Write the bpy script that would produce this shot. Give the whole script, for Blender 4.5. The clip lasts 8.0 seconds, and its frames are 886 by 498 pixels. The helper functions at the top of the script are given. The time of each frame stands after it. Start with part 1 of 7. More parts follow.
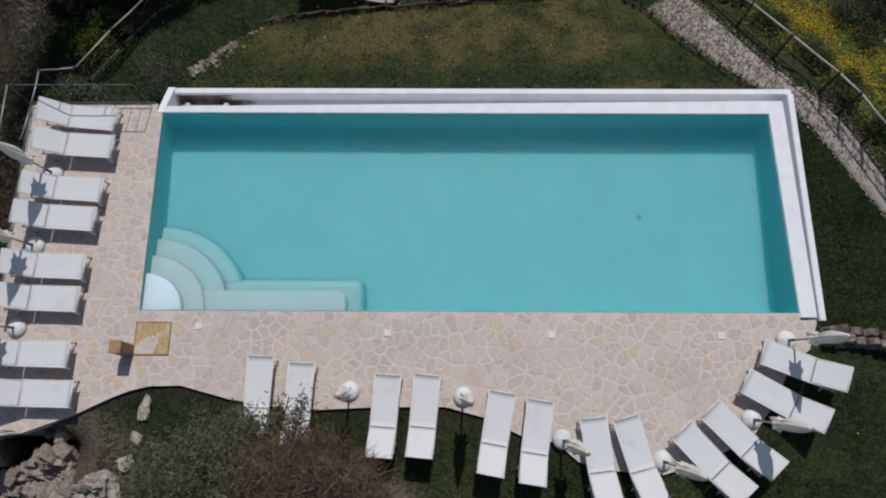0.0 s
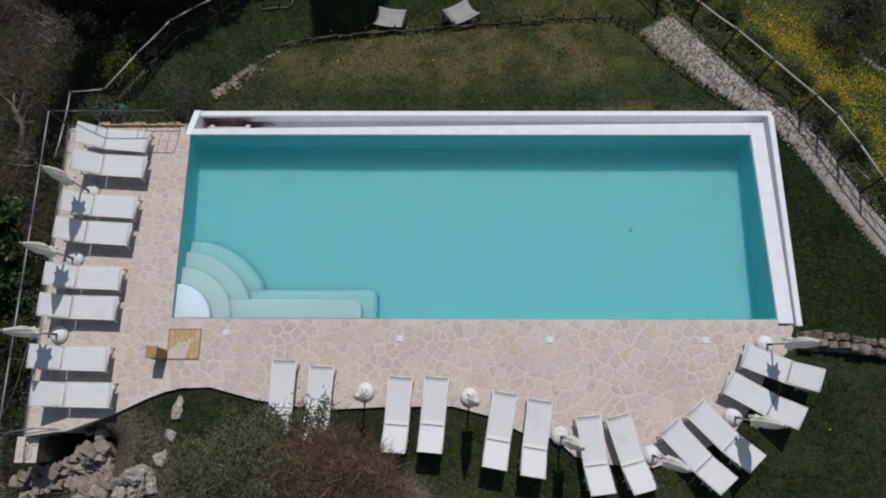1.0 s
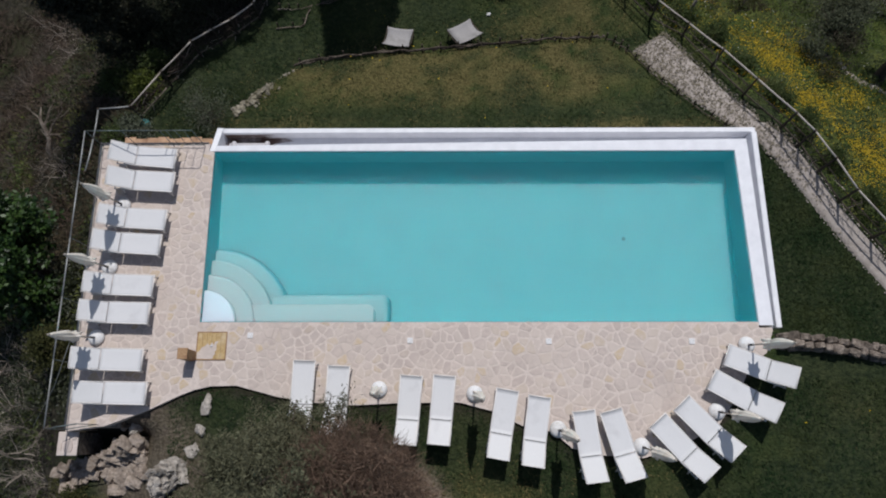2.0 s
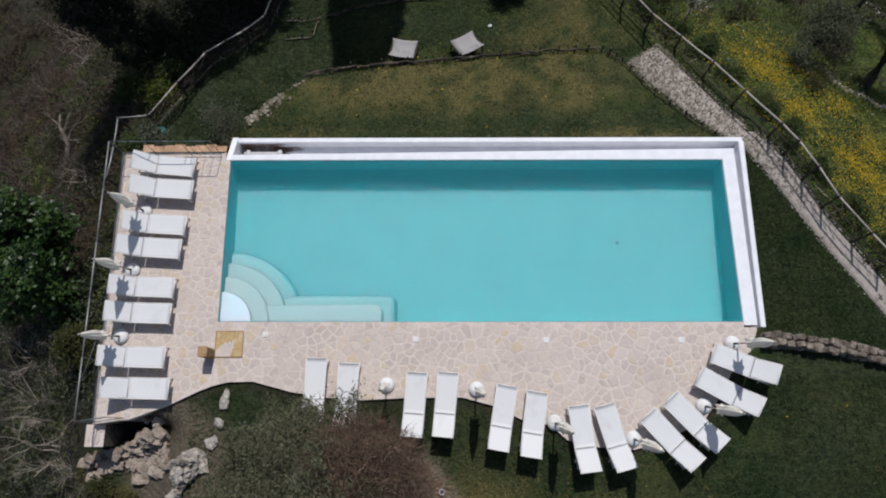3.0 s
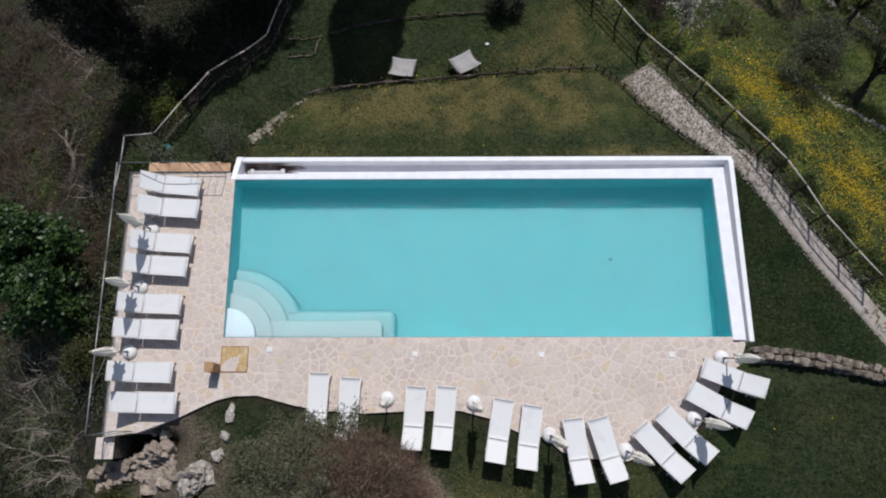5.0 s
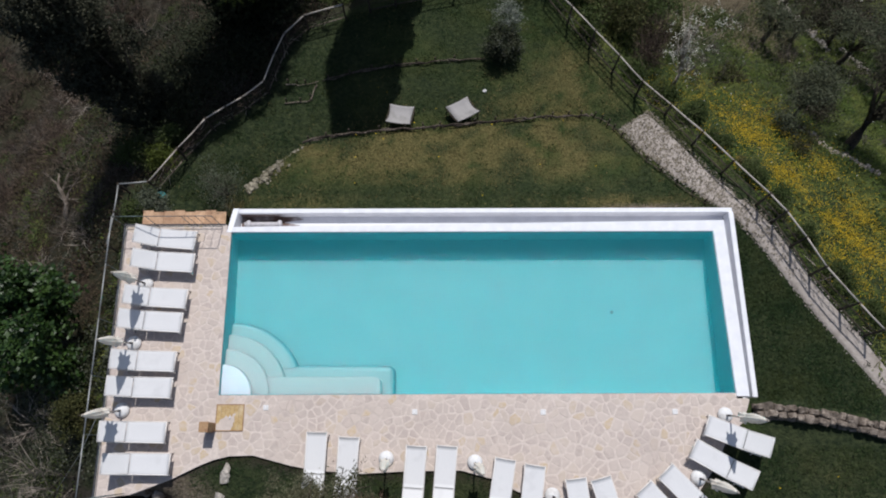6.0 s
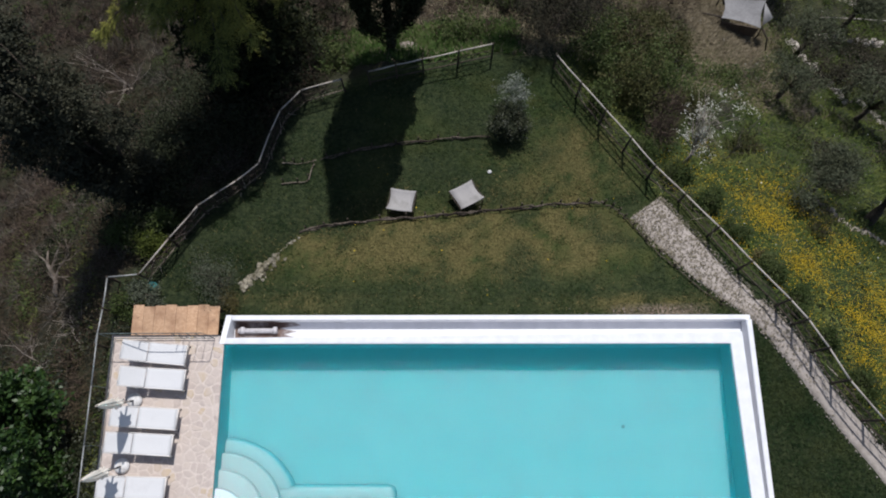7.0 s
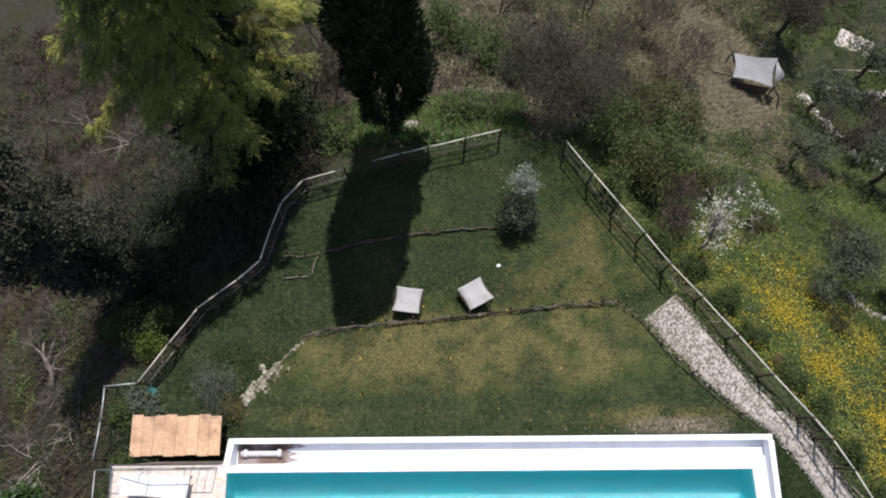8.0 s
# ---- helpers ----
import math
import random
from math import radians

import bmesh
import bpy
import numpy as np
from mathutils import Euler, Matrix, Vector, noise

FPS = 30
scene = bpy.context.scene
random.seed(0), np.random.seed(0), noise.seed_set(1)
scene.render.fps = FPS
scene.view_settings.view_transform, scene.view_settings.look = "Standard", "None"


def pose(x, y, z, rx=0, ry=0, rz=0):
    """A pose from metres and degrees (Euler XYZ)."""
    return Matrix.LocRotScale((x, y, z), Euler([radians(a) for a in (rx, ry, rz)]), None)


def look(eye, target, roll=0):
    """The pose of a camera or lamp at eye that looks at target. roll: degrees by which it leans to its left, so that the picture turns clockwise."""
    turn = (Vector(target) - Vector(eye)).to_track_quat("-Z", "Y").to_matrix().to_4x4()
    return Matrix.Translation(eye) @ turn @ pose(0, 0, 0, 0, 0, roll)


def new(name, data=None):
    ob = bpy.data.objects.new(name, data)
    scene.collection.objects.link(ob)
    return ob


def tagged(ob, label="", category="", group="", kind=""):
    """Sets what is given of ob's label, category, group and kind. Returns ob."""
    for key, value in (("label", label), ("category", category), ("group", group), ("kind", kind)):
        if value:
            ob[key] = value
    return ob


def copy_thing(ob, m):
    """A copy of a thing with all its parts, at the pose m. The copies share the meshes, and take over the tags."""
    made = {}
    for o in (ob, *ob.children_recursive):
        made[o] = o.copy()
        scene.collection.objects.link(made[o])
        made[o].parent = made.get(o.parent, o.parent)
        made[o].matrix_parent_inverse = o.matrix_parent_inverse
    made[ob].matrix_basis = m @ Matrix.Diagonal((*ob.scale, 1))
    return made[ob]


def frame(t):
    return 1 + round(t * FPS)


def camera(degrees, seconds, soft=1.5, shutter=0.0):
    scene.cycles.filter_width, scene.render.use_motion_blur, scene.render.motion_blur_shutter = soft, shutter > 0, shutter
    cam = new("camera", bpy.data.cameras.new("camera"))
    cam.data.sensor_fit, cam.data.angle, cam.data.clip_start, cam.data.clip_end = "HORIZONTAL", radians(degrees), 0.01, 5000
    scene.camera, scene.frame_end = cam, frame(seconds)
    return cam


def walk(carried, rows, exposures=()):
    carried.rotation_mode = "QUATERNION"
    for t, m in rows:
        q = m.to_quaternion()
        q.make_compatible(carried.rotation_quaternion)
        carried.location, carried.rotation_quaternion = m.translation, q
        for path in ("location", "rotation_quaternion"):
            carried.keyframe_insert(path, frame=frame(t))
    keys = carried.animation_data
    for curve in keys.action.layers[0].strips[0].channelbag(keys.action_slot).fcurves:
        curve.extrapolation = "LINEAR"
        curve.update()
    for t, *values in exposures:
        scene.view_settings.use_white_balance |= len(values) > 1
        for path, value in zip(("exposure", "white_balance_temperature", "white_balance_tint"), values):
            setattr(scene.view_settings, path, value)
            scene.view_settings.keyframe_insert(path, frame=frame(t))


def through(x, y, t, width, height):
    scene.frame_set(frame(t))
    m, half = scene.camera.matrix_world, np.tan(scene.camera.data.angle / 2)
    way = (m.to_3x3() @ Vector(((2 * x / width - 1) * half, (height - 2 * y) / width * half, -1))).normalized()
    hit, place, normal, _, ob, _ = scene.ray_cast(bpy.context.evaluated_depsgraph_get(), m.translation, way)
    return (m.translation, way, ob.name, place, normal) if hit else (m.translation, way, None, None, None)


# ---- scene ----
cam = camera(63.2, 8.0, 2.0)
PATH = [
    (0, (7.193, -2.982, 16.217), (7.163, -2.46, 14.286), -3.0),
    (0.5, (7.132, -3.001, 16.912), (7.102, -2.48, 14.981), -3.2),
    (1, (7.042, -2.999, 17.737), (7.011, -2.485, 15.804), -3.3),
    (1.5, (6.962, -3.056, 18.511), (6.931, -2.545, 16.578), -3.5),
    (3, (6.848, -3.099, 20.513), (6.812, -2.61, 18.574), -4.2),
    (3.5, (6.856, -3.139, 20.868), (6.821, -2.655, 18.928), -4.3),
    (4, (6.905, -3.107, 21.118), (6.868, -2.63, 19.177), -4.5),
    (5.5, (6.84, -2.33, 21.291), (6.813, -1.826, 19.356), -3.2),
    (6, (6.61, -1.699, 21.288), (6.603, -1.156, 19.363), -1.0),
    (6.5, (6.543, -0.257, 21.396), (6.539, 0.284, 19.471), -0.6),
    (7, (6.612, 2.122, 21.182), (6.597, 2.635, 19.249), -1.9),
    (7.5, (6.55, 3.999, 21.242), (6.531, 4.501, 19.306), -2.6),
    (8, (6.337, 5.928, 21.315), (6.324, 6.422, 19.376), -2.2),
]
EXPOSURES = [(0, -0.36), (0.5, -0.34), (1.5, -0.25), (3.0, -0.06), (4.0, 0.02), (5.5, 0.07), (6.5, 0.1), (7.0, 0.18), (7.5, 0.45), (8, 0.84)]
walk(cam, [(t, look(eye, target, roll)) for t, eye, target, roll in PATH], EXPOSURES)

# ---- light ----
SUN_TO = Vector((0.075, 0.52, 0.85)).normalized()
world = bpy.data.worlds.new("sky")
scene.world = world
world.use_nodes = True
wn = world.node_tree.nodes
sky = wn.new("ShaderNodeTexSky")
sky.sky_type, sky.sun_disc = "NISHITA", False
sky.sun_elevation, sky.sun_rotation = math.asin(SUN_TO.z), math.atan2(SUN_TO.x, SUN_TO.y)
world.node_tree.links.new(sky.outputs["Color"], wn["Background"].inputs["Color"])
wn["Background"].inputs["Strength"].default_value = 0.082
sun_data = bpy.data.lights.new("sun", "SUN")
sun_data.energy, sun_data.angle, sun_data.color = 3.5, radians(0.53), (1.0, 0.988, 0.975)
sun = new("sun", sun_data)
sun.matrix_world = look(SUN_TO * 60, (0, 0, 0))

# ---- materials ----
def shader(name, rough=0.8, metal=0.0, spec=0.3):
    m = bpy.data.materials.new(name)
    m.use_nodes = True
    b = m.node_tree.nodes["Principled BSDF"]
    b.inputs["Roughness"].default_value, b.inputs["Metallic"].default_value = rough, metal
    b.inputs["Specular IOR Level"].default_value = spec
    return m, m.node_tree.nodes, m.node_tree.links, b


def node(ns, kind, **values):
    n = ns.new(kind)
    for key, value in values.items():
        n.inputs[key].default_value = value
    return n


def mix(ns, ls, fac, a, b, how="MIX"):
    n = ns.new("ShaderNodeMix")
    n.data_type, n.blend_type = "RGBA", how
    for socket, value in ((n.inputs[0], fac), (n.inputs[6], a), (n.inputs[7], b)):
        if isinstance(value, bpy.types.NodeSocket):
            ls.new(value, socket)
        else:
            socket.default_value = value if isinstance(value, (int, float)) else (*value, 1)
    return n.outputs[2]


def noise_at(ns, ls, scale, detail=4.0, lo=0.35, hi=0.65, rough=0.6):
    co = ns.new("ShaderNodeNewGeometry")
    n = node(ns, "ShaderNodeTexNoise", Scale=scale, Detail=detail, Roughness=rough)
    ls.new(co.outputs["Position"], n.inputs["Vector"])
    r = node(ns, "ShaderNodeMapRange")
    r.inputs[1].default_value, r.inputs[2].default_value = lo, hi
    ls.new(n.outputs["Fac"], r.inputs[0])
    return r.outputs[0]


def bump(ns, ls, b, height, strength, distance):
    n = node(ns, "ShaderNodeBump", Strength=strength, Distance=distance)
    ls.new(height, n.inputs["Height"])
    ls.new(n.outputs["Normal"], b.inputs["Normal"])


def rough_stuff(name, dark, light, stain, coarse=0.8, fine=9.0, rough=0.85, relief=0.3, depth=0.02, spec=0.25, metal=0.0, pieces=0.0, stain_at=0.6):
    """A surface whose colour wanders at two scales, with stains and relief."""
    m, ns, ls, b = shader(name, rough, metal, spec)
    c = mix(ns, ls, noise_at(ns, ls, fine), dark, light)
    c = mix(ns, ls, noise_at(ns, ls, coarse, 5, stain_at - 0.08, stain_at + 0.1), c, stain)
    if pieces:
        info = ns.new("ShaderNodeObjectInfo")
        geo = ns.new("ShaderNodeNewGeometry")
        add = ns.new("ShaderNodeMath")
        ls.new(info.outputs["Random"], add.inputs[0])
        ls.new(geo.outputs["Random Per Island"], add.inputs[1])
        wrap = ns.new("ShaderNodeMath")
        wrap.operation = "FRACT"
        ls.new(add.outputs[0], wrap.inputs[0])
        hsv = ns.new("ShaderNodeHueSaturation")
        span = node(ns, "ShaderNodeMapRange")
        span.inputs[3].default_value, span.inputs[4].default_value = 1 - pieces, 1 + pieces
        ls.new(wrap.outputs[0], span.inputs[0])
        ls.new(span.outputs[0], hsv.inputs["Value"])
        ls.new(c, hsv.inputs["Color"])
        c = hsv.outputs["Color"]
    ls.new(c, b.inputs["Base Color"])
    bump(ns, ls, b, noise_at(ns, ls, fine * 2.5, 6, 0.2, 0.8), relief, depth)
    return m


def leafy(name, dark, light, tip, rough=0.55, clump=0.5, spec=0.3, through=0.25, tips=0.8):
    """Leaves: each one its own tint, whole clumps lighter or darker, some light shining through."""
    m, ns, ls, b = shader(name, rough, 0.0, spec)
    geo = ns.new("ShaderNodeNewGeometry")
    c = mix(ns, ls, geo.outputs["Random Per Island"], dark, light)
    c = mix(ns, ls, noise_at(ns, ls, clump, 3, tips - 0.3, tips), c, tip)
    ls.new(c, b.inputs["Base Color"])
    if through:
        t = ns.new("ShaderNodeBsdfTranslucent")
        ls.new(c, t.inputs["Color"])
        mx = node(ns, "ShaderNodeMixShader", Fac=through)
        ls.new(b.outputs[0], mx.inputs[1])
        ls.new(t.outputs[0], mx.inputs[2])
        ls.new(mx.outputs[0], ns["Material Output"].inputs["Surface"])
    return m


def flagstone_material():
    m, ns, ls, b = shader("flagstone", 0.8, 0, 0.25)
    info, geo = ns.new("ShaderNodeObjectInfo"), ns.new("ShaderNodeNewGeometry")
    add = ns.new("ShaderNodeMath")
    ls.new(info.outputs["Random"], add.inputs[0])
    ls.new(geo.outputs["Random Per Island"], add.inputs[1])
    wrap = ns.new("ShaderNodeMath")
    wrap.operation = "FRACT"
    ls.new(add.outputs[0], wrap.inputs[0])
    ramp = ns.new("ShaderNodeValToRGB")
    ls.new(wrap.outputs[0], ramp.inputs[0])
    stops = ((0.0, (0.42, 0.352, 0.318)), (0.22, (0.50, 0.425, 0.38)), (0.45, (0.455, 0.38, 0.345)), (0.7, (0.54, 0.46, 0.41)), (0.86, (0.495, 0.415, 0.35)), (0.95, (0.51, 0.40, 0.28)))
    for i, (at, colour) in enumerate(stops):
        e = ramp.color_ramp.elements[i] if i < 2 else ramp.color_ramp.elements.new(at)
        e.position, e.color = at, (*colour, 1)
    c = mix(ns, ls, noise_at(ns, ls, 7, 6, 0.42, 0.75), ramp.outputs[0], (0.56, 0.475, 0.425))
    c = mix(ns, ls, noise_at(ns, ls, 0.9, 5, 0.52, 0.72), c, (0.545, 0.465, 0.415))
    c2 = mix(ns, ls, noise_at(ns, ls, 0.5, 4, 0.52, 0.8), c, (0.42, 0.35, 0.32))
    ls.new(c2, b.inputs["Base Color"])
    bump(ns, ls, b, noise_at(ns, ls, 25, 6, 0.2, 0.8), 0.35, 0.01)
    return m


def ground_material():
    """Lawn, dry patches, leaf litter and bare earth, by the cover painted on the sheet."""
    m, ns, ls, b = shader("ground_cover", 0.95, 0, 0.1)
    grass = mix(ns, ls, noise_at(ns, ls, 9, 8, 0.35, 0.65), (0.017, 0.030, 0.011), (0.042, 0.064, 0.020))
    grass = mix(ns, ls, noise_at(ns, ls, 1.6, 6, 0.42, 0.62), grass, (0.062, 0.074, 0.025))
    grass = mix(ns, ls, noise_at(ns, ls, 0.6, 5, 0.5, 0.68), grass, (0.022, 0.036, 0.015))
    straw = mix(ns, ls, noise_at(ns, ls, 14, 5), (0.068, 0.061, 0.023), (0.155, 0.131, 0.054))
    litter = mix(ns, ls, noise_at(ns, ls, 4, 7, 0.3, 0.7), (0.016, 0.013, 0.011), (0.072, 0.060, 0.049))
    litter = mix(ns, ls, noise_at(ns, ls, 0.35, 4, 0.45, 0.6), litter, (0.040, 0.036, 0.022))
    earth = mix(ns, ls, noise_at(ns, ls, 9, 6, 0.3, 0.7), (0.12, 0.082, 0.062), (0.34, 0.265, 0.215))
    c = grass
    deep = mix(ns, ls, noise_at(ns, ls, 7, 7, 0.35, 0.65), (0.013, 0.022, 0.011), (0.046, 0.058, 0.026))
    for key, colour in (("lush", deep), ("dry", straw), ("litter", litter), ("earth", earth)):
        a = ns.new("ShaderNodeAttribute")
        a.attribute_name = key
        c = mix(ns, ls, a.outputs["Fac"], c, colour)
    ls.new(c, b.inputs["Base Color"])
    bump(ns, ls, b, noise_at(ns, ls, 12, 8, 0.2, 0.8), 0.9, 0.08)
    return m


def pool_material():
    """Pale step plaster; light lost in the water is painted in, greener with depth."""
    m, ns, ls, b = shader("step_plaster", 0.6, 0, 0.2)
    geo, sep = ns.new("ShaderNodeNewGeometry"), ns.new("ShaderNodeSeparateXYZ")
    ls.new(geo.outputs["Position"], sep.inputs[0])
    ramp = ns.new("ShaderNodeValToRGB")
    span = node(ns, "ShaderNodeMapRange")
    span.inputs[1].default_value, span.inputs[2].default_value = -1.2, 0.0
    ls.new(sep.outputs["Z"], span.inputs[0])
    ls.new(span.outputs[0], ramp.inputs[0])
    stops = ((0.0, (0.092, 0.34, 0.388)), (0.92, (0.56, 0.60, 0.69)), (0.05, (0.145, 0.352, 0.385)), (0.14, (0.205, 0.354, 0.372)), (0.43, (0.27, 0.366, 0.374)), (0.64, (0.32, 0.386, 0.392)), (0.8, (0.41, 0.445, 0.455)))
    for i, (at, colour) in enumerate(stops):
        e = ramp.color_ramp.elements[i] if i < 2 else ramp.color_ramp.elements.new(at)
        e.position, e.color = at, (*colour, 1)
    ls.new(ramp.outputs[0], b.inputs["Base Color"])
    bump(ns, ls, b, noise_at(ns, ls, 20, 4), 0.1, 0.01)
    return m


def water_material():
    m, ns, ls, b = shader("pool_water", 0.0, 0, 0.5)
    b.inputs["Transmission Weight"].default_value, b.inputs["IOR"].default_value = 1.0, 1.33
    b.inputs["Base Color"].default_value = (0.93, 1.0, 1.0, 1)
    bump(ns, ls, b, noise_at(ns, ls, 2.2, 3, 0.2, 0.8), 0.05, 0.03)
    # teal layer mixed in for light scattered by the water; it lifts shaded walls
    veil = node(ns, "ShaderNodeBsdfDiffuse", Color=(0.006, 0.36, 0.415, 1))
    both = node(ns, "ShaderNodeMixShader", Fac=0.17)
    ls.new(b.outputs[0], both.inputs[1])
    ls.new(veil.outputs[0], both.inputs[2])
    ls.new(both.outputs[0], ns["Material Output"].inputs["Surface"])
    return m


FLAG = flagstone_material()
GROUND = ground_material()
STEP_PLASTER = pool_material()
WATER = water_material()
PLASTER = rough_stuff("pool_plaster", (0.118, 0.352, 0.392), (0.126, 0.368, 0.409), (0.122, 0.354, 0.394), 0.3, 0.8, 0.6, 0.05, 0.01, 0.2)
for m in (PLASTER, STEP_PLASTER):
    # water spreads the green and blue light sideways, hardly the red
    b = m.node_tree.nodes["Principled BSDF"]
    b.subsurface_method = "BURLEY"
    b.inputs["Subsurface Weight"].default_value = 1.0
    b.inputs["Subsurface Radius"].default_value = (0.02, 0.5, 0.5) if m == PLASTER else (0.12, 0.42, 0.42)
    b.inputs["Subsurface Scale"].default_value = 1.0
DRAIN = rough_stuff("drain_cover", (0.06, 0.17, 0.19), (0.09, 0.22, 0.24), (0.06, 0.15, 0.17), 3, 30, 0.6, 0.1, 0.004)
MORTAR = rough_stuff("mortar", (0.52, 0.445, 0.40), (0.62, 0.535, 0.485), (0.46, 0.39, 0.35), 0.7, 12, 0.9, 0.3, 0.01)
WHITE_WALL = rough_stuff("white_paint", (0.68, 0.68, 0.71), (0.76, 0.76, 0.79), (0.60, 0.59, 0.61), 0.5, 3, 0.6, 0.03, 0.004, 0.3, stain_at=0.74)
RUSTY = rough_stuff("damp_plaster", (0.20, 0.165, 0.16), (0.42, 0.38, 0.38), (0.12, 0.075, 0.06), 1.3, 8, 0.8, 0.3, 0.01, stain_at=0.47)
SLING = rough_stuff("white_sling", (0.595, 0.588, 0.592), (0.655, 0.648, 0.652), (0.545, 0.536, 0.54), 1.6, 60, 0.75, 0.25, 0.004, 0.2, stain_at=0.66)
ALU = rough_stuff("pale_frame", (0.62, 0.58, 0.55), (0.72, 0.68, 0.65), (0.5, 0.45, 0.42), 2, 30, 0.45, 0.05, 0.002, 0.5)
DARK_METAL = rough_stuff("dark_metal", (0.05, 0.05, 0.055), (0.1, 0.1, 0.11), (0.12, 0.09, 0.07), 2, 25, 0.5, 0.1, 0.003, 0.5, 0.6)
RAIL = rough_stuff("grey_green_rail", (0.07, 0.095, 0.098), (0.13, 0.165, 0.168), (0.11, 0.09, 0.07), 1.5, 20, 0.5, 0.1, 0.003, 0.5, 0.3)
GREY_RAIL = rough_stuff("galvanised_rail", (0.24, 0.245, 0.245), (0.33, 0.335, 0.33), (0.2, 0.19, 0.17), 1.5, 20, 0.5, 0.1, 0.003, 0.4, 0.4)
CANVAS = rough_stuff("cream_canvas", (0.83, 0.765, 0.69), (0.91, 0.85, 0.775), (0.72, 0.64, 0.55), 3, 25, 0.9, 0.2, 0.006, 0.1)
# thin cloth lets some light through
glow = CANVAS.node_tree.nodes.new("ShaderNodeBsdfTranslucent")
glow.inputs["Color"].default_value = (0.78, 0.68, 0.56, 1)
blend = CANVAS.node_tree.nodes.new("ShaderNodeMixShader")
blend.inputs[0].default_value = 0.2
CANVAS.node_tree.links.new(CANVAS.node_tree.nodes["Principled BSDF"].outputs[0], blend.inputs[1])
CANVAS.node_tree.links.new(glow.outputs[0], blend.inputs[2])
CANVAS.node_tree.links.new(blend.outputs[0], CANVAS.node_tree.nodes["Material Output"].inputs["Surface"])
CONCRETE = rough_stuff("white_concrete", (0.62, 0.61, 0.61), (0.76, 0.75, 0.75), (0.5, 0.48, 0.46), 4, 30, 0.7, 0.2, 0.005)
POLE = rough_stuff("pole", (0.32, 0.28, 0.24), (0.45, 0.4, 0.35), (0.25, 0.2, 0.17), 3, 30, 0.5, 0.1, 0.002, 0.4)
WOOD = rough_stuff("weathered_wood", (0.11, 0.085, 0.065), (0.27, 0.225, 0.185), (0.06, 0.045, 0.035), 1.2, 18, 0.9, 0.5, 0.02)
LOG = rough_stuff("log_bark", (0.045, 0.034, 0.026), (0.17, 0.138, 0.112), (0.03, 0.022, 0.017), 1.6, 14, 0.95, 0.7, 0.03, stain_at=0.52)
PALE_WOOD = rough_stuff("pale_rail_wood", (0.34, 0.30, 0.26), (0.52, 0.47, 0.42), (0.24, 0.2, 0.17), 1.5, 20, 0.85, 0.4, 0.01)
DARK_WOOD = rough_stuff("dark_post_wood", (0.035, 0.028, 0.022), (0.09, 0.07, 0.055), (0.05, 0.045, 0.035), 1.5, 20, 0.9, 0.5, 0.02)
OCHRE_WOOD = rough_stuff("ochre_wood", (0.38, 0.255, 0.115), (0.50, 0.36, 0.18), (0.55, 0.44, 0.30), 2.0, 22, 0.75, 0.3, 0.005, stain_at=0.6)
PLY = rough_stuff("plywood", (0.44, 0.265, 0.16), (0.56, 0.37, 0.245), (0.32, 0.185, 0.115), 1.4, 14, 0.8, 0.3, 0.005, stain_at=0.58, pieces=0.12)
PLY_DARK = rough_stuff("brown_cloth", (0.10, 0.075, 0.06), (0.17, 0.13, 0.105), (0.08, 0.06, 0.05), 2, 14, 0.9, 0.3, 0.006)
BIN_WOOD = rough_stuff("bin_wood", (0.26, 0.15, 0.08), (0.42, 0.27, 0.15), (0.2, 0.1, 0.06), 3, 30, 0.7, 0.3, 0.005)
ROCK = rough_stuff("limestone", (0.38, 0.335, 0.29), (0.65, 0.59, 0.53), (0.22, 0.185, 0.15), 2.2, 11, 0.95, 1.0, 0.06, pieces=0.2, stain_at=0.62)
WALL_STONE = rough_stuff("wall_stone", (0.125, 0.098, 0.078), (0.31, 0.255, 0.21), (0.075, 0.058, 0.045), 2.0, 9, 0.95, 0.9, 0.04, pieces=0.45)
GRAVEL = rough_stuff("gravel", (0.29, 0.252, 0.226), (0.37, 0.328, 0.298), (0.25, 0.216, 0.188), 1.3, 9, 0.95, 0.3, 0.01, stain_at=0.6)
PATH_STONE = rough_stuff("path_stone", (0.27, 0.234, 0.208), (0.36, 0.318, 0.288), (0.235, 0.202, 0.176), 2, 14, 0.9, 0.5, 0.02, pieces=0.2)
BARK = rough_stuff("bark", (0.05, 0.04, 0.03), (0.14, 0.11, 0.085), (0.03, 0.025, 0.02), 2, 20, 0.95, 0.9, 0.03)
PALE_BARK = rough_stuff("pale_bark", (0.28, 0.235, 0.195), (0.5, 0.43, 0.37), (0.18, 0.145, 0.115), 2, 20, 0.95, 0.6, 0.02)
BLEACHED = rough_stuff("bleached_wood", (0.17, 0.138, 0.112), (0.33, 0.275, 0.23), (0.10, 0.078, 0.06), 3, 20, 0.9, 0.8, 0.03, stain_at=0.5)
TWIG = rough_stuff("dry_twigs", (0.037, 0.026, 0.02), (0.118, 0.084, 0.064), (0.063, 0.05, 0.034), 1, 8, 0.95, 0.2, 0.01, pieces=0.4)
DARK_VINE = rough_stuff("dark_vines", (0.018, 0.013, 0.012), (0.07, 0.05, 0.042), (0.03, 0.022, 0.018), 1, 8, 0.95, 0.2, 0.01, pieces=0.4)
RED_TWIG = rough_stuff("reddish_twigs", (0.065, 0.038, 0.026), (0.20, 0.135, 0.098), (0.11, 0.075, 0.052), 1, 8, 0.95, 0.2, 0.01, pieces=0.4)
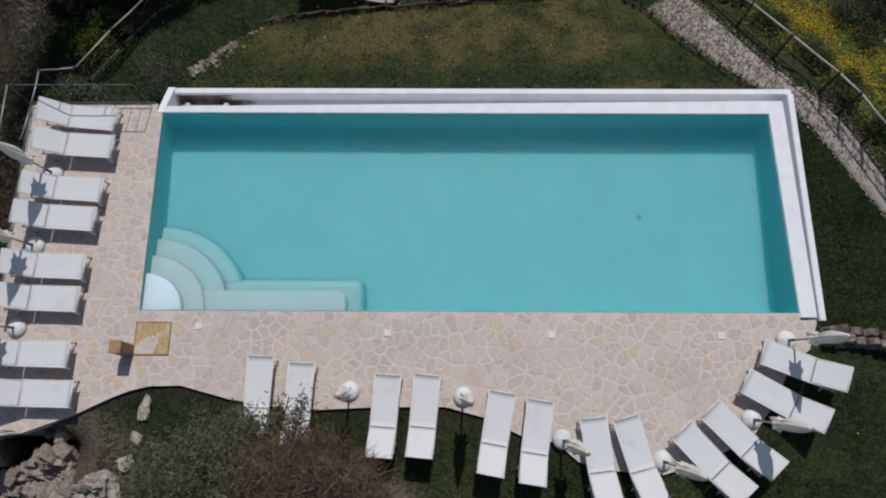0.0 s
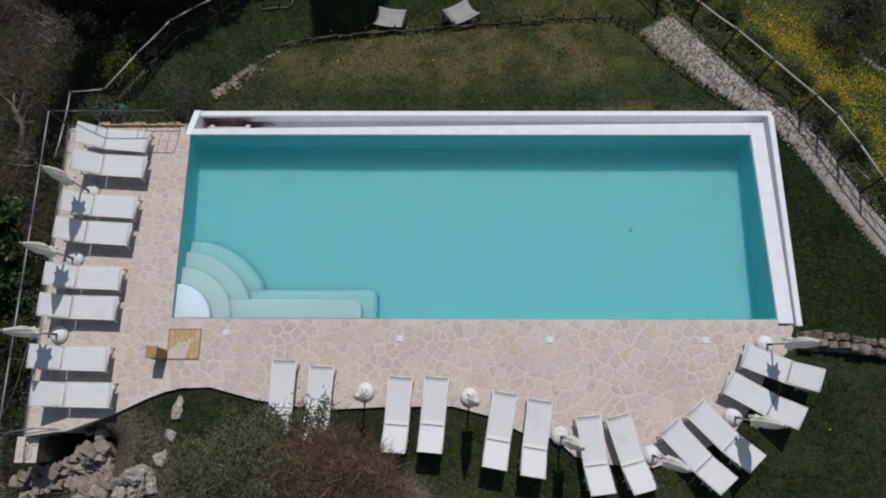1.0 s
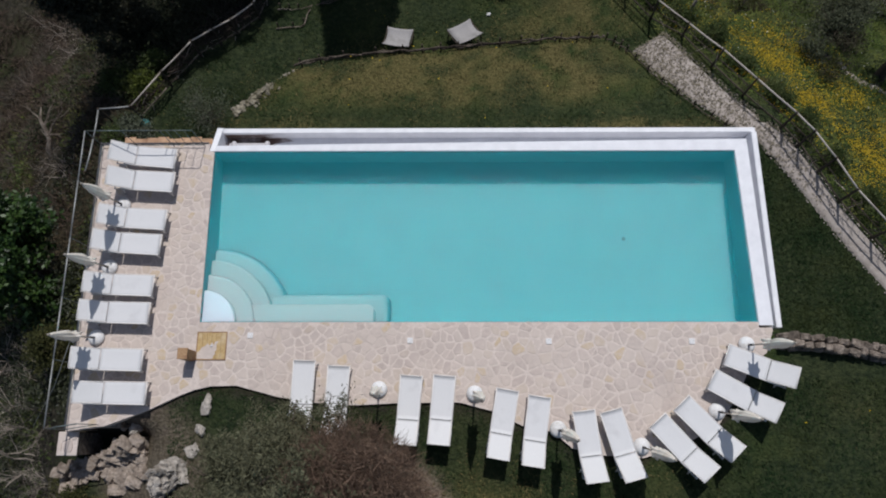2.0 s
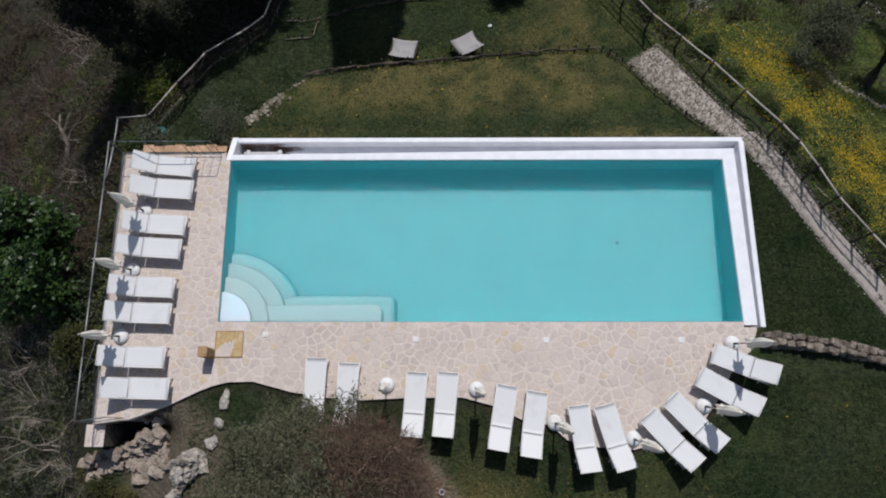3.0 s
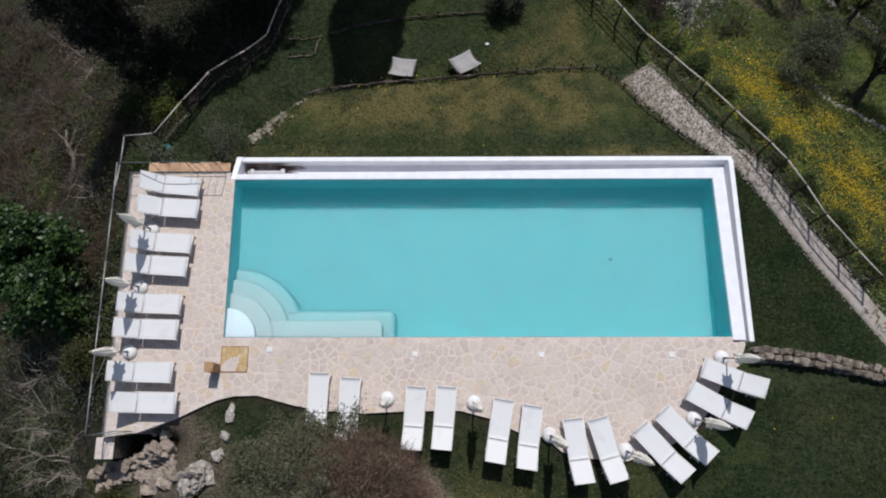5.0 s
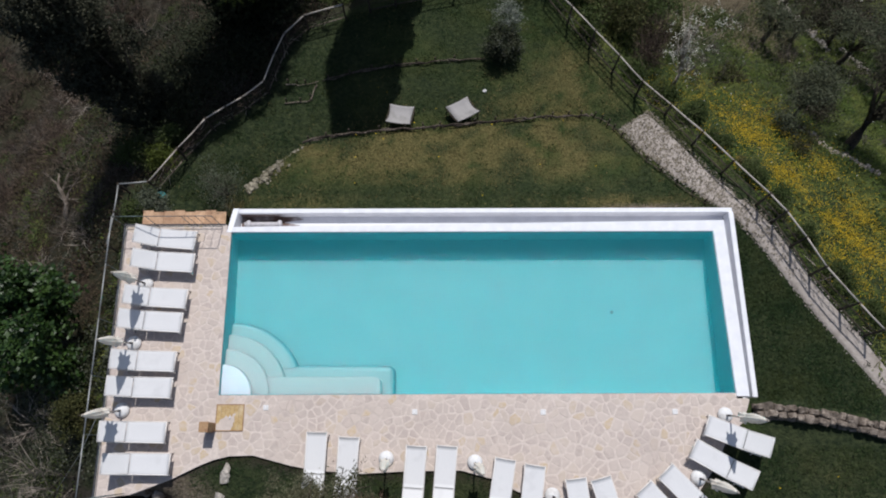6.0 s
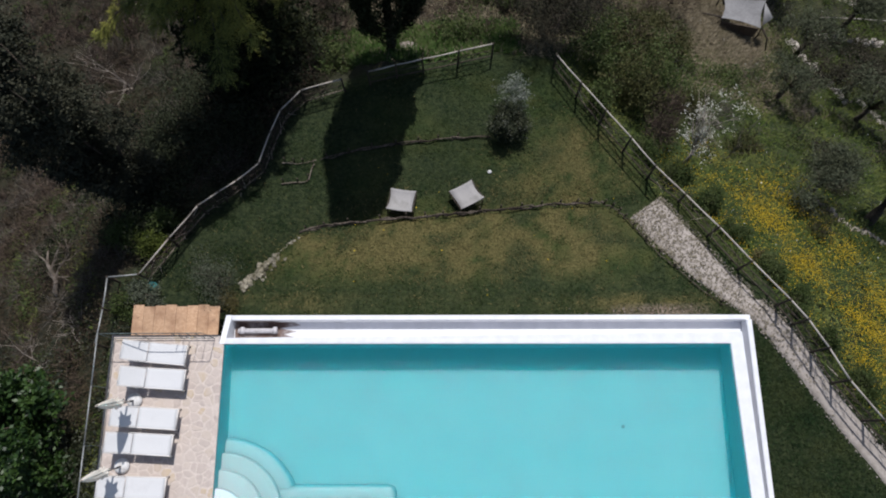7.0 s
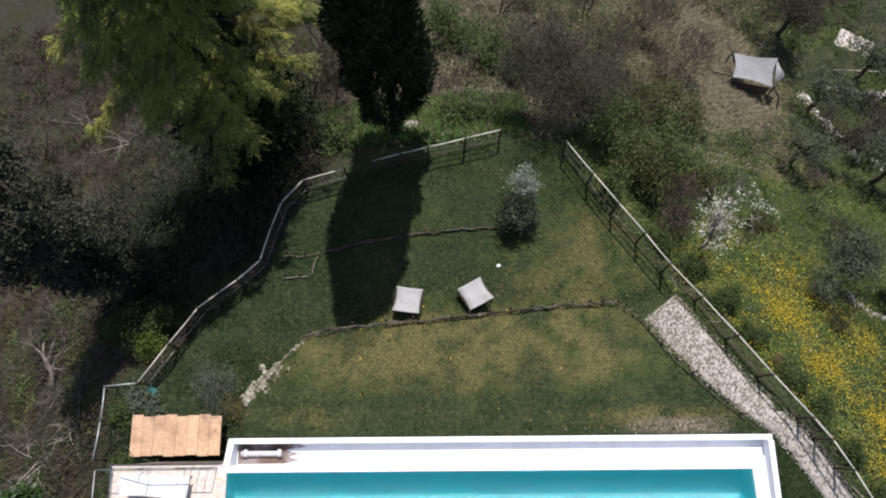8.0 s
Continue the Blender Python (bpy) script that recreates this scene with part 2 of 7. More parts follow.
BROWN_ROCK = rough_stuff("brown_limestone", (0.34, 0.285, 0.235), (0.58, 0.50, 0.435), (0.19, 0.155, 0.125), 2.2, 11, 0.95, 1.0, 0.06, pieces=0.3, stain_at=0.6)
EDGE_STONE = rough_stuff("tan_stone", (0.21, 0.185, 0.135), (0.40, 0.36, 0.285), (0.13, 0.115, 0.075), 2.2, 11, 0.95, 0.8, 0.04, pieces=0.3, stain_at=0.56)
RUBBLE = rough_stuff("rubble_stone", (0.30, 0.238, 0.19), (0.52, 0.43, 0.36), (0.20, 0.155, 0.12), 2.5, 12, 0.95, 1.0, 0.05, pieces=0.22, stain_at=0.58)
GREY_TWIG = rough_stuff("grey_twigs", (0.06, 0.05, 0.042), (0.165, 0.142, 0.12), (0.05, 0.042, 0.034), 1, 8, 0.95, 0.2, 0.01, pieces=0.4)
PIPE = rough_stuff("grey_pipe", (0.42, 0.40, 0.42), (0.55, 0.53, 0.55), (0.3, 0.27, 0.27), 2, 20, 0.5, 0.1, 0.004, 0.4)
CHAIR_SLING = rough_stuff("grey_sling", (0.27, 0.255, 0.25), (0.34, 0.325, 0.32), (0.22, 0.21, 0.2), 2, 40, 0.8, 0.25, 0.004, 0.2)
TARP = rough_stuff("grey_canopy", (0.19, 0.183, 0.185), (0.25, 0.243, 0.243), (0.15, 0.145, 0.145), 1, 14, 0.8, 0.3, 0.01)
TEAL = rough_stuff("teal_plastic", (0.03, 0.16, 0.17), (0.05, 0.22, 0.22), (0.03, 0.1, 0.1), 3, 20, 0.5, 0.1, 0.005)
GRASS = leafy("grass_blades", (0.022, 0.039, 0.012), (0.054, 0.074, 0.022), (0.10, 0.10, 0.036), 0.75, 1.4, 0.1, 0.25, 0.8)
WEED = leafy("green_weeds", (0.035, 0.070, 0.016), (0.085, 0.145, 0.038), (0.12, 0.16, 0.05), 0.7, 0.8, 0.15, 0.3, 0.74)
WILD_GRASS = leafy("wild_grass", (0.052, 0.084, 0.020), (0.135, 0.175, 0.046), (0.21, 0.215, 0.066), 0.75, 0.5, 0.1, 0.3, 0.74)
DEAD_GRASS = leafy("dead_grass", (0.14, 0.115, 0.075), (0.30, 0.25, 0.175), (0.19, 0.16, 0.10), 0.85, 0.8, 0.08, 0.2, 0.8)
BRUSH = leafy("brown_brush", (0.027, 0.02, 0.013), (0.09, 0.07, 0.046), (0.038, 0.037, 0.018), 0.85, 0.8, 0.08, 0.15)
LUSH = leafy("lush_grass", (0.009, 0.024, 0.009), (0.029, 0.053, 0.018), (0.056, 0.068, 0.025), 0.75, 0.7, 0.1, 0.2, 0.72)
LITTER = leafy("leaf_litter", (0.16, 0.138, 0.098), (0.24, 0.208, 0.16), (0.17, 0.15, 0.105), 0.8, 0.6, 0.1, 0.1, 0.8)
STRAW = leafy("dry_straw", (0.096, 0.083, 0.034), (0.195, 0.164, 0.072), (0.094, 0.093, 0.034), 0.8, 0.6, 0.1, 0.2, 0.8)
OLIVE = leafy("olive_leaves", (0.045, 0.054, 0.030), (0.115, 0.125, 0.078), (0.085, 0.09, 0.05), 0.7, 1.1, 0.15, 0.2)
FRONT_OLIVE = leafy("front_olive_leaves", (0.034, 0.036, 0.018), (0.15, 0.148, 0.092), (0.085, 0.074, 0.042), 0.7, 0.9, 0.15, 0.15)
BROAD = leafy("broad_leaves", (0.009, 0.026, 0.006), (0.045, 0.092, 0.020), (0.085, 0.145, 0.034), 0.45, 1.3, 0.4, 0.3)
DARK_LEAF = leafy("dark_leaves", (0.009, 0.013, 0.005), (0.036, 0.043, 0.020), (0.075, 0.08, 0.042), 0.55, 1.6, 0.35, 0.15)
DUSKY = leafy("dusky_leaves", (0.034, 0.031, 0.021), (0.075, 0.069, 0.048), (0.064, 0.055, 0.037), 0.8, 1.0, 0.1, 0.2)
SHADED_NEEDLES = leafy("shaded_cedar_needles", (0.010, 0.014, 0.006), (0.030, 0.036, 0.014), (0.036, 0.034, 0.016), 0.7, 0.7, 0.1, 0.0)
CEDAR = leafy("cedar_needles", (0.036, 0.048, 0.012), (0.18, 0.195, 0.042), (0.29, 0.27, 0.055), 0.6, 0.7, 0.2, 0.14, 0.72)
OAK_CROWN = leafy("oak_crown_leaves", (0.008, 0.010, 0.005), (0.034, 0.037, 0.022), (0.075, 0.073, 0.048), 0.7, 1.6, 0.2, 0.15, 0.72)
SHADE_LEAF = leafy("shade_leaves", (0.010, 0.013, 0.006), (0.034, 0.040, 0.020), (0.055, 0.06, 0.034), 0.7, 1.2, 0.15, 0.12)
SCRUB = leafy("olive_scrub", (0.028, 0.034, 0.012), (0.085, 0.085, 0.03), (0.10, 0.085, 0.04), 0.7, 1.2, 0.15, 0.25)
CYPRESS = leafy("cypress_sprays", (0.010, 0.015, 0.006), (0.034, 0.044, 0.020), (0.045, 0.055, 0.028), 0.7, 0.9, 0.2, 0.1)
SHRUB = leafy("shrub_leaves", (0.032, 0.05, 0.014), (0.085, 0.115, 0.034), (0.13, 0.145, 0.055), 0.65, 1.2, 0.2, 0.3)
SILVER = leafy("silver_leaves", (0.05, 0.06, 0.04), (0.15, 0.165, 0.12), (0.08, 0.095, 0.055), 0.7, 1.5, 0.15, 0.2)
PALE_SILVER = leafy("pale_silver_leaves", (0.10, 0.115, 0.092), (0.29, 0.305, 0.26), (0.16, 0.175, 0.135), 0.7, 2.0, 0.15, 0.2)
LIME = leafy("lime_leaves", (0.05, 0.07, 0.012), (0.14, 0.17, 0.035), (0.18, 0.19, 0.045), 0.6, 1.2, 0.2, 0.3)
BLOSSOM = leafy("white_blossom", (0.42, 0.41, 0.34), (0.76, 0.74, 0.65), (0.3, 0.34, 0.2), 0.7, 2.0, 0.2, 0.3, 0.9)
YELLOW = leafy("yellow_petals", (0.40, 0.27, 0.012), (0.66, 0.46, 0.025), (0.44, 0.36, 0.04), 0.6, 2.0, 0.2, 0.3)
WHITE_PETAL = leafy("white_petals", (0.5, 0.5, 0.46), (0.75, 0.75, 0.7), (0.6, 0.6, 0.5), 0.6, 2.0, 0.2, 0.3)

# ---- geometry helpers ----
class Geo:
    """Vertices and faces of one part."""
    def __init__(self):
        self.v, self.f = [], []

    def add(self, verts, faces):
        o = len(self.v)
        self.v.extend(tuple(p) for p in verts)
        self.f.extend(tuple(i + o for i in q) for q in faces)

    def box(self, lo, hi, c=0.01, m=None):
        """A box with chamfered edges."""
        mid, half = [(a + b) / 2 for a, b in zip(lo, hi)], [(b - a) / 2 for a, b in zip(lo, hi)]
        c = min(c, min(half) * 0.6)
        bm = bmesh.new()
        bmesh.ops.create_cube(bm, size=1, matrix=Matrix.LocRotScale(mid, None, [2 * h for h in half]))
        bmesh.ops.bevel(bm, geom=bm.edges[:], offset=c, segments=1, affect="EDGES", profile=0.5)
        bm.verts.index_update()
        pts = [(m @ v.co if m else v.co.copy()) for v in bm.verts]
        self.add(pts, [[v.index for v in f.verts] for f in bm.faces])
        bm.free()

    def tube(self, pts, radii, sides=6, caps=True):
        pts = [Vector(p) for p in pts]
        if isinstance(radii, (int, float)):
            radii = [radii] * len(pts)
        rings = []
        for i, p in enumerate(pts):
            d = (pts[min(i + 1, len(pts) - 1)] - pts[max(i - 1, 0)]).normalized()
            u = d.cross(Vector((0, 0, 1)) if abs(d.z) < 0.9 else Vector((1, 0, 0))).normalized()
            w = d.cross(u)
            rings.append([p + radii[i] * (math.cos(a) * u + math.sin(a) * w) for a in [2 * math.pi * k / sides for k in range(sides)]])
        faces = []
        for i in range(len(pts) - 1):
            for k in range(sides):
                a, b = i * sides + k, i * sides + (k + 1) % sides
                faces.append((a, b, b + sides, a + sides))
        if caps:
            faces += [tuple(range(sides - 1, -1, -1)), tuple(range((len(pts) - 1) * sides, len(pts) * sides))]
        self.add([p for r in rings for p in r], faces)

    def lathe(self, profile, centre, sides=20, wobble=0.0, lobes=0):
        cx, cy, cz = centre
        verts = []
        for r, z in profile:
            for k in range(sides):
                a = 2 * math.pi * k / sides
                rr = r * (1 + wobble * math.cos(lobes * a + z * 3))
                verts.append((cx + rr * math.cos(a), cy + rr * math.sin(a), cz + z))
        faces = [(i * sides + k, i * sides + (k + 1) % sides, (i + 1) * sides + (k + 1) % sides, (i + 1) * sides + k) for i in range(len(profile) - 1) for k in range(sides)]
        faces += [tuple(range(sides - 1, -1, -1)), tuple(range((len(profile) - 1) * sides, len(profile) * sides))]
        self.add(verts, faces)

    def slab(self, outline, lo, hi):
        n = len(outline)
        self.add([(x, y, lo) for x, y in outline] + [(x, y, hi) for x, y in outline],
                 [tuple(range(n - 1, -1, -1)), tuple(range(n, 2 * n))] + [(i, (i + 1) % n, n + (i + 1) % n, n + i) for i in range(n)])


def mesh_from(name, g, material, smooth=False):
    me = bpy.data.meshes.new(name)
    me.from_pydata(g.v, [], g.f)
    me.materials.append(material)
    if smooth:
        me.polygons.foreach_set("use_smooth", [True] * len(me.polygons))
    me.update()
    return me


def part(name, g, material, parent=None, label="", smooth=False):
    ob = new(name, mesh_from(name, g, material, smooth))
    ob.parent = parent
    return tagged(ob, label) if label else ob


def thing(name, at, label, category, group="", kind="", turn=0.0):
    ob = new(name)
    ob.matrix_world = pose(*at, 0, 0, turn)
    ob.empty_display_size = 0.2
    return tagged(ob, label, category, group, kind)


def solid(name, g, material, label, category, kind="structure", smooth=False):
    return tagged(new(name, mesh_from(name, g, material, smooth)), label, category, "", kind)


def cloud_mesh(name, verts, size, material):
    """A mesh of separate facets from an array of shape (n, size, 3)."""
    n = len(verts)
    me = bpy.data.meshes.new(name)
    me.vertices.add(n * size)
    me.vertices.foreach_set("co", np.asarray(verts, np.float32).reshape(-1))
    me.loops.add(n * size)
    me.loops.foreach_set("vertex_index", np.arange(n * size, dtype=np.int32))
    me.polygons.add(n)
    me.polygons.foreach_set("loop_start", np.arange(0, n * size, size, dtype=np.int32))
    me.polygons.foreach_set("loop_total", np.full(n, size, np.int32))
    me.materials.append(material)
    me.update(calc_edges=True)
    me.validate()
    return me


RNG = np.random.default_rng(7)


def unit(a):
    return a / np.maximum(np.linalg.norm(a, axis=-1, keepdims=True), 1e-9)


def leaves_at(points, length, width, up=0.5, along=None, spread=1.0):
    """Pointed leaves at the points, turned at random, their faces tending upward."""
    n = len(points)
    d = unit(RNG.normal(size=(n, 3)) * spread + (0 if along is None else along))
    nrm = unit(RNG.normal(size=(n, 3)) + np.array([0, 0, up * 3]))
    side = unit(np.cross(d, nrm))
    ln = length * RNG.uniform(0.6, 1.3, (n, 1))
    wd = width * RNG.uniform(0.6, 1.3, (n, 1))
    mid = points + d * ln * 0.45
    return np.stack([points, mid + side * wd / 2, points + d * ln, mid - side * wd / 2], 1)


def in_blobs(blobs, n, hollow=0.5):
    """Points in ellipsoids (x, y, z, rx, ry, rz), thicker towards the outside."""
    vol = np.array([b[3] * b[4] * b[5] for b in blobs])
    pick = RNG.choice(len(blobs), n, p=vol / vol.sum())
    b = np.array(blobs)[pick]
    r = RNG.uniform(hollow ** 3, 1, (n, 1)) ** (1 / 3)
    return b[:, :3] + unit(RNG.normal(size=(n, 3))) * r * b[:, 3:]


def crown_points(blobs, clumps, per, size, hollow=0.45):
    """Leaf places of a crown: boughs bulge out of each mass at random, with gaps between them."""
    boughs = []
    for b in blobs:
        for _ in range(11):
            c = np.array(b[:3]) + unit(RNG.normal(size=3)) * RNG.uniform(0.35, 1.0) * np.array(b[3:])
            k = RNG.uniform(0.22, 0.5)
            boughs.append((*c, b[3] * k, b[4] * k, b[5] * k * 0.85))
    c = in_blobs(boughs, clumps, 0.55)
    s = size * RNG.uniform(0.4, 1.3, (clumps, 1, 1))
    return (c[:, None, :] + RNG.normal(size=(clumps, per, 3)) * s * np.array([1, 1, 0.7])).reshape(-1, 3)


def limbs(g, base, blobs, trunk_r, fork, count, twigs=2):
    """A tapered trunk that forks into crooked limbs, which reach into the crown."""
    base = Vector(base)
    rnd = random.Random(int(abs(base.x * 31 + base.y * 17) * 10))
    top = Vector(blobs[0][:3])
    knee = base.lerp(Vector((top.x, top.y, base.z + (top.z - base.z))), fork) + Vector((rnd.uniform(-.15, .15), rnd.uniform(-.15, .15), 0))
    mid = base.lerp(knee, 0.5) + Vector((rnd.uniform(-.1, .1), rnd.uniform(-.1, .1), 0))
    g.tube([base - Vector((0, 0, 0.3)), base, mid, knee], [trunk_r * 1.5, trunk_r * 1.25, trunk_r, trunk_r * 0.85], 8)
    for i in range(count):
        b = blobs[i % len(blobs)]
        a = rnd.uniform(0, 6.28)
        k = rnd.uniform(0.45, 0.9)
        end = Vector((b[0] + math.cos(a) * b[3] * k, b[1] + math.sin(a) * b[4] * k, b[2] + rnd.uniform(-0.3, 0.75) * b[5]))
        bend = knee.lerp(end, 0.5) + Vector((rnd.uniform(-.25, .25), rnd.uniform(-.25, .25), rnd.uniform(0, .3)))
        r = trunk_r * rnd.uniform(0.3, 0.55)
        g.tube([knee, bend, end], [r, r * 0.6, r * 0.2], 5)
        for j in range(twigs):
            s = bend.lerp(end, rnd.uniform(0.0, 0.8))
            e = s + Vector((rnd.uniform(-1, 1) * b[3] * .5, rnd.uniform(-1, 1) * b[4] * .5, rnd.uniform(-.2, .6) * b[5] * .6))
            g.tube([s, s.lerp(e, .5) + Vector((0, 0, .06)), e], [r * 0.35, r * 0.2, r * 0.08], 4, False)


def twig_mesh(name, starts, ends, width, material):
    """Thin three-sided twigs from starts to ends, tapering to a point."""
    d = unit(ends - starts)
    u = unit(np.cross(d, unit(RNG.normal(size=d.shape))))
    w = np.cross(d, u)
    tri = []
    ring = [starts + width * (math.cos(a) * u + math.sin(a) * w) for a in (0, 2.09, 4.19)]
    for i in range(3):
        tri.append(np.stack([ring[i], ring[(i + 1) % 3], ends], 1))
    return cloud_mesh(name, np.concatenate(tri), 3, material)


def tree(name, at, blobs, clumps, per, size, leaf, wide, leaf_mat, bark, label, category="tree", trunk_r=0.12, fork=0.5, count=9, up=0.5, hollow=0.45, group="", cover=0.0):
    """A tree or shrub: crooked limbs, and a crown of many single leaves. Blobs are relative to the foot."""
    ob = thing(name, at, label, category, group)
    g = Geo()
    limbs(g, (0, 0, 0), blobs, trunk_r, fork, count)
    part("trunk", g, bark, ob, smooth=True)
    if cover:
        skin = sum(12.57 * ((b[3] * b[4] + b[3] * b[5] + b[4] * b[5]) / 3) for b in blobs) * 0.7
        clumps = int(cover * skin / (leaf * wide * 0.5 * per))
    pts = crown_points(blobs, clumps, per, size, hollow)
    crown = new("crown", cloud_mesh("crown", leaves_at(pts, leaf, wide, up), 4, leaf_mat))
    crown.parent = ob
    return ob


# ---- the lie of the land ----
FRONT_EDGE = [(-3.3, -2.95), (-2.3, -2.82), (-1.2, -2.42), (-0.4, -2.04), (0.0, -1.9), (0.4, -1.79), (1.1, -1.77), (2.2, -2.06), (3.0, -2.2), (4.2, -2.28), (5.4, -2.22), (7.0, -2.2), (7.85, -2.42),
              (8.7, -2.82), (9.45, -2.95), (9.9, -3.35), (10.6, -3.52), (11.7, -3.6), (12.7, -3.3), (13.7, -2.78), (14.3, -2.0), (14.65, -1.3), (15.15, -0.9), (15.38, -0.3), (15.36, -0.235)]
FENCE = [(24.0, -4.5), (21.6, -0.3), (20.1, 1.5), (18.9, 3.1), (17.7, 5.3), (16.6, 7.5), (14.9, 10.1), (13.0, 13.0), (10.95, 16.3), (8.35, 16.7), (5.6, 16.0), (3.1, 15.5), (1.1, 14.9),
         (0.33, 14.09), (-0.28, 11.87), (-2.19, 10.14), (-3.94, 7.64), (-5.0, 7.55), (-4.65, 4.0), (-4.05, 0.0), (-3.8, -3.6)]
RIDGE = [(-0.35, 6.0), (-0.2, 7.25), (0.6, 8.05), (1.42, 9.06), (2.7, 9.37), (4.9, 9.57), (7.4, 9.84), (10.3, 10.13), (12.0, 10.2), (12.85, 9.55), (14.1, 10.45), (15.4, 10.8)]


def smooth(a, b, x):
    t = np.clip((np.asarray(x, float) - a) / (b - a), 0, 1)
    return t * t * (3 - 2 * t)


def wall_line(x):
    """The dry-stone wall's middle line, which bends towards the front lawn."""
    d = np.maximum(np.asarray(x, float) - 15.3, 0)
    return -0.40 - 0.045 * d - 0.030 * d * d


def garden(x, y):
    x, y = np.asarray(x, float), np.asarray(y, float)
    upper = -1.6 - 0.3 * np.maximum(0, y - 6.07) - 0.22 * smooth(7.9, 9.0, y) * smooth(5.0, 1.4, x)
    lower = -3.45 - 0.12 * (np.maximum(y, 9) - 9) - 0.42 * smooth(4.5, 0.5, x) + 0.2 * smooth(-0.5, -2.5, x)
    ridge = np.interp(x, [p[0] for p in RIDGE], [p[1] for p in RIDGE])
    lawn = np.where(x < -0.2, lower, upper + (lower - upper) * smooth(-0.12, 0.12, y - ridge))
    front = -0.1 - 1.3 * smooth(-0.3, -2.6, x) * smooth(-2.5, -3.2, y) - 0.05 * np.maximum(0, -4 - y) - 1.1 * np.exp(-((x + 2.3) / 0.75) ** 2 - ((y + 3.2) / 0.35) ** 2)
    right = front + (lawn - front) * smooth(-0.05, 0.3, y - wall_line(x))
    out = np.where(y < 0, front, lawn)
    out = np.where((x > 15.3) & (y < 3), right, out)
    bank = np.interp(y, [-3.6, 0, 4, 7.5], [-1.5, -1.75, -2.9, -3.7])
    return np.where((x < -3.3) & (y < 7.5), bank, out)


def ground(x, y):
    """Height of the land: the garden within the fence, slopes that fall away outside it."""
    x, y = np.atleast_1d(np.asarray(x, float)), np.atleast_1d(np.asarray(y, float))
    inside = np.zeros(x.shape, bool)
    n = len(FENCE)
    best, px, py = np.full(x.shape, 1e9), np.zeros(x.shape), np.zeros(x.shape)
    for i in range(n):
        (ax, ay), (bx, by) = FENCE[i], FENCE[(i + 1) % n]
        hit = ((ay > y) != (by > y)) & (x < (bx - ax) * (y - ay) / (by - ay + 1e-12) + ax)
        inside ^= hit
        if i < n - 1:
            dx, dy = bx - ax, by - ay
            s = np.clip(((x - ax) * dx + (y - ay) * dy) / (dx * dx + dy * dy), 0, 1)
            qx, qy = ax + s * dx, ay + s * dy
            d = np.hypot(x - qx, y - qy)
            near = d < best
            best, px, py = np.where(near, d, best), np.where(near, qx, px), np.where(near, qy, py)
    inside |= (y < -3.6) & (x > -3.8) & (x < 24)
    steep = np.where(x < 0, 0.9, 0.66)
    drop = steep * np.minimum(best, 16) + 0.12 * np.maximum(best - 16, 0)
    return np.where(inside, garden(x, y), garden(px, py) - drop)


def dryness(x, y):
    """How straw-coloured the lawn is: two old tan patches, a worn strip by the pool wall, and blotches."""
    x, y = np.atleast_1d(np.asarray(x, float)), np.atleast_1d(np.asarray(y, float))
    low = np.array([noise.noise((a * 0.35, b * 0.35, 1)) for a, b in zip(x, y)])
    mid = np.array([noise.noise((a * 1.1, b * 1.1, 5)) for a, b in zip(x, y)])
    fine = np.array([noise.noise((a * 3.1, b * 3.1, 9)) for a, b in zip(x, y)])
    d = 1.2 * np.exp(-((x - 6.6) / 5.2) ** 2 - ((y - 8.55) / 1.35) ** 2)
    d += 0.7 * np.exp(-((x - 4.2) / 1.6) ** 2 - ((y - 8.5) / 0.7) ** 2) + 0.95 * np.exp(-((x - 11.4) / 1.4) ** 2 - ((y - 11.9) / 1.4) ** 2) + 0.6 * np.exp(-((x - 9.3) / 1.4) ** 2 - ((y - 10.8) / 0.5) ** 2)
    d += 0.4 * np.exp(-((x - 11.0) / 1.2) ** 2 - ((y - 9.0) / 0.8) ** 2) + 1.1 * np.exp(-((x - 12.9) / 1.8) ** 2 - ((y - 6.35) / 0.22) ** 2)
    d += 0.35 * np.exp(-((x - 1.6) / 1.5) ** 2 - ((y - 6.4) / 0.35) ** 2) + 0.3 * np.exp(-((x - 9.0) / 1.5) ** 2 - ((y - 11.0) / 0.5) ** 2)
    d += 0.6 * np.exp(-((x - 7.0) / 2.0) ** 2 - ((y + 4.9) / 0.8) ** 2) + 0.4 * np.exp(-((x - 12.0) / 1.5) ** 2 - ((y + 5.4) / 0.6) ** 2) + 0.35 * np.exp(-((x - 17.0) / 1.2) ** 2 - ((y + 2.4) / 0.6) ** 2)
    d = d * (1.0 + 1.5 * mid + 1.2 * fine) + 0.22 * np.clip(low + 0.4 * mid, 0, 1)
    return np.clip(d, 0, 1) * np.where((x > 15) & (y < 5.5), 0.4, 1)


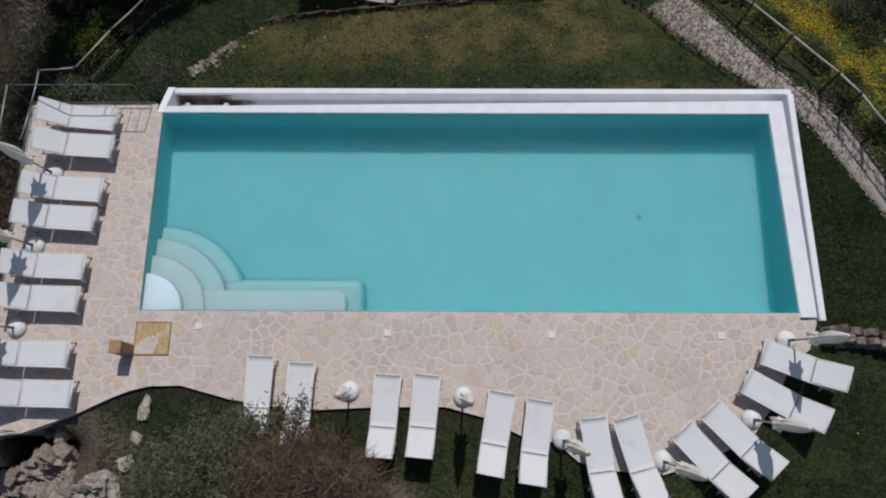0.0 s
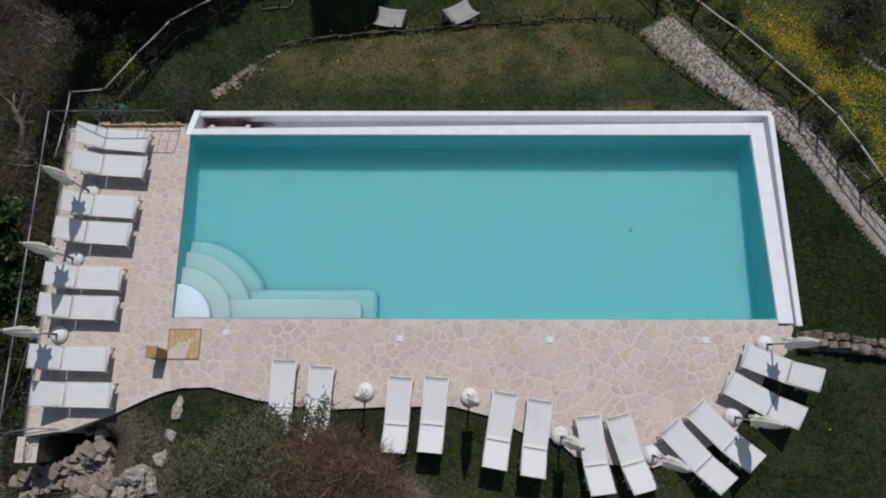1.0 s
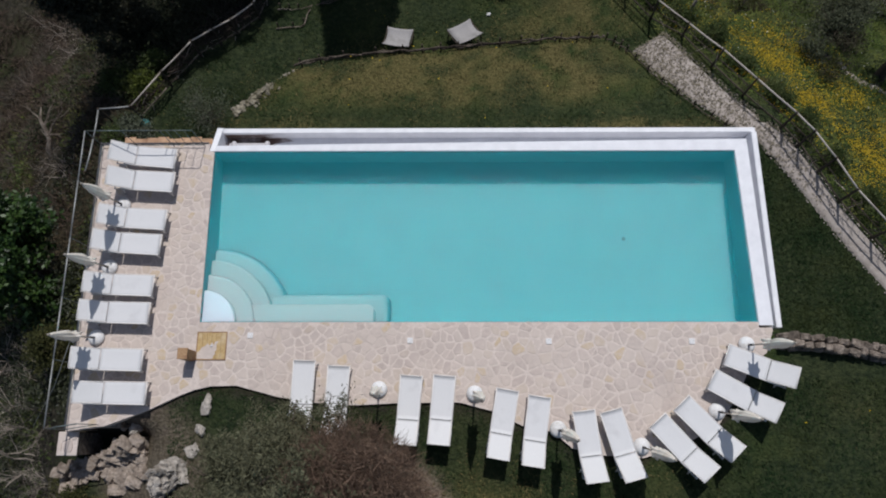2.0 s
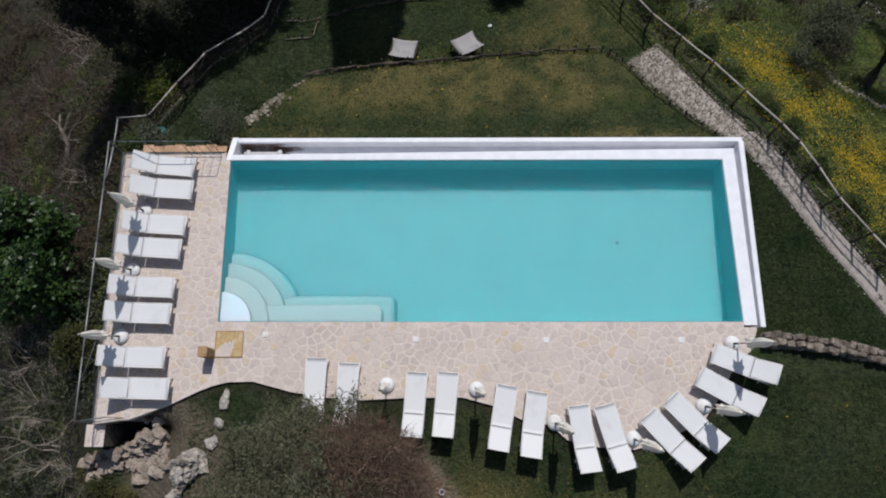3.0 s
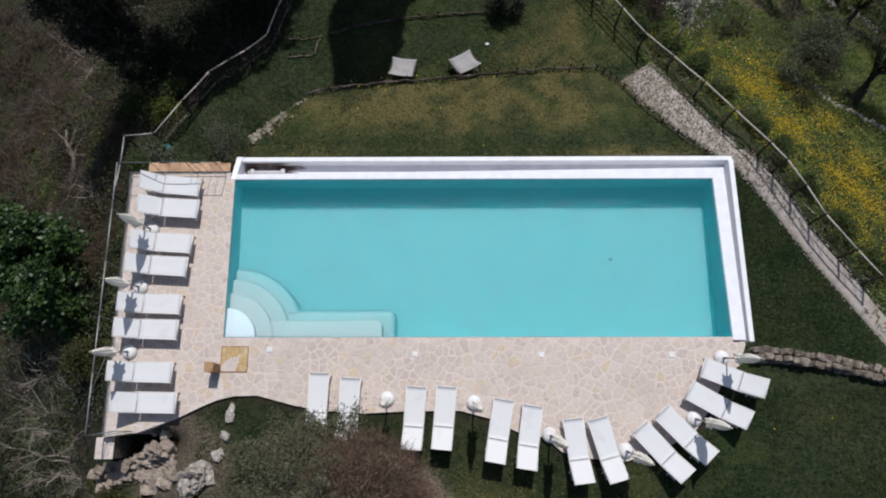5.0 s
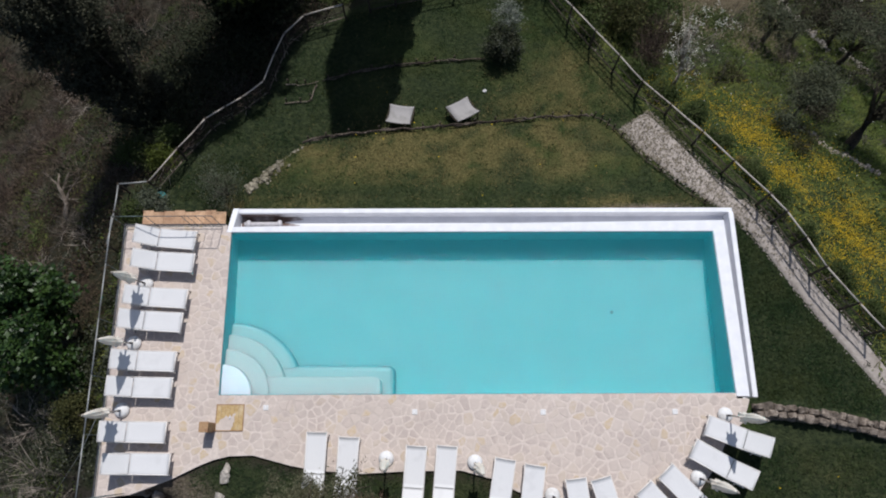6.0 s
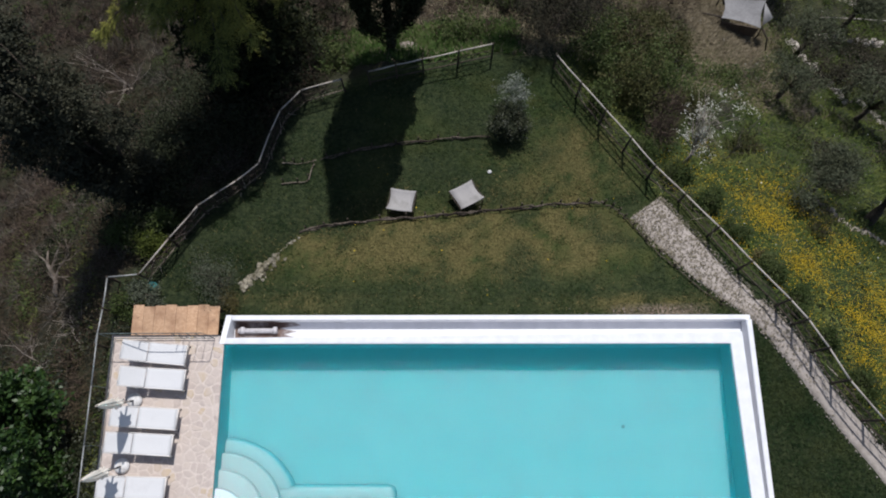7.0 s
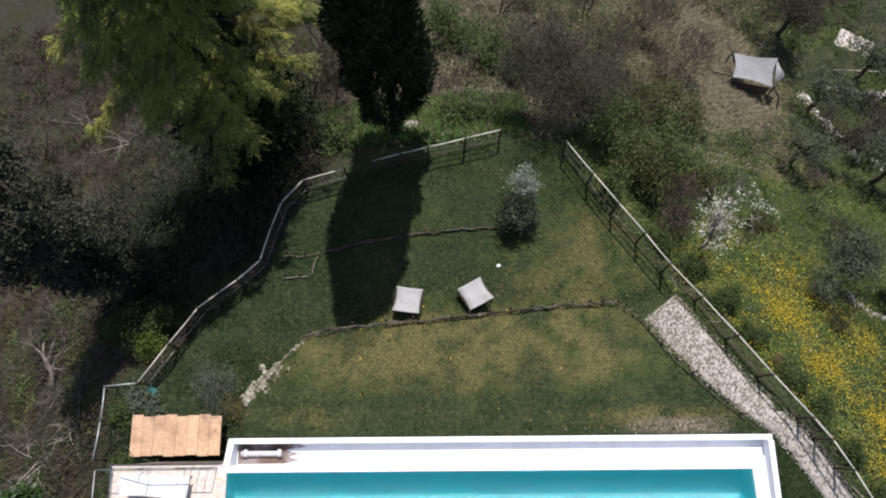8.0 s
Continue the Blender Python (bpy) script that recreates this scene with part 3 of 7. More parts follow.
def lushness(x, y):
    """Darker green grass: before the terrace, beside the pool, and the lower lawn's corner."""
    x, y = np.atleast_1d(np.asarray(x, float)), np.atleast_1d(np.asarray(y, float))
    wave = 0.5 * np.sin(x * 1.1 + np.sin(y * 1.7)) + 0.4 * np.sin(y * 2.3 + x)
    front = smooth(-1.0, -1.6, y) * (1 - 0.6 * np.exp(-((x - 7.0) / 2.2) ** 2 - ((y + 5.0) / 0.9) ** 2))
    pale = np.array([noise.noise((a * 0.7, b * 0.9, 21)) + 0.5 * noise.noise((a * 2.1, b * 2.3, 3)) for a, b in zip(x, y)])
    front = front * (1 - 0.6 * smooth(-0.05, 0.3, pale) * smooth(8.0, 11.0, x))
    side = smooth(15.4, 15.9, x) * smooth(6.6, 5.2, y)
    ridge = np.interp(x, [p[0] for p in RIDGE], [p[1] for p in RIDGE])
    corner = smooth(0.0, 0.3, y - ridge) * smooth(4.6, 1.8, x + 0.3 * wave)
    band = smooth(7.9, 6.7, y + 0.45 * wave) * (y > 5) * 0.85
    low = smooth(0.1, 0.6, y - ridge) * 0.85 * (0.75 + 0.5 * wave) * (1 - 0.75 * smooth(8.8, 11.0, x))
    blot = np.array([noise.noise((a * 0.5, b * 0.75, 14)) + 0.5 * noise.noise((a * 1.5, b * 1.9, 4)) for a, b in zip(x, y)])
    blot = 0.9 * smooth(0.05, 0.4, blot) * (y > 5.5)
    return np.clip(np.maximum.reduce([front, side, corner, band, low, blot]), 0, 1)


def gz(x, y):
    return float(ground(x, y)[0])


def build_ground():
    def axis(lo, hi, step):
        fine = list(np.arange(lo, hi + 1e-6, step))
        left, right, s = [], [], step
        a, b = lo, hi
        while b < 900:
            s *= 1.35
            a, b = a - s, b + s
            left.append(a)
            right.append(b)
        return np.array(left[::-1] + fine + right)
    xs, ys = axis(-16, 32, 0.22), axis(-9, 30, 0.22)
    X, Y = np.meshgrid(xs, ys)
    x, y = X.ravel(), Y.ravel()
    z = ground(x, y)
    rough = np.array([noise.noise((a * 0.45, b * 0.45, 3)) * 0.5 + noise.noise((a * 1.7, b * 1.7, 8)) * 0.22 for a, b in zip(x, y)])
    tame = ((x > -0.5) & (x < 16.5) & (y > 5) & (y < 16)) | ((x > -3.6) & (y < 6.5) & (x < 21.5))
    z = z + rough * np.where(tame, 0.06, 0.4)
    pool = (x > -0.6) & (x < 15.62) & (y > -0.6) & (y < 5.65) & ((x < 15.2) | (y > 0))
    z = np.where(pool, -2.6, z)
    me = bpy.data.meshes.new("ground")
    nx, ny = len(xs), len(ys)
    idx = np.arange(nx * ny).reshape(ny, nx)
    quads = np.stack([idx[:-1, :-1], idx[:-1, 1:], idx[1:, 1:], idx[1:, :-1]], -1).reshape(-1, 4)
    me.from_pydata(np.stack([x, y, z], 1).tolist(), [], quads.tolist())
    me.polygons.foreach_set("use_smooth", [True] * len(me.polygons))
    me.materials.append(GROUND)
    low = np.array([noise.noise((a * 0.28, b * 0.28, 1)) for a, b in zip(x, y)])
    mid = np.array([noise.noise((a * 0.9, b * 0.9, 5)) for a, b in zip(x, y)])
    dry = np.clip(dryness(x, y) * (1 - 0.8 * lushness(x, y) * (y > 6.8)) + 0.9 * np.exp(-((x - 20.0) / 3.3) ** 2 - ((y - 23.6) / 3.8) ** 2), 0, 1)
    wild = smooth(-0.3, -1.5, x - np.interp(y, [-4, 7.5, 10, 15, 17], [-3.6, -4.6, -2.2, 1.2, 6]))
    brown = np.where(x < 12, smooth(16.6, 18, y), smooth(18, 24, y) * 0.75)
    edge = np.interp(x, [p[0] for p in FRONT_EDGE], [p[1] for p in FRONT_EDGE]) - y
    soil = smooth(0.34 + 0.25 * mid, 0.1, edge) * (edge > -0.2) * (x < 15) * 0.95
    litter = np.clip(np.maximum(np.maximum(wild, brown) * (0.75 + 0.6 * low), soil), 0, 1)
    bed = smooth(0.25, -0.2, np.hypot((x - 3.9) / 1.1, y + 6.1) - 3.0)
    verge = 0.8 * smooth(0.32, 0.1, np.abs(y - 6.08)) * smooth(11.6, 12.3, x) * smooth(15.2, 14.6, x) * np.clip(0.7 + mid, 0, 1)
    earth = np.clip(bed * (0.7 + 0.5 * mid) + verge, 0, 1) + smooth(0.5, -0.3, np.hypot(x + 1.2, y + 4.0) - 1.6) * 0.5 + smooth(0.2, -0.2, np.hypot(x - 5.0, y - 17.7) - 0.35)
    for key, a in (("lush", lushness(x, y)), ("dry", dry), ("litter", litter), ("earth", np.clip(earth, 0, 1))):
        me.attributes.new(key, "FLOAT", "POINT").data.foreach_set("value", np.clip(a, 0, 1).astype(np.float32))
    me.update()
    tagged(new("ground", me), "sloping ground of patchy lawn, leaf litter and bare earth", "ground", "", "structure")


build_ground()

# ---- pool ----
POOL_X, POOL_Y, DEPTH, FALL = 15.0, 4.85, 1.1, 0.45
NEAR = -0.06

def askew(g, turn=0.031):
    """The overflow side of the basin runs out of square: it leans inward towards the far end."""
    g.v = [(x - turn * max(y, 0) if x > 10 else x, y - 0.0027 * max(x, 0) * (y > 4), z) for x, y, z in g.v]
    return g


def heap(edge, top, soft, foot=0.16):
    """A step with a rounded nosing: its edge runs from one pool wall to the other, round the corner at the origin."""
    g, rings, depth = Geo(), [], DEPTH + FALL + top
    n = len(edge)
    for inset, drop in ((-foot / soft, depth), (-0.5 * foot / soft, depth * 0.5), (0.0, 0.7 * soft), (0.35, 0.2 * soft), (1.0, 0.0)):
        ring = []
        for i, (x, y) in enumerate(edge):
            ax, ay = edge[max(i - 1, 0)]
            bx, by = edge[min(i + 1, n - 1)]
            ln = math.hypot(bx - ax, by - ay)
            nx, ny = -(by - ay) / ln, (bx - ax) / ln
            ring.append((max(x + nx * inset * soft, 0.003), max(y + ny * inset * soft, 0.003) + NEAR, top - drop))
        rings.append([(0.003, NEAR + 0.003, top - drop)] + ring)
    m = n + 1
    g.add([p for r in rings for p in r], [(i * m + k, i * m + k + 1, (i + 1) * m + k + 1, (i + 1) * m + k) for i in range(len(rings) - 1) for k in range(1, m - 1)] + [tuple(range((len(rings) - 1) * m, len(rings) * m))])
    return g


def build_pool():
    root = thing("pool", (0, 0, 0), "long rectangular turquoise swimming pool set in a stone terrace", "pool", "", "structure")
    g = Geo()
    g.box((-0.1, NEAR - 0.1, -DEPTH - 0.2), (POOL_X + 0.1, POOL_Y + 0.1, -DEPTH), 0.01)
    for lo, hi in (((-0.02, NEAR - 0.02, -DEPTH), (POOL_X, NEAR, -0.012)), ((-0.02, NEAR, -DEPTH), (0, POOL_Y, -0.012)), ((0, POOL_Y, -DEPTH), (POOL_X, POOL_Y + 0.03, -0.06)), ((POOL_X, NEAR, -DEPTH), (POOL_X + 0.03, POOL_Y + 0.03, -0.06))):
        g.box(lo, hi, 0.004)
    # the floor falls towards the near side
    g.v = [(x, y, z - FALL * (1 - y / POOL_Y) if z < -1 else z) for x, y, z in g.v]
    part("basin", askew(g), PLASTER, root)
    # corner steps: quarter discs, each one lower and wider
    for r, top in ((0.88, -0.12), (1.37, -0.42), (1.83, -0.68), (2.22, -1.04)):
        soft = 0.03 if r < 1 else 0.05 if r < 2 else 0.14
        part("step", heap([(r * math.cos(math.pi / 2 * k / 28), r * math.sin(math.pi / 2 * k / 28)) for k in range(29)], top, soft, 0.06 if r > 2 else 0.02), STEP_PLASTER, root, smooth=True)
    for x1, y1, top, soft, foot in ((4.66, 0.53, -0.46, 0.03, 0.02), (5.0, 0.88, -1.0, 0.14, 0.06)):
        edge = [(x1, 0.0)] + [(x1 - 0.2 + 0.2 * math.cos(math.pi / 2 * k / 8), y1 - 0.2 + 0.2 * math.sin(math.pi / 2 * k / 8)) for k in range(9)] + [(0.3, y1)]
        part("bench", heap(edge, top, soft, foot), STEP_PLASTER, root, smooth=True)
    g = Geo()
    g.lathe([(0.06, -0.02), (0.06, 0.012), (0.04, 0.02)], (11.8, 2.5, -DEPTH - FALL * (1 - 2.5 / POOL_Y)), 16)
    part("drain", g, DRAIN, root, "small grey drain cover")


build_pool()


def build_overflow():
    root = thing("overflow_channel", (0, 0, 0), "white painted overflow lip, channel and outer wall", "pool edge", "", "structure")
    y0, x0 = POOL_Y + 0.03, POOL_X + 0.03
    g = Geo()
    for grow, lo, hi in ((0.0, -1.4, -0.012), (0.012, -0.012, 0.0)):
        g.slab([(0, y0 + grow), (x0 + grow, y0 + grow), (x0 + grow, -0.17), (x0 + 0.38 - grow, -0.17), (x0 + 0.38 - grow, y0 + 0.36 - grow), (0, y0 + 0.175 - grow)], lo, hi)
    part("lip", askew(g), WHITE_WALL, root)
    g = Geo()
    g.slab([(-0.1, y0 + 0.175), (x0 + 0.38, y0 + 0.36), (x0 + 0.38, -0.17), (x0 + 0.66, -0.17), (x0 + 0.66, 5.67), (-0.1, 5.67)], -1.3, -0.88)
    part("channel_floor", askew(g, 0.02), WHITE_WALL, root)
    g = Geo()
    g.box((-0.12, 5.66, -2.6), (x0 + 0.80, 5.82, -0.5), 0.02)
    part("outer_wall", askew(g, 0.014), WHITE_WALL, root)
    g = Geo()
    g.box((x0 + 0.64, -0.18, -2.4), (x0 + 0.80, 5.66, -0.42), 0.02)
    part("outer_wall", askew(g, 0.014), WHITE_WALL, root)
    # slanting end wall beside the terrace
    g = Geo()
    lo = [(-0.16, 4.88, -2.4), (0.0, 4.88, -2.4), (0.02, 5.82, -2.4), (-0.16, 5.82, -2.4)]
    hi = [(-0.16, 4.88, 0.01), (0.0, 4.88, 0.01), (0.02, 5.82, -0.48), (-0.16, 5.82, -0.48)]
    g.add(lo + hi, [(3, 2, 1, 0), (4, 5, 6, 7), (0, 1, 5, 4), (1, 2, 6, 5), (2, 3, 7, 6), (3, 0, 4, 7)])
    part("end_wall", g, WHITE_WALL, root)
    # rust-brown damp on the floor and on the outer wall's inner face, ragged where it ends
    rnd = random.Random(4)
    rag = [(1.35 + 0.5 * rnd.random() + 0.5 * (k % 2), k / 6) for k in range(7)]
    g = Geo()
    g.slab([(0.03, 5.08), *[(x, 5.09 + 0.565 * v) for x, v in rag], (0.03, 5.655)], -0.878, -0.872)
    part("damp_patch", g, RUSTY, root, "rust-stained damp plaster at the channel end")
    g = Geo()
    g.slab([(0.03, -0.87), *[(0.75 * x, -0.87 + 0.27 * v) for x, v in rag], (0.03, -0.62)], 0, 0.004)
    g.v = [(x, 5.658 - z, y) for x, y, z in g.v]
    part("damp_patch", g, RUSTY, root, "rust-stained damp plaster low on the channel wall")
    ob = thing("drain_pipe", (0.1, 5.38, -0.872), "grey plastic pipe lying in the overflow channel", "pipe")
    g = Geo()
    g.tube([(0.05, 0, 0.085), (1.15, 0, 0.085)], 0.08, 12)
    part("pipe", g, PIPE, ob, smooth=True)
    for x in (0.12, 1.12):
        g = Geo()
        g.tube([(x, -0.0, 0.1), (x + 0.13, 0.0, 0.1)], 0.1, 12)
        g.tube([(x + 0.065, 0, 0.1), (x + 0.065, 0.12, 0.12)], 0.06, 10)
        part("fitting", g, PIPE, ob, smooth=True)


build_overflow()
water = Geo()
water.add([(0.001, NEAR + 0.001, -0.03), (POOL_X + 0.029, NEAR + 0.001, -0.03), (POOL_X + 0.029, POOL_Y + 0.029, -0.03), (0.001, POOL_Y + 0.029, -0.03)], [(0, 1, 2, 3)])
water_ob = solid("water", askew(water), WATER, "still clear turquoise pool water", "water")
water_ob.visible_shadow = False

# ---- terrace ----
SIDE_OUT = [p for p in FRONT_EDGE if p[0] < 0] + [(-0.021, -1.89), (-0.021, 4.87), (-0.17, 4.88), (-0.17, 5.12), (-3.3, 5.12)]
MAIN_OUT = [(-0.02, -1.89)] + [p for p in FRONT_EDGE if p[0] > 0] + [(15.02, -0.235), (15.02, NEAR - 0.021), (-0.02, NEAR - 0.021)]


def in_poly(x, y, poly):
    c = False
    for (ax, ay), (bx, by) in zip(poly, poly[1:] + poly[:1]):
        if (ay > y) != (by > y) and x < (bx - ax) * (y - ay) / (by - ay) + ax:
            c = not c
    return c


def cells(poly, step, seed, keep_off=()):
    """Crazy paving: uneven cells that fill an outline, each pulled back for its joint."""
    rnd = random.Random(seed)
    xs, ys = [p[0] for p in poly], [p[1] for p in poly]
    seeds, y, row = [], min(ys) - step * 2, 0
    while y < max(ys) + step * 2:
        x = min(xs) - step * 2 + (row % 2) * step / 2
        while x < max(xs) + step * 2:
            if rnd.random() > 0.17:
                seeds.append((x + rnd.uniform(-.46, .46) * step, y + rnd.uniform(-.46, .46) * step))
            x += step
        y += step * 0.9
        row += 1
    arr = np.array(seeds)
    out = []
    for i, (sx, sy) in enumerate(seeds):
        if not in_poly(sx, sy, poly) or any(a < sx < c and b < sy < d for a, b, c, d in keep_off):
            continue
        cell = [(sx - step * 1.3, sy - step * 1.3), (sx + step * 1.3, sy - step * 1.3), (sx + step * 1.3, sy + step * 1.3), (sx - step * 1.3, sy + step * 1.3)]
        d = np.hypot(arr[:, 0] - sx, arr[:, 1] - sy)
        for j in np.argsort(d)[1:20]:
            ox, oy = seeds[j]
            nx, ny = ox - sx, oy - sy
            ln = math.hypot(nx, ny)
            nx, ny = nx / ln, ny / ln
            lim = ln / 2 * rnd.uniform(0.88, 1.0) - rnd.uniform(0.008, 0.024)
            clipped = []
            for (ax, ay), (bx, by) in zip(cell, cell[1:] + cell[:1]):
                da, db = (ax - sx) * nx + (ay - sy) * ny - lim, (bx - sx) * nx + (by - sy) * ny - lim
                if da <= 0:
                    clipped.append((ax, ay))
                if (da < 0) != (db < 0):
                    t = da / (da - db)
                    clipped.append((ax + t * (bx - ax), ay + t * (by - ay)))
            cell = clipped
            if len(cell) < 3:
                break
        if len(cell) < 3:
            continue
        held = []
        for x, y in cell:
            for _ in range(14):
                if in_poly(x, y, poly) and not any(a < x < c and b < y < d for a, b, c, d in keep_off):
                    break
                x, y = x + (sx - x) * 0.12, y + (sy - y) * 0.12
            held.append((x, y))
        size = max(math.hypot(x - sx, y - sy) for x, y in held)
        if size > 0.07:
            out.append(((sx, sy), held))
    return out


def stone_geo(centre, cell, top, g=None, origin=(0, 0)):
    """One flagstone with worn, sloping edges."""
    g = g or Geo()
    cx, cy = centre
    cell = [(a[0] * k + b[0] * (1 - k), a[1] * k + b[1] * (1 - k)) for a, b in zip(cell, cell[1:] + cell[:1]) for k in (0.87, 0.13)]
    n = len(cell)
    rim = [(x - origin[0], y - origin[1]) for x, y in cell]
    mid = (cx - origin[0], cy - origin[1])
    inner = [(mid[0] + (x - mid[0]) * 0.94, mid[1] + (y - mid[1]) * 0.94) for x, y in rim]
    g.add([(x, y, -0.03) for x, y in rim] + [(x, y, top - 0.004) for x, y in rim] + [(x, y, top) for x, y in inner],
          [(i, (i + 1) % n, n + (i + 1) % n, n + i) for i in range(n)] + [(n + i, n + (i + 1) % n, 2 * n + (i + 1) % n, 2 * n + i) for i in range(n)] + [tuple(range(2 * n, 3 * n))])
    return g


def build_paving(name, poly, label, seed, first, keep_off=()):
    g = Geo()
    g.slab(poly, -0.34, 0.0)
    base = solid(name, g, MORTAR, label, "pavement")
    rnd = random.Random(seed + 1)
    rest, made = Geo(), 0
    for centre, cell in cells(poly, 0.245, seed, keep_off):
        top = 0.007 + rnd.uniform(-0.0015, 0.002)
        if made < 300 and first(*centre):
            ob = part("flagstone", stone_geo(centre, cell, top, origin=centre), FLAG, base)
            ob.location = (*centre, 0)
            made += 1
        else:
            stone_geo(centre, cell, top, rest)
    if rest.v:
        tagged(part("flagstones", rest, FLAG, base), "", "", "", "stuff")


HATCH = (-0.04, -1.1, 0.77, -0.34)


def build_terrace_walls():
    """Rubble retaining walls that carry the side terrace."""
    for i, (lo, hi) in enumerate((((-3.28, -2.93, -4.2), (-3.0, 5.1, -0.34)), ((-3.0, 4.82, -4.2), (-0.17, 5.1, -0.34)), ((-3.0, -2.86, -2.6), (-2.0, -2.55, -0.34)))):
        g = Geo()
        g.box(lo, hi, 0.02)
        solid("wall_terrace_%d" % (i + 1), g, WALL_STONE, "rough stone retaining wall under the terrace", "wall")


build_terrace_walls()


def build_hatch():
    ob = thing("floor_hatch", (HATCH[0], HATCH[1], 0.012), "square ochre wooden hatch worn pale in the paving", "hatch")
    w, d = HATCH[2] - HATCH[0], HATCH[3] - HATCH[1]
    for k in range(6):
        g = Geo()
        g.box((0.025 + k * (w - 0.05) / 6 + 0.002, 0.03, 0), (0.025 + (k + 1) * (w - 0.05) / 6 - 0.002, d - 0.03, 0.014), 0.003)
        part("plank", g, OCHRE_WOOD, ob)
    for lo, hi in (((0, 0, 0), (w, 0.028, 0.02)), ((0, d - 0.028, 0), (w, d, 0.02)), ((0, 0.03, 0), (0.024, d - 0.03, 0.02)), ((w - 0.024, 0.03, 0), (w, d - 0.03, 0.02))):
        g = Geo()
        g.box(lo, hi, 0.004)
        part("frame", g, BIN_WOOD, ob)
    flake = [(0.03, 0.03), (0.46, 0.03), (0.47, 0.1), (0.52, 0.16), (0.5, 0.22), (0.55, 0.27), (0.54, 0.42), (0.59, 0.50), (0.5, 0.49), (0.47, 0.40), (0.42, 0.47), (0.36, 0.38), (0.3, 0.44), (0.22, 0.36), (0.14, 0.33), (0.1, 0.24), (0.03, 0.2)]
    g = Geo()
    g.slab(flake, 0.0145, 0.0185)
    part("worn_patch", g, MORTAR, ob, "pale dried mortar over the boards")
    g = Geo()
    g.lathe([(0.035, 0), (0.035, 0.02), (0.02, 0.026)], (w * 0.5, d * 0.5, 0.0145), 12)
    part("lift_ring", g, PIPE, ob, "small grey metal lift ring")


build_hatch()


def build_bin():
    ob = thing("waste_bin", (-0.15, -1.0, 0.014), "brown slatted wooden waste bin on the paving", "bin")
    for s in (-1, 1):
        for k in range(4):
            g = Geo()
            g.box((-0.12 + k * 0.062, s * 0.145 - 0.012, 0.03), (-0.12 + k * 0.062 + 0.055, s * 0.145 + 0.012, 0.56), 0.004)
            part("slat", g, BIN_WOOD, ob)
        for k in range(5):
            g = Geo()
            g.box((s * 0.135 - 0.012, -0.13 + k * 0.054, 0.03), (s * 0.135 + 0.012, -0.13 + k * 0.054 + 0.047, 0.56), 0.004)
            part("slat", g, BIN_WOOD, ob)
    g = Geo()
    g.box((-0.155, -0.17, 0.56), (0.155, 0.17, 0.6), 0.01)
    part("lid", g, BIN_WOOD, ob, "tan wooden lid")
    ob.scale = (0.86, 0.86, 1.15)
    g = Geo()
    g.box((-0.12, -0.13, 0), (0.12, 0.13, 0.03), 0.004)
    part("base", g, BIN_WOOD, ob)


build_bin()


def build_square(x, y):
    ob = thing("skimmer_lid", (x, y, 0.014), "small square white skimmer lid in the paving", "skimmer lid", "skimmer lids")
    g = Geo()
    g.box((-0.075, -0.075, 0), (0.075, 0.075, 0.012), 0.006)
    part("lid", g, CONCRETE, ob)
    g = Geo()
    for k in range(12):
        a = 6.283 * k / 12
        g.tube([(0.045 * math.cos(a), 0.045 * math.sin(a), 0.013), (0.045 * math.cos(a + 0.52), 0.045 * math.sin(a + 0.52), 0.013)], 0.003, 4)
    part("finger_ring", g, PIPE, ob)
    return ob


lid = build_square(1.39, -0.44)
for x, y in ((5.7, -0.58), (9.4, -0.6), (13.2, -0.6)):
    copy_thing(lid, pose(x, y, 0.014))

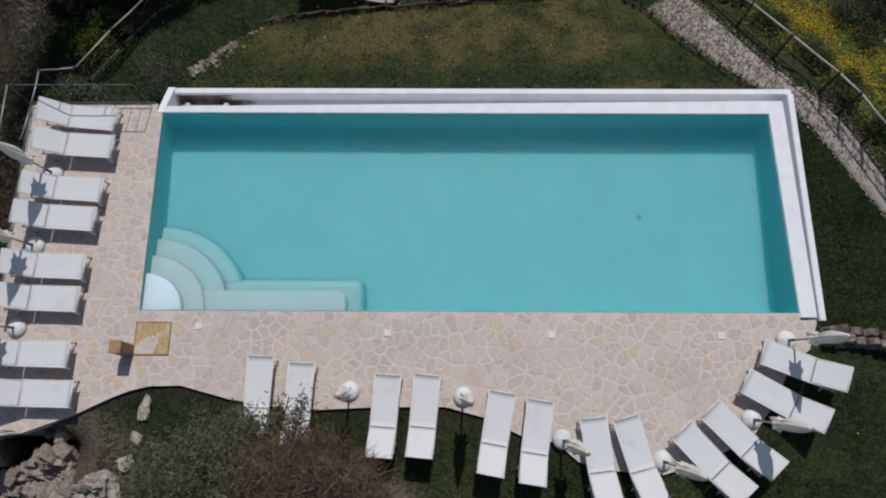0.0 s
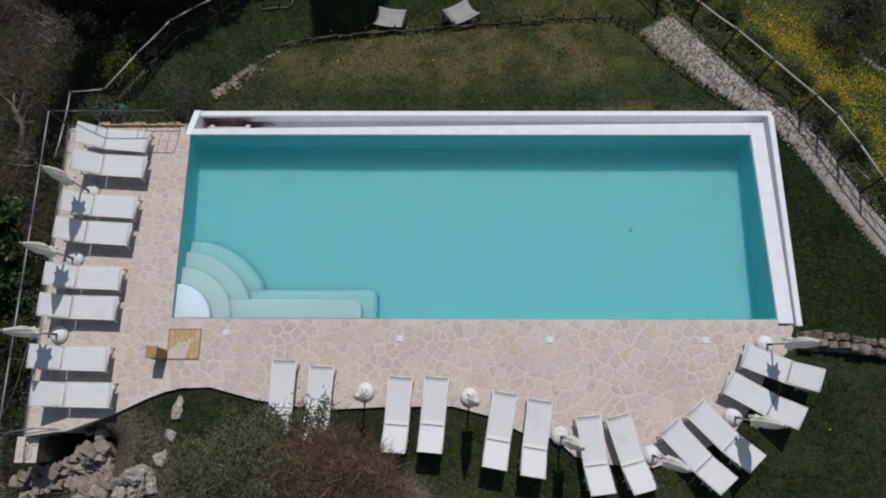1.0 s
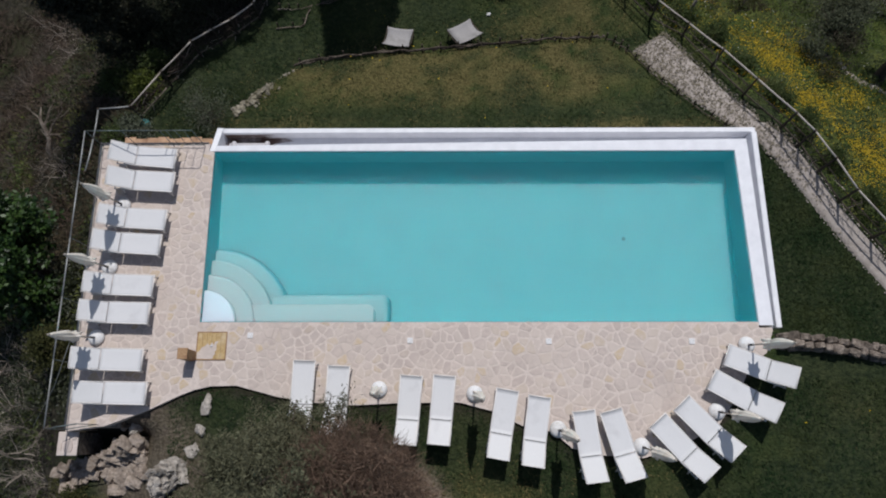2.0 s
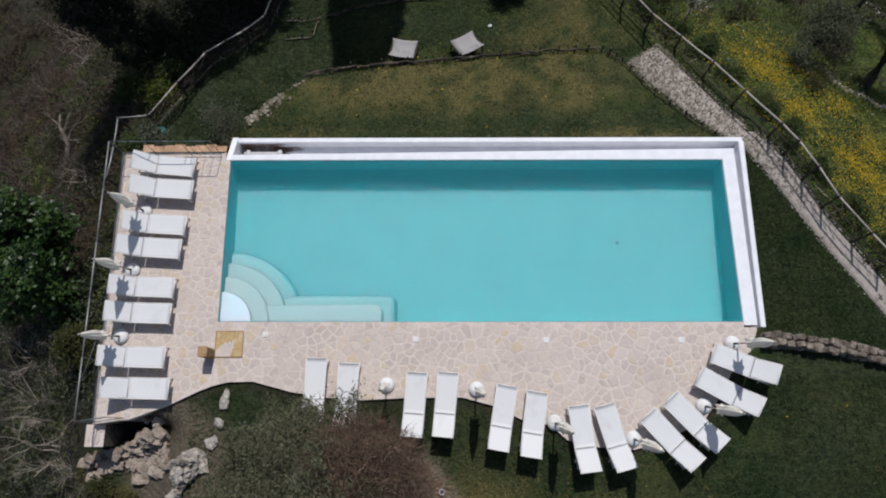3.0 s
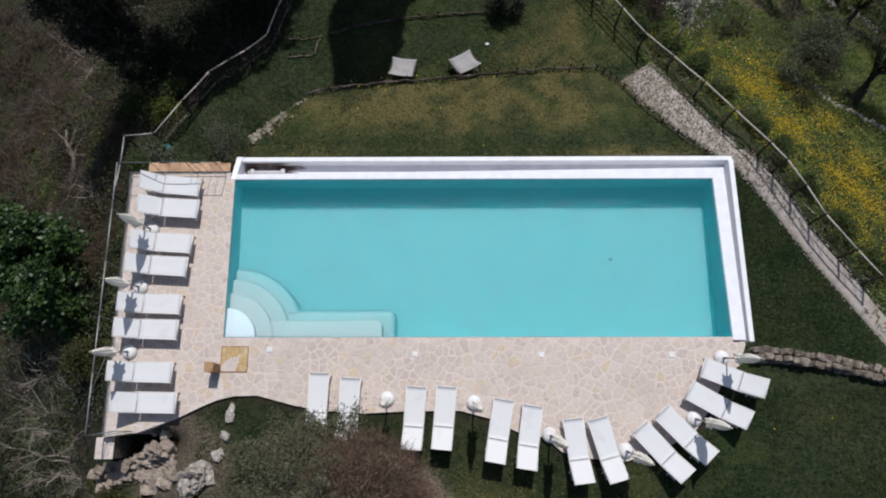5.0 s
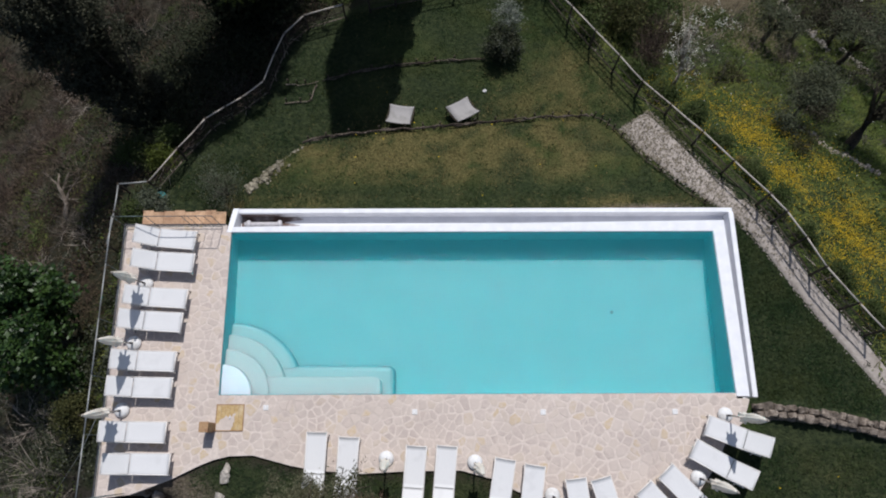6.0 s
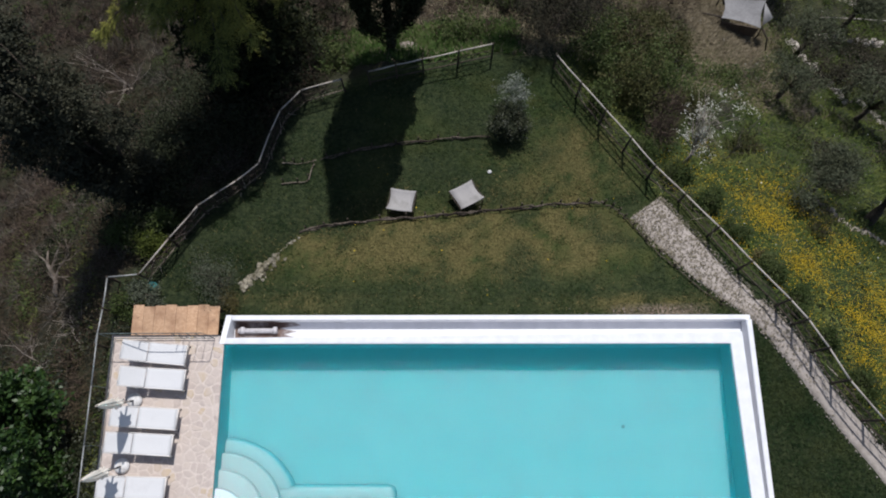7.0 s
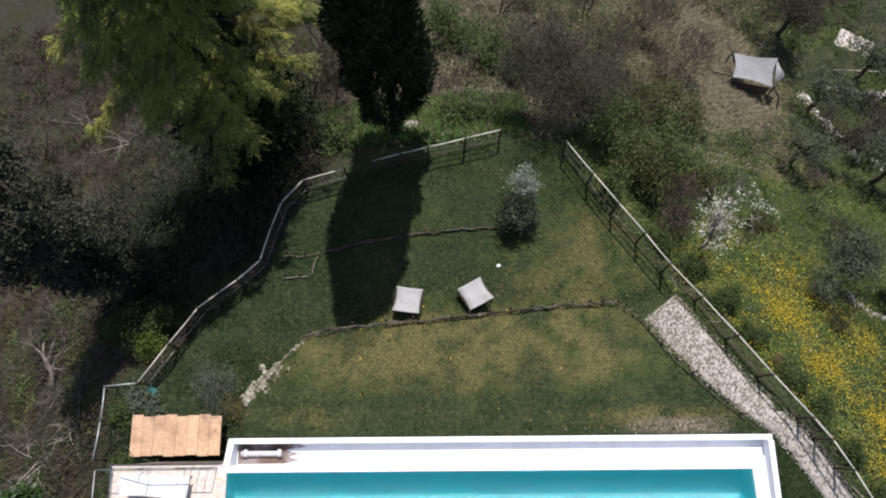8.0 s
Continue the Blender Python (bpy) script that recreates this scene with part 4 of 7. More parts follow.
# ---- sun loungers ----
def build_lounger():
    """Foot end at the origin, head towards +x: a sling frame whose backrest is raised."""
    ob = thing("sun_lounger", (0, 0, 0), "white sling sun lounger with raised backrest on a pale metal frame", "sun lounger", "loungers round the pool")
    bed, hinge, rise = 0.37, 1.14, radians(30.5)
    w = 0.283
    for s in (-1, 1):
        g = Geo()
        g.tube([(0.0, s * w, bed - 0.03), (0.03, s * w, bed), (1.66, s * w, bed)], 0.016, 8)
        part("side_rail", g, ALU, ob, smooth=True)
    for x in (0.02, 1.64):
        g = Geo()
        g.tube([(x, -w, bed), (x, w, bed)], 0.017, 8)
        part("cross_bar", g, ALU, ob, smooth=True)
    for x, lean in ((0.14, -0.06), (1.42, 0.08)):
        for s in (-1, 1):
            g = Geo()
            g.tube([(x, s * w, bed), (x + lean, s * (w + 0.01), 0.0)], 0.018, 8)
            leg = part("leg", g, ALU, ob, smooth=True)
            f = Geo()
            f.lathe([(0.024, 0), (0.024, 0.03)], (x + lean, s * (w + 0.01), 0), 10)
            part("foot_cap", f, DARK_METAL, leg)
        g = Geo()
        g.tube([(x + lean * 0.6, -w, 0.14), (x + lean * 0.6, w, 0.14)], 0.012, 6)
        part("stretcher", g, ALU, ob, smooth=True)

    def sheet(start, end, z0, z1, sag, wide):
        g, nx, ny = Geo(), 10, 14
        grid = []
        for i in range(nx + 1):
            for j in range(ny + 1):
                a, b = i / nx, -1 + 2 * j / ny
                x = start + (end - start) * a
                grid.append((x, b * wide, z0 + (z1 - z0) * a - sag * (1 - b * b) * math.sin(math.pi * a) - 0.018 * abs(b) ** 12))
        faces = [(i * (ny + 1) + j, (i + 1) * (ny + 1) + j, (i + 1) * (ny + 1) + j + 1, i * (ny + 1) + j + 1) for i in range(nx) for j in range(ny)]
        m = len(grid)
        faces += [tuple(k + m for k in q[::-1]) for q in faces]
        rim = [j for j in range(ny + 1)] + [i * (ny + 1) + ny for i in range(1, nx + 1)] + [nx * (ny + 1) + j for j in range(ny - 1, -1, -1)] + [i * (ny + 1) for i in range(nx - 1, 0, -1)]
        faces += [(b, a, a + m, b + m) for a, b in zip(rim, rim[1:] + rim[:1])]
        g.add(grid + [(x, y, z - 0.006) for x, y, z in grid], faces)
        return g
    part("seat_sling", sheet(0.035, hinge - 0.015, bed + 0.021, bed + 0.021, 0.012, w + 0.012), SLING, ob, smooth=True)
    bl = 0.70
    hx, hz = hinge + bl * math.cos(rise), bed + 0.012 + bl * math.sin(rise)
    back = part("backrest", sheet(hinge, hx + 0.015, bed + 0.026, hz + 0.02, 0.012, w + 0.006), SLING, ob, smooth=True)
    for s in (-1, 1):
        g = Geo()
        g.tube([(hinge, s * (w - 0.02), bed + 0.01), (hx, s * (w - 0.02), hz)], 0.014, 6)
        part("back_rail", g, ALU, back, smooth=True)
        g = Geo()
        g.tube([(hinge + 0.42, s * (w - 0.03), bed + 0.268), (hinge + 0.48, s * (w - 0.03), bed)], 0.009, 6)
        part("prop", g, ALU, back, smooth=True)
    g = Geo()
    g.tube([(hx, -(w - 0.02), hz), (hx, w - 0.02, hz)], 0.014, 6)
    part("head_bar", g, ALU, back, smooth=True)
    return ob


# foot x, foot y, head direction in degrees, height of the ground under it
LOUNGERS = [(-0.95, 4.50, 175.0, 0.014), (-0.94, 3.80, 176.5, 0.014), (-1.05, 2.70, 176.5, 0.014), (-1.13, 1.99, 176.7, 0.014), (-1.21, 0.85, 178.0, 0.014),
            (-1.24, 0.10, 178.4, 0.014), (-1.29, -1.14, 178.7, 0.014), (-1.10, -2.00, 179.2, 0.014), (2.96, -1.13, -91.5, 0.000), (3.87, -1.27, -92.4, 0.000),
            (5.77, -1.52, -94.1, 0.000), (6.63, -1.52, -94.9, 0.000), (8.26, -1.88, -100.0, 0.000), (9.08, -2.05, -98.5, 0.000), (10.18, -2.41, -83.1, 0.000),
            (10.87, -2.40, -74.5, 0.000), (12.03, -2.65, -48.5, 0.000), (12.67, -2.21, -46.5, 0.000), (13.49, -1.61, -29.9, 0.000), (13.93, -0.98, -21.5, 0.000)]
lounger = build_lounger()
for i, (x, y, a, z) in enumerate(LOUNGERS):
    if i == 0:
        lounger.matrix_world = pose(x, y, z, 0, 0, a)
        ob = lounger
    else:
        ob = copy_thing(lounger, pose(x, y, z, 0, 0, a))
    tagged(ob, "white sling sun lounger with raised backrest on the stone terrace" if i < 8 else "white sling sun lounger standing half on paving, half on grass")

# ---- parasols ----
def leaning(g):
    """The poles have sunk a little towards the lawn."""
    g.v = [(x + 0.045 * z, y - 0.105 * z, z) for x, y, z in g.v]
    return g


def build_parasol():
    ob = thing("parasol", (0, 0, 0), "closed cream canvas parasol on a white domed base", "parasol", "parasols by the loungers")
    g = Geo()
    g.lathe([(0.205, 0.0), (0.22, 0.03), (0.21, 0.07), (0.17, 0.12), (0.11, 0.155), (0.05, 0.17)], (0, 0, 0), 28)
    part("base", g, CONCRETE, ob, "white domed concrete base", True)
    g = Geo()
    g.tube([(0, 0, 0.16), (0, 0, 0.42)], 0.03, 10)
    part("sleeve", leaning(g), DARK_METAL, ob, smooth=True)
    g = Geo()
    g.tube([(0, 0, 0.3), (0, 0, 2.5)], 0.021, 10)
    part("pole", leaning(g), POLE, ob, smooth=True)
    g = Geo()
    sides = 48
    prof = [(0.10, 1.20), (0.17, 1.21), (0.165, 1.27), (0.135, 1.36), (0.11, 1.43), (0.13, 1.52), (0.145, 1.68), (0.14, 1.85), (0.12, 2.05), (0.09, 2.25), (0.055, 2.42), (0.025, 2.52)]
    verts = []
    for i, (r, z) in enumerate(prof):
        for k in range(sides):
            a = 2 * math.pi * k / sides
            fold = 1.0 + 0.17 * math.cos(8 * a + 0.35 * i) * (1 - i / len(prof)) + 0.09 * math.sin(3 * a + 0.6 * i)
            drop = (0.05 * math.cos(4 * a) + 0.03 * math.sin(7 * a)) * (i < 2)
            verts.append((0.85 * r * fold * math.cos(a), 0.85 * r * fold * math.sin(a), z + drop))
    faces = [(i * sides + k, i * sides + (k + 1) % sides, (i + 1) * sides + (k + 1) % sides, (i + 1) * sides + k) for i in range(len(prof) - 1) for k in range(sides)]
    faces += [tuple(range((len(prof) - 1) * sides, len(prof) * sides)), tuple(range(sides - 1, -1, -1))]
    g.add(verts, faces)
    canopy = part("canopy", leaning(g), CANVAS, ob, "folded cream canvas canopy", True)
    g = Geo()
    g.lathe([(0.098, 1.415), (0.104, 1.425), (0.104, 1.45), (0.098, 1.46)], (0, 0, 0), 20)
    part("tie", leaning(g), CANVAS, canopy)
    g = Geo()
    g.lathe([(0.03, 2.5), (0.032, 2.55), (0.015, 2.6)], (0, 0, 0), 10)
    part("finial", leaning(g), POLE, ob)
    return ob


PARASOLS = [(-2.46, 3.25, 0.014), (-2.63, 1.44, 0.014), (-2.76, -0.5, 0.014), (4.9, -1.87, 0.012), (7.41, -1.98, 0.012), (9.56, -2.88, 0.0), (11.68, -3.3, 0.0), (13.68, -2.42, 0.0), (14.62, -0.7, 0.012)]
parasol = build_parasol()
for i, (x, y, z) in enumerate(PARASOLS):
    if i == 0:
        parasol.matrix_world = pose(x, y, z)
    else:
        copy_thing(parasol, pose(x, y, z))

# ---- terrace railing ----
def build_railing():
    o = Vector((-3.25, 5.04, 0))
    ob = thing("terrace_railing", o, "thin grey-green metal railing round the side terrace", "railing")
    runs = [([(-3.25, 5.04), (-2.25, 5.04), (-1.2, 5.04), (-0.3, 5.04)], 0.013, RAIL), ([(-3.25, 5.04), (-3.25, 3.6), (-3.25, 2.0), (-3.25, 0.4), (-3.25, -1.2), (-3.25, -2.9)], 0.019, GREY_RAIL), ([(-3.25, -2.9), (-2.45, -2.78)], 0.016, RAIL)]
    for k, (run, thick, mat) in enumerate(runs):
        for a, b in zip(run, run[1:]):
            for z, r in ((1.12, thick), (0.1, 0.012)):
                g = Geo()
                g.tube([Vector((*a, z)) - o, Vector((*b, z)) - o], r, 8)
                part("top_rail" if z > 1 else "bottom_rail", g, mat if z > 1 else RAIL, ob, smooth=True)
        for p in run[0 if k == 0 else 1:]:
            g = Geo()
            g.tube([Vector((*p, 0.0)) - o, Vector((*p, 1.12)) - o], 0.010, 8)
            part("post", g, RAIL, ob, smooth=True)
    for x in (-1.02, -0.78, -0.54):
        g = Geo()
        g.tube([Vector((x, 5.04, 0.1)) - o, Vector((x, 5.04, 1.12)) - o], 0.008, 6)
        part("bar", g, RAIL, ob, smooth=True)
    # dark steel edging that carries the posts
    for lo, hi in (((-3.34, -2.9, -0.05), (-3.29, 5.16, 0.05)), ((-3.29, 5.115, -0.05), (-0.2, 5.15, 0.035))):
        g = Geo()
        g.box([p - q for p, q in zip(lo, o)], [p - q for p, q in zip(hi, o)], 0.005)
        part("edge_bar", g, DARK_METAL, ob, "dark steel edge bar")


build_railing()

cable = thing("guy_cable", (-3.2, -0.56, 0.5), "thin grey steel cable from the railing down the bank", "cable")
g = Geo()
g.tube([(0, 0, 0), (-1.3, -1.15, -1.85), (-2.68, -2.21, -3.5), (-3.3, -2.7, -4.6)], 0.011, 6)
part("wire", g, GREY_RAIL, cable, smooth=True)
g = Geo()
g.tube([(-0.05, 0, 0.62), (-0.05, 0, -0.1)], 0.012, 6)
part("clamp", g, RAIL, cable)

# ---- garden fences ----
def build_fence(name, line, label, rail_mat, high=1.0, tangle=0, gap=1.5, low_mat=None, low_rails=True, rail_at=None):
    """Posts, a crooked top rail and a lower rail along a line on the ground; dead vines woven between."""
    pts = []
    for (ax, ay), (bx, by) in zip(line, line[1:]):
        n = max(1, round(math.hypot(bx - ax, by - ay) / gap))
        pts += [(ax + (bx - ax) * k / n, ay + (by - ay) * k / n) for k in range(n)]
    pts.append(line[-1])
    rnd = random.Random(len(pts))
    along = np.array([p[1] for p in line])
    P = [Vector((x, y, gz(x, y))) for x, y in pts]
    o = P[0].copy()
    ob = thing(name, o, label, "fence")
    tops = [p + Vector((rnd.uniform(-.03, .03), rnd.uniform(-.03, .03), high + rnd.uniform(-.04, .04))) for p in P]
    if rail_at:
        for t in tops:
            t.z = float(np.interp(t.y, along, rail_at)) + rnd.uniform(-.02, .02)
    for p, t in zip(P, tops):
        g = Geo()
        g.tube([p - o - Vector((0, 0, 0.3)), t - o + Vector((0, 0, 0.05))], [0.045, 0.035], 7)
        part("post", g, DARK_WOOD, ob)
    for (a, b), (pa, pb) in zip(zip(tops, tops[1:]), zip(P, P[1:])):
        g = Geo()
        m = a.lerp(b, 0.5) + Vector((0, 0, rnd.uniform(-.03, .02)))
        g.tube([a - o, m - o, b - o], [0.029, 0.026, 0.027], 7)
        part("top_rail", g, rail_mat, ob, smooth=True)
        if low_rails:
            g = Geo()
            g.tube([pa.lerp(a, 0.15) - o, pa.lerp(b, 0.15).lerp(pb.lerp(a, 0.15), 0.5) - o, pb.lerp(b, 0.16) - o], 0.028, 6)
            part("lower_rail", g, low_mat or DARK_WOOD, ob, smooth=True)
            g = Geo()
            g.tube([pa.lerp(a, 0.55) - o, pb.lerp(b, 0.55) - o], 0.016, 5)
            part("middle_rail", g, DARK_WOOD, ob, smooth=True)
    if tangle:
        s, e = [], []
        for a, b in zip(P, P[1:]):
            for _ in range(tangle):
                q, r = a.lerp(b, rnd.random()), a.lerp(b, rnd.random())
                s.append((q.x + rnd.uniform(-.12, .12) - o.x, q.y + rnd.uniform(-.12, .12) - o.y, q.z + rnd.uniform(0, high) - o.z))
                e.append((r.x * .5 + q.x * .5 + rnd.uniform(-.25, .25) - o.x, r.y * .5 + q.y * .5 + rnd.uniform(-.25, .25) - o.y, r.z + rnd.uniform(-.1, high * 1.0) - o.z))
        tw = new("dead_vines", twig_mesh("dead_vines", np.array(s), np.array(e), 0.013, DARK_VINE))
        tw.parent = ob
        tagged(tw, "tangled dark dead vines")
        tw = new("pale_vines", twig_mesh("pale_vines", np.array(s[::14]) - np.array([0, 0, 0.25]), np.array(e[::14]) - np.array([0, 0, 0.3]), 0.016, PALE_BARK))
        tw.parent = ob
        tagged(tw, "bleached dead vines")
    return ob


PATH_FENCE = [(19.93, 1.81), (19.24, 2.66), (18.43, 3.79), (17.94, 4.76), (17.48, 5.63), (17.05, 6.25), (16.15, 7.55), (15.4, 8.8), (14.67, 10.15), (13.9, 11.35), (12.32, 13.64), (11.55, 14.83), (10.75, 16.15)]
build_fence("wooden_fence", PATH_FENCE, "rustic dark-post fence with a pale top rail along the path", PALE_WOOD, 1.18, 14, 1.5, None, True, [-0.42, -0.42, -0.42, -0.42, -0.42, -0.5, -0.87, -1.27, -1.95, -2.48, -2.75, -2.95, -3.2])
build_fence("wooden_fence", [(8.35, 16.7), (5.68, 16.04), (3.6, 15.55)], "open rustic wooden fence at the lawn's end", PALE_WOOD, 1.0, 3, 1.2)
build_fence("wooden_fence", [(2.6, 15.3), (1.08, 14.9), (0.33, 14.09), (0.06, 13.12), (-0.28, 11.87), (-1.0, 11.15), (-1.55, 10.68), (-2.19, 10.14), (-3.06, 8.86), (-3.94, 7.64)], "rustic fence with pale top rail and tangled dead vines", PALE_WOOD, 1.0, 70, 1.5, WOOD)
build_fence("metal_fence", [(-3.94, 7.64), (-5.0, 7.55), (-5.0, 6.4), (-5.02, 5.2)], "grey rail fence on the bank below the terrace corner", GREY_RAIL, 1.0, 0, 1.6, None, False)

# ---- gravel path ----
PATH_R = [(14.1, 10.4), (15.15, 8.75), (16.1, 7.3), (16.97, 6.27), (17.58, 5.45), (18.1, 4.66), (18.6, 3.62), (19.38, 2.5), (20.15, 1.4), (21.35, -0.45)]
PATH_L = [(12.85, 9.48), (13.55, 8.42), (14.4, 7.44), (15.33, 6.52), (16.25, 5.72), (16.77, 5.05), (17.22, 4.37), (17.79, 3.44), (18.56, 2.27), (20.32, -0.19)]


def between(line, s):
    i = min(int(s), len(line) - 2)
    return Vector(line[i]).lerp(Vector(line[i + 1]), s - i)


def build_path():
    g, rows, cols = Geo(), 110, 8
    verts = []
    for i in range(rows + 1):
        s = (len(PATH_R) - 1) * i / rows
        a, b = between(PATH_L, s), between(PATH_R, s)
        for j in range(cols + 1):
            p = a.lerp(b, j / cols)
            p += (b - a) * (0.05 * noise.noise((s * 2, j, 0)) if j in (0, cols) else 0)
            verts.append((p.x, p.y, gz(p.x, p.y) + (0.05 if 0 < j < cols else -0.1) + 0.02 * noise.noise((p.x * 3, p.y * 3, 0))))
    g.add(verts, [(i * (cols + 1) + j, i * (cols + 1) + j + 1, (i + 1) * (cols + 1) + j + 1, (i + 1) * (cols + 1) + j) for i in range(rows) for j in range(cols)])
    solid("path", g, GRAVEL, "pale gravel garden path with scattered leaves", "path", "structure", True)
    # loose stones
    n = 2000
    s = RNG.uniform(0, len(PATH_R) - 1.01, n)
    u = RNG.beta(0.8, 0.8, n) * 1.08 - 0.04
    pts = np.array([between(PATH_L, a).lerp(between(PATH_R, a), b) for a, b in zip(s, u)])
    z = ground(pts[:, 0], pts[:, 1]) + 0.055
    c = np.stack([pts[:, 0], pts[:, 1], z], 1)
    r = RNG.uniform(0.01, 0.03, (n, 1))
    ang = RNG.uniform(0, 6.28, (n, 1))
    rim = [c + np.concatenate([r * np.cos(ang + a) * RNG.uniform(.7, 1.3, (n, 1)), r * np.sin(ang + a) * RNG.uniform(.7, 1.3, (n, 1)), -0.008 + 0 * r], 1) for a in (0, 1.57, 3.14, 4.71)]
    peak = c + np.concatenate([0 * r, 0 * r, r * 0.1], 1)
    tri = np.concatenate([np.stack([rim[k], rim[(k + 1) % 4], peak], 1) for k in range(4)])
    tagged(new("path_stones", cloud_mesh("path_stones", tri, 3, PATH_STONE)), "loose pale stones scattered over the path", "gravel", "", "stuff")
    m = 3000
    s = RNG.beta(1.0, 4.0, m) * (len(PATH_R) - 1.01)
    pts = np.array([between(PATH_L, a).lerp(between(PATH_R, a), b) for a, b in zip(s, RNG.uniform(0, 1, m))])
    c = np.stack([pts[:, 0], pts[:, 1], ground(pts[:, 0], pts[:, 1]) + 0.075], 1)
    tagged(new("fallen_leaves", cloud_mesh("fallen_leaves", leaves_at(c, 0.08, 0.045, 2.0), 4, LITTER)), "dry leaves lying on the path", "leaves", "", "stuff")


build_path()


# ---- stones ----
def rock_geo(rx, ry, rz, seed, g=None, at=(0, 0, 0), jag=0.3, sub=2, turn=0.0):
    """A weathered boulder: broken facets, with rough edges and a flat bottom."""
    rnd = random.Random(seed * 13 + 5)
    bm = bmesh.new()
    for _ in range(16 if sub > 1 else 11):
        p = Vector((rnd.gauss(0, 1), rnd.gauss(0, 1), rnd.gauss(0, 1))).normalized() * rnd.uniform(0.85, 1.1)
        bm.verts.new((p.x, p.y, max(p.z, -0.75)))
    hull = bmesh.ops.convex_hull(bm, input=bm.verts[:])
    bmesh.ops.delete(bm, geom=[v for v in bm.verts if not v.link_faces], context="VERTS")
    if sub > 1:
        bmesh.ops.subdivide_edges(bm, edges=bm.edges[:], cuts=3, use_grid_fill=True)
        bmesh.ops.triangulate(bm, faces=bm.faces[:])
        for v in bm.verts:
            k = noise.noise(v.co * 2.3 + Vector((seed * 3.7, seed, 0))) * 0.24 + noise.noise(v.co * 6.0 + Vector((0, seed * 2.1, seed))) * 0.2
            v.co *= 1 + k * jag / 0.3
    g = g or Geo()
    rot = Matrix.Rotation(turn, 3, "Z")
    bm.verts.index_update()
    pts = []
    for v in bm.verts:
        p = rot @ Vector((v.co.x * rx, v.co.y * ry, v.co.z * rz))
        pts.append((p.x + at[0], p.y + at[1], p.z + at[2]))
    g.add(pts, [[v.index for v in f.verts] for f in bm.faces])
    bm.free()
    return g


def rock(x, y, rx, ry, rz, seed, label="pale weathered limestone boulder in the grass", turn=0.0, sink=0.5, z=None, mat=ROCK):
    g = rock_geo(rx, ry, rz, seed, turn=turn)
    ob = tagged(new("boulder", mesh_from("boulder", g, mat)), label, "boulder", "boulders on the bank")
    ob.location = (x, y, (gz(x, y) if z is None else z) + rz * sink)
    return ob


for k, (x, y, rx, ry, rz) in enumerate([(0.33, -2.27, .2, .29, .16), (0.22, -2.92, .2, .18, .14), (0.05, -3.43, .21, .22, .15), (-1.72, -2.85, .24, .2, .2), (-2.1, -2.8, .15, .13, .15)]):
    rock(x, y, rx, ry, rz, k + 1, turn=k * 1.3)


def build_rubble():
    """A ruined dry wall of angular stones that steps down from the terrace towards the bank."""
    root = thing("rubble_wall", (-2.7, -3.7, gz(-2.7, -3.7)), "ruined wall of pinkish-grey limestone rubble below the terrace", "wall")
    o, rnd = Vector(root.location), random.Random(31)
    shapes = []
    for k in range(8):
        bm = bmesh.new()
        bmesh.ops.create_cube(bm, size=1.8)
        bmesh.ops.subdivide_edges(bm, edges=bm.edges[:], cuts=3, use_grid_fill=True)
        bm.verts.index_update()
        g = Geo()
        for v in bm.verts:
            v.co = v.co.lerp(v.co.normalized() * 1.25, 0.22) * (1 + 0.2 * noise.noise(v.co * 0.8 + Vector((k * 5.1, k, 3))) + 0.13 * noise.noise(v.co * 2.7 + Vector((k, 7 * k, 0))))
        g.add([v.co.copy() for v in bm.verts], [[v.index for v in f.verts] for f in bm.faces])
        bm.free()
        shapes.append(mesh_from("stone", g, RUBBLE))
    line = [(-1.6, -3.2, -0.42), (-1.95, -3.3, -0.55), (-2.35, -3.42, -0.8), (-2.75, -3.6, -1.0), (-3.2, -3.75, -1.15), (-3.7, -3.9, -1.25), (-4.2, -4.0, -1.4)]
    for course in range(8):
        s = rnd.uniform(0, 0.15)
        while s < (len(line) - 1) * (1.0 if course < 4 else 0.55):
            i = min(int(s), len(line) - 2)
            p = Vector(line[i]).lerp(Vector(line[i + 1]), s - i)
            big = rnd.random() < 0.25
            r = rnd.uniform(0.14, 0.2) if big else rnd.uniform(0.06, 0.12)
            st = new("stone", shapes[rnd.randrange(8)])
            st.parent = root
            at = p + Vector((rnd.gauss(0, .05) + 0.05 * course, -0.13 * course + rnd.gauss(0, .05), -0.17 * course + rnd.gauss(0, .05) - r * 0.3))
            at.z = max(at.z, gz(at.x, at.y) + rnd.uniform(0.0, 0.1))
            at = at - o
            st.matrix_basis = pose(*at, rnd.uniform(-12, 12), rnd.uniform(-12, 12), -20 + rnd.uniform(-25, 25)) @ Matrix.Diagonal((r * 1.2, r * rnd.uniform(.7, 1), r * rnd.uniform(.5, .8), 1))
            s += r * 2.5
    g = Geo()
    for i in range(len(line) - 1):
        a, b = line[i], line[i + 1]
        m = [Vector((a[0], a[1] + 0.12, a[2] - 0.12)), Vector((b[0], b[1] + 0.12, b[2] - 0.12)), Vector((b[0] + 0.2, b[1] - 0.75, b[2] - 1.2)), Vector((a[0] + 0.2, a[1] - 0.75, a[2] - 1.2))]
        g.add([p - o for p in m] + [p - o - Vector((0, 0, 1.0)) for p in m], [(0, 1, 2, 3), (7, 6, 5, 4), (0, 4, 5, 1), (1, 5, 6, 2), (2, 6, 7, 3), (3, 7, 4, 0)])
    part("core", g, BROWN_ROCK, root)


build_rubble()


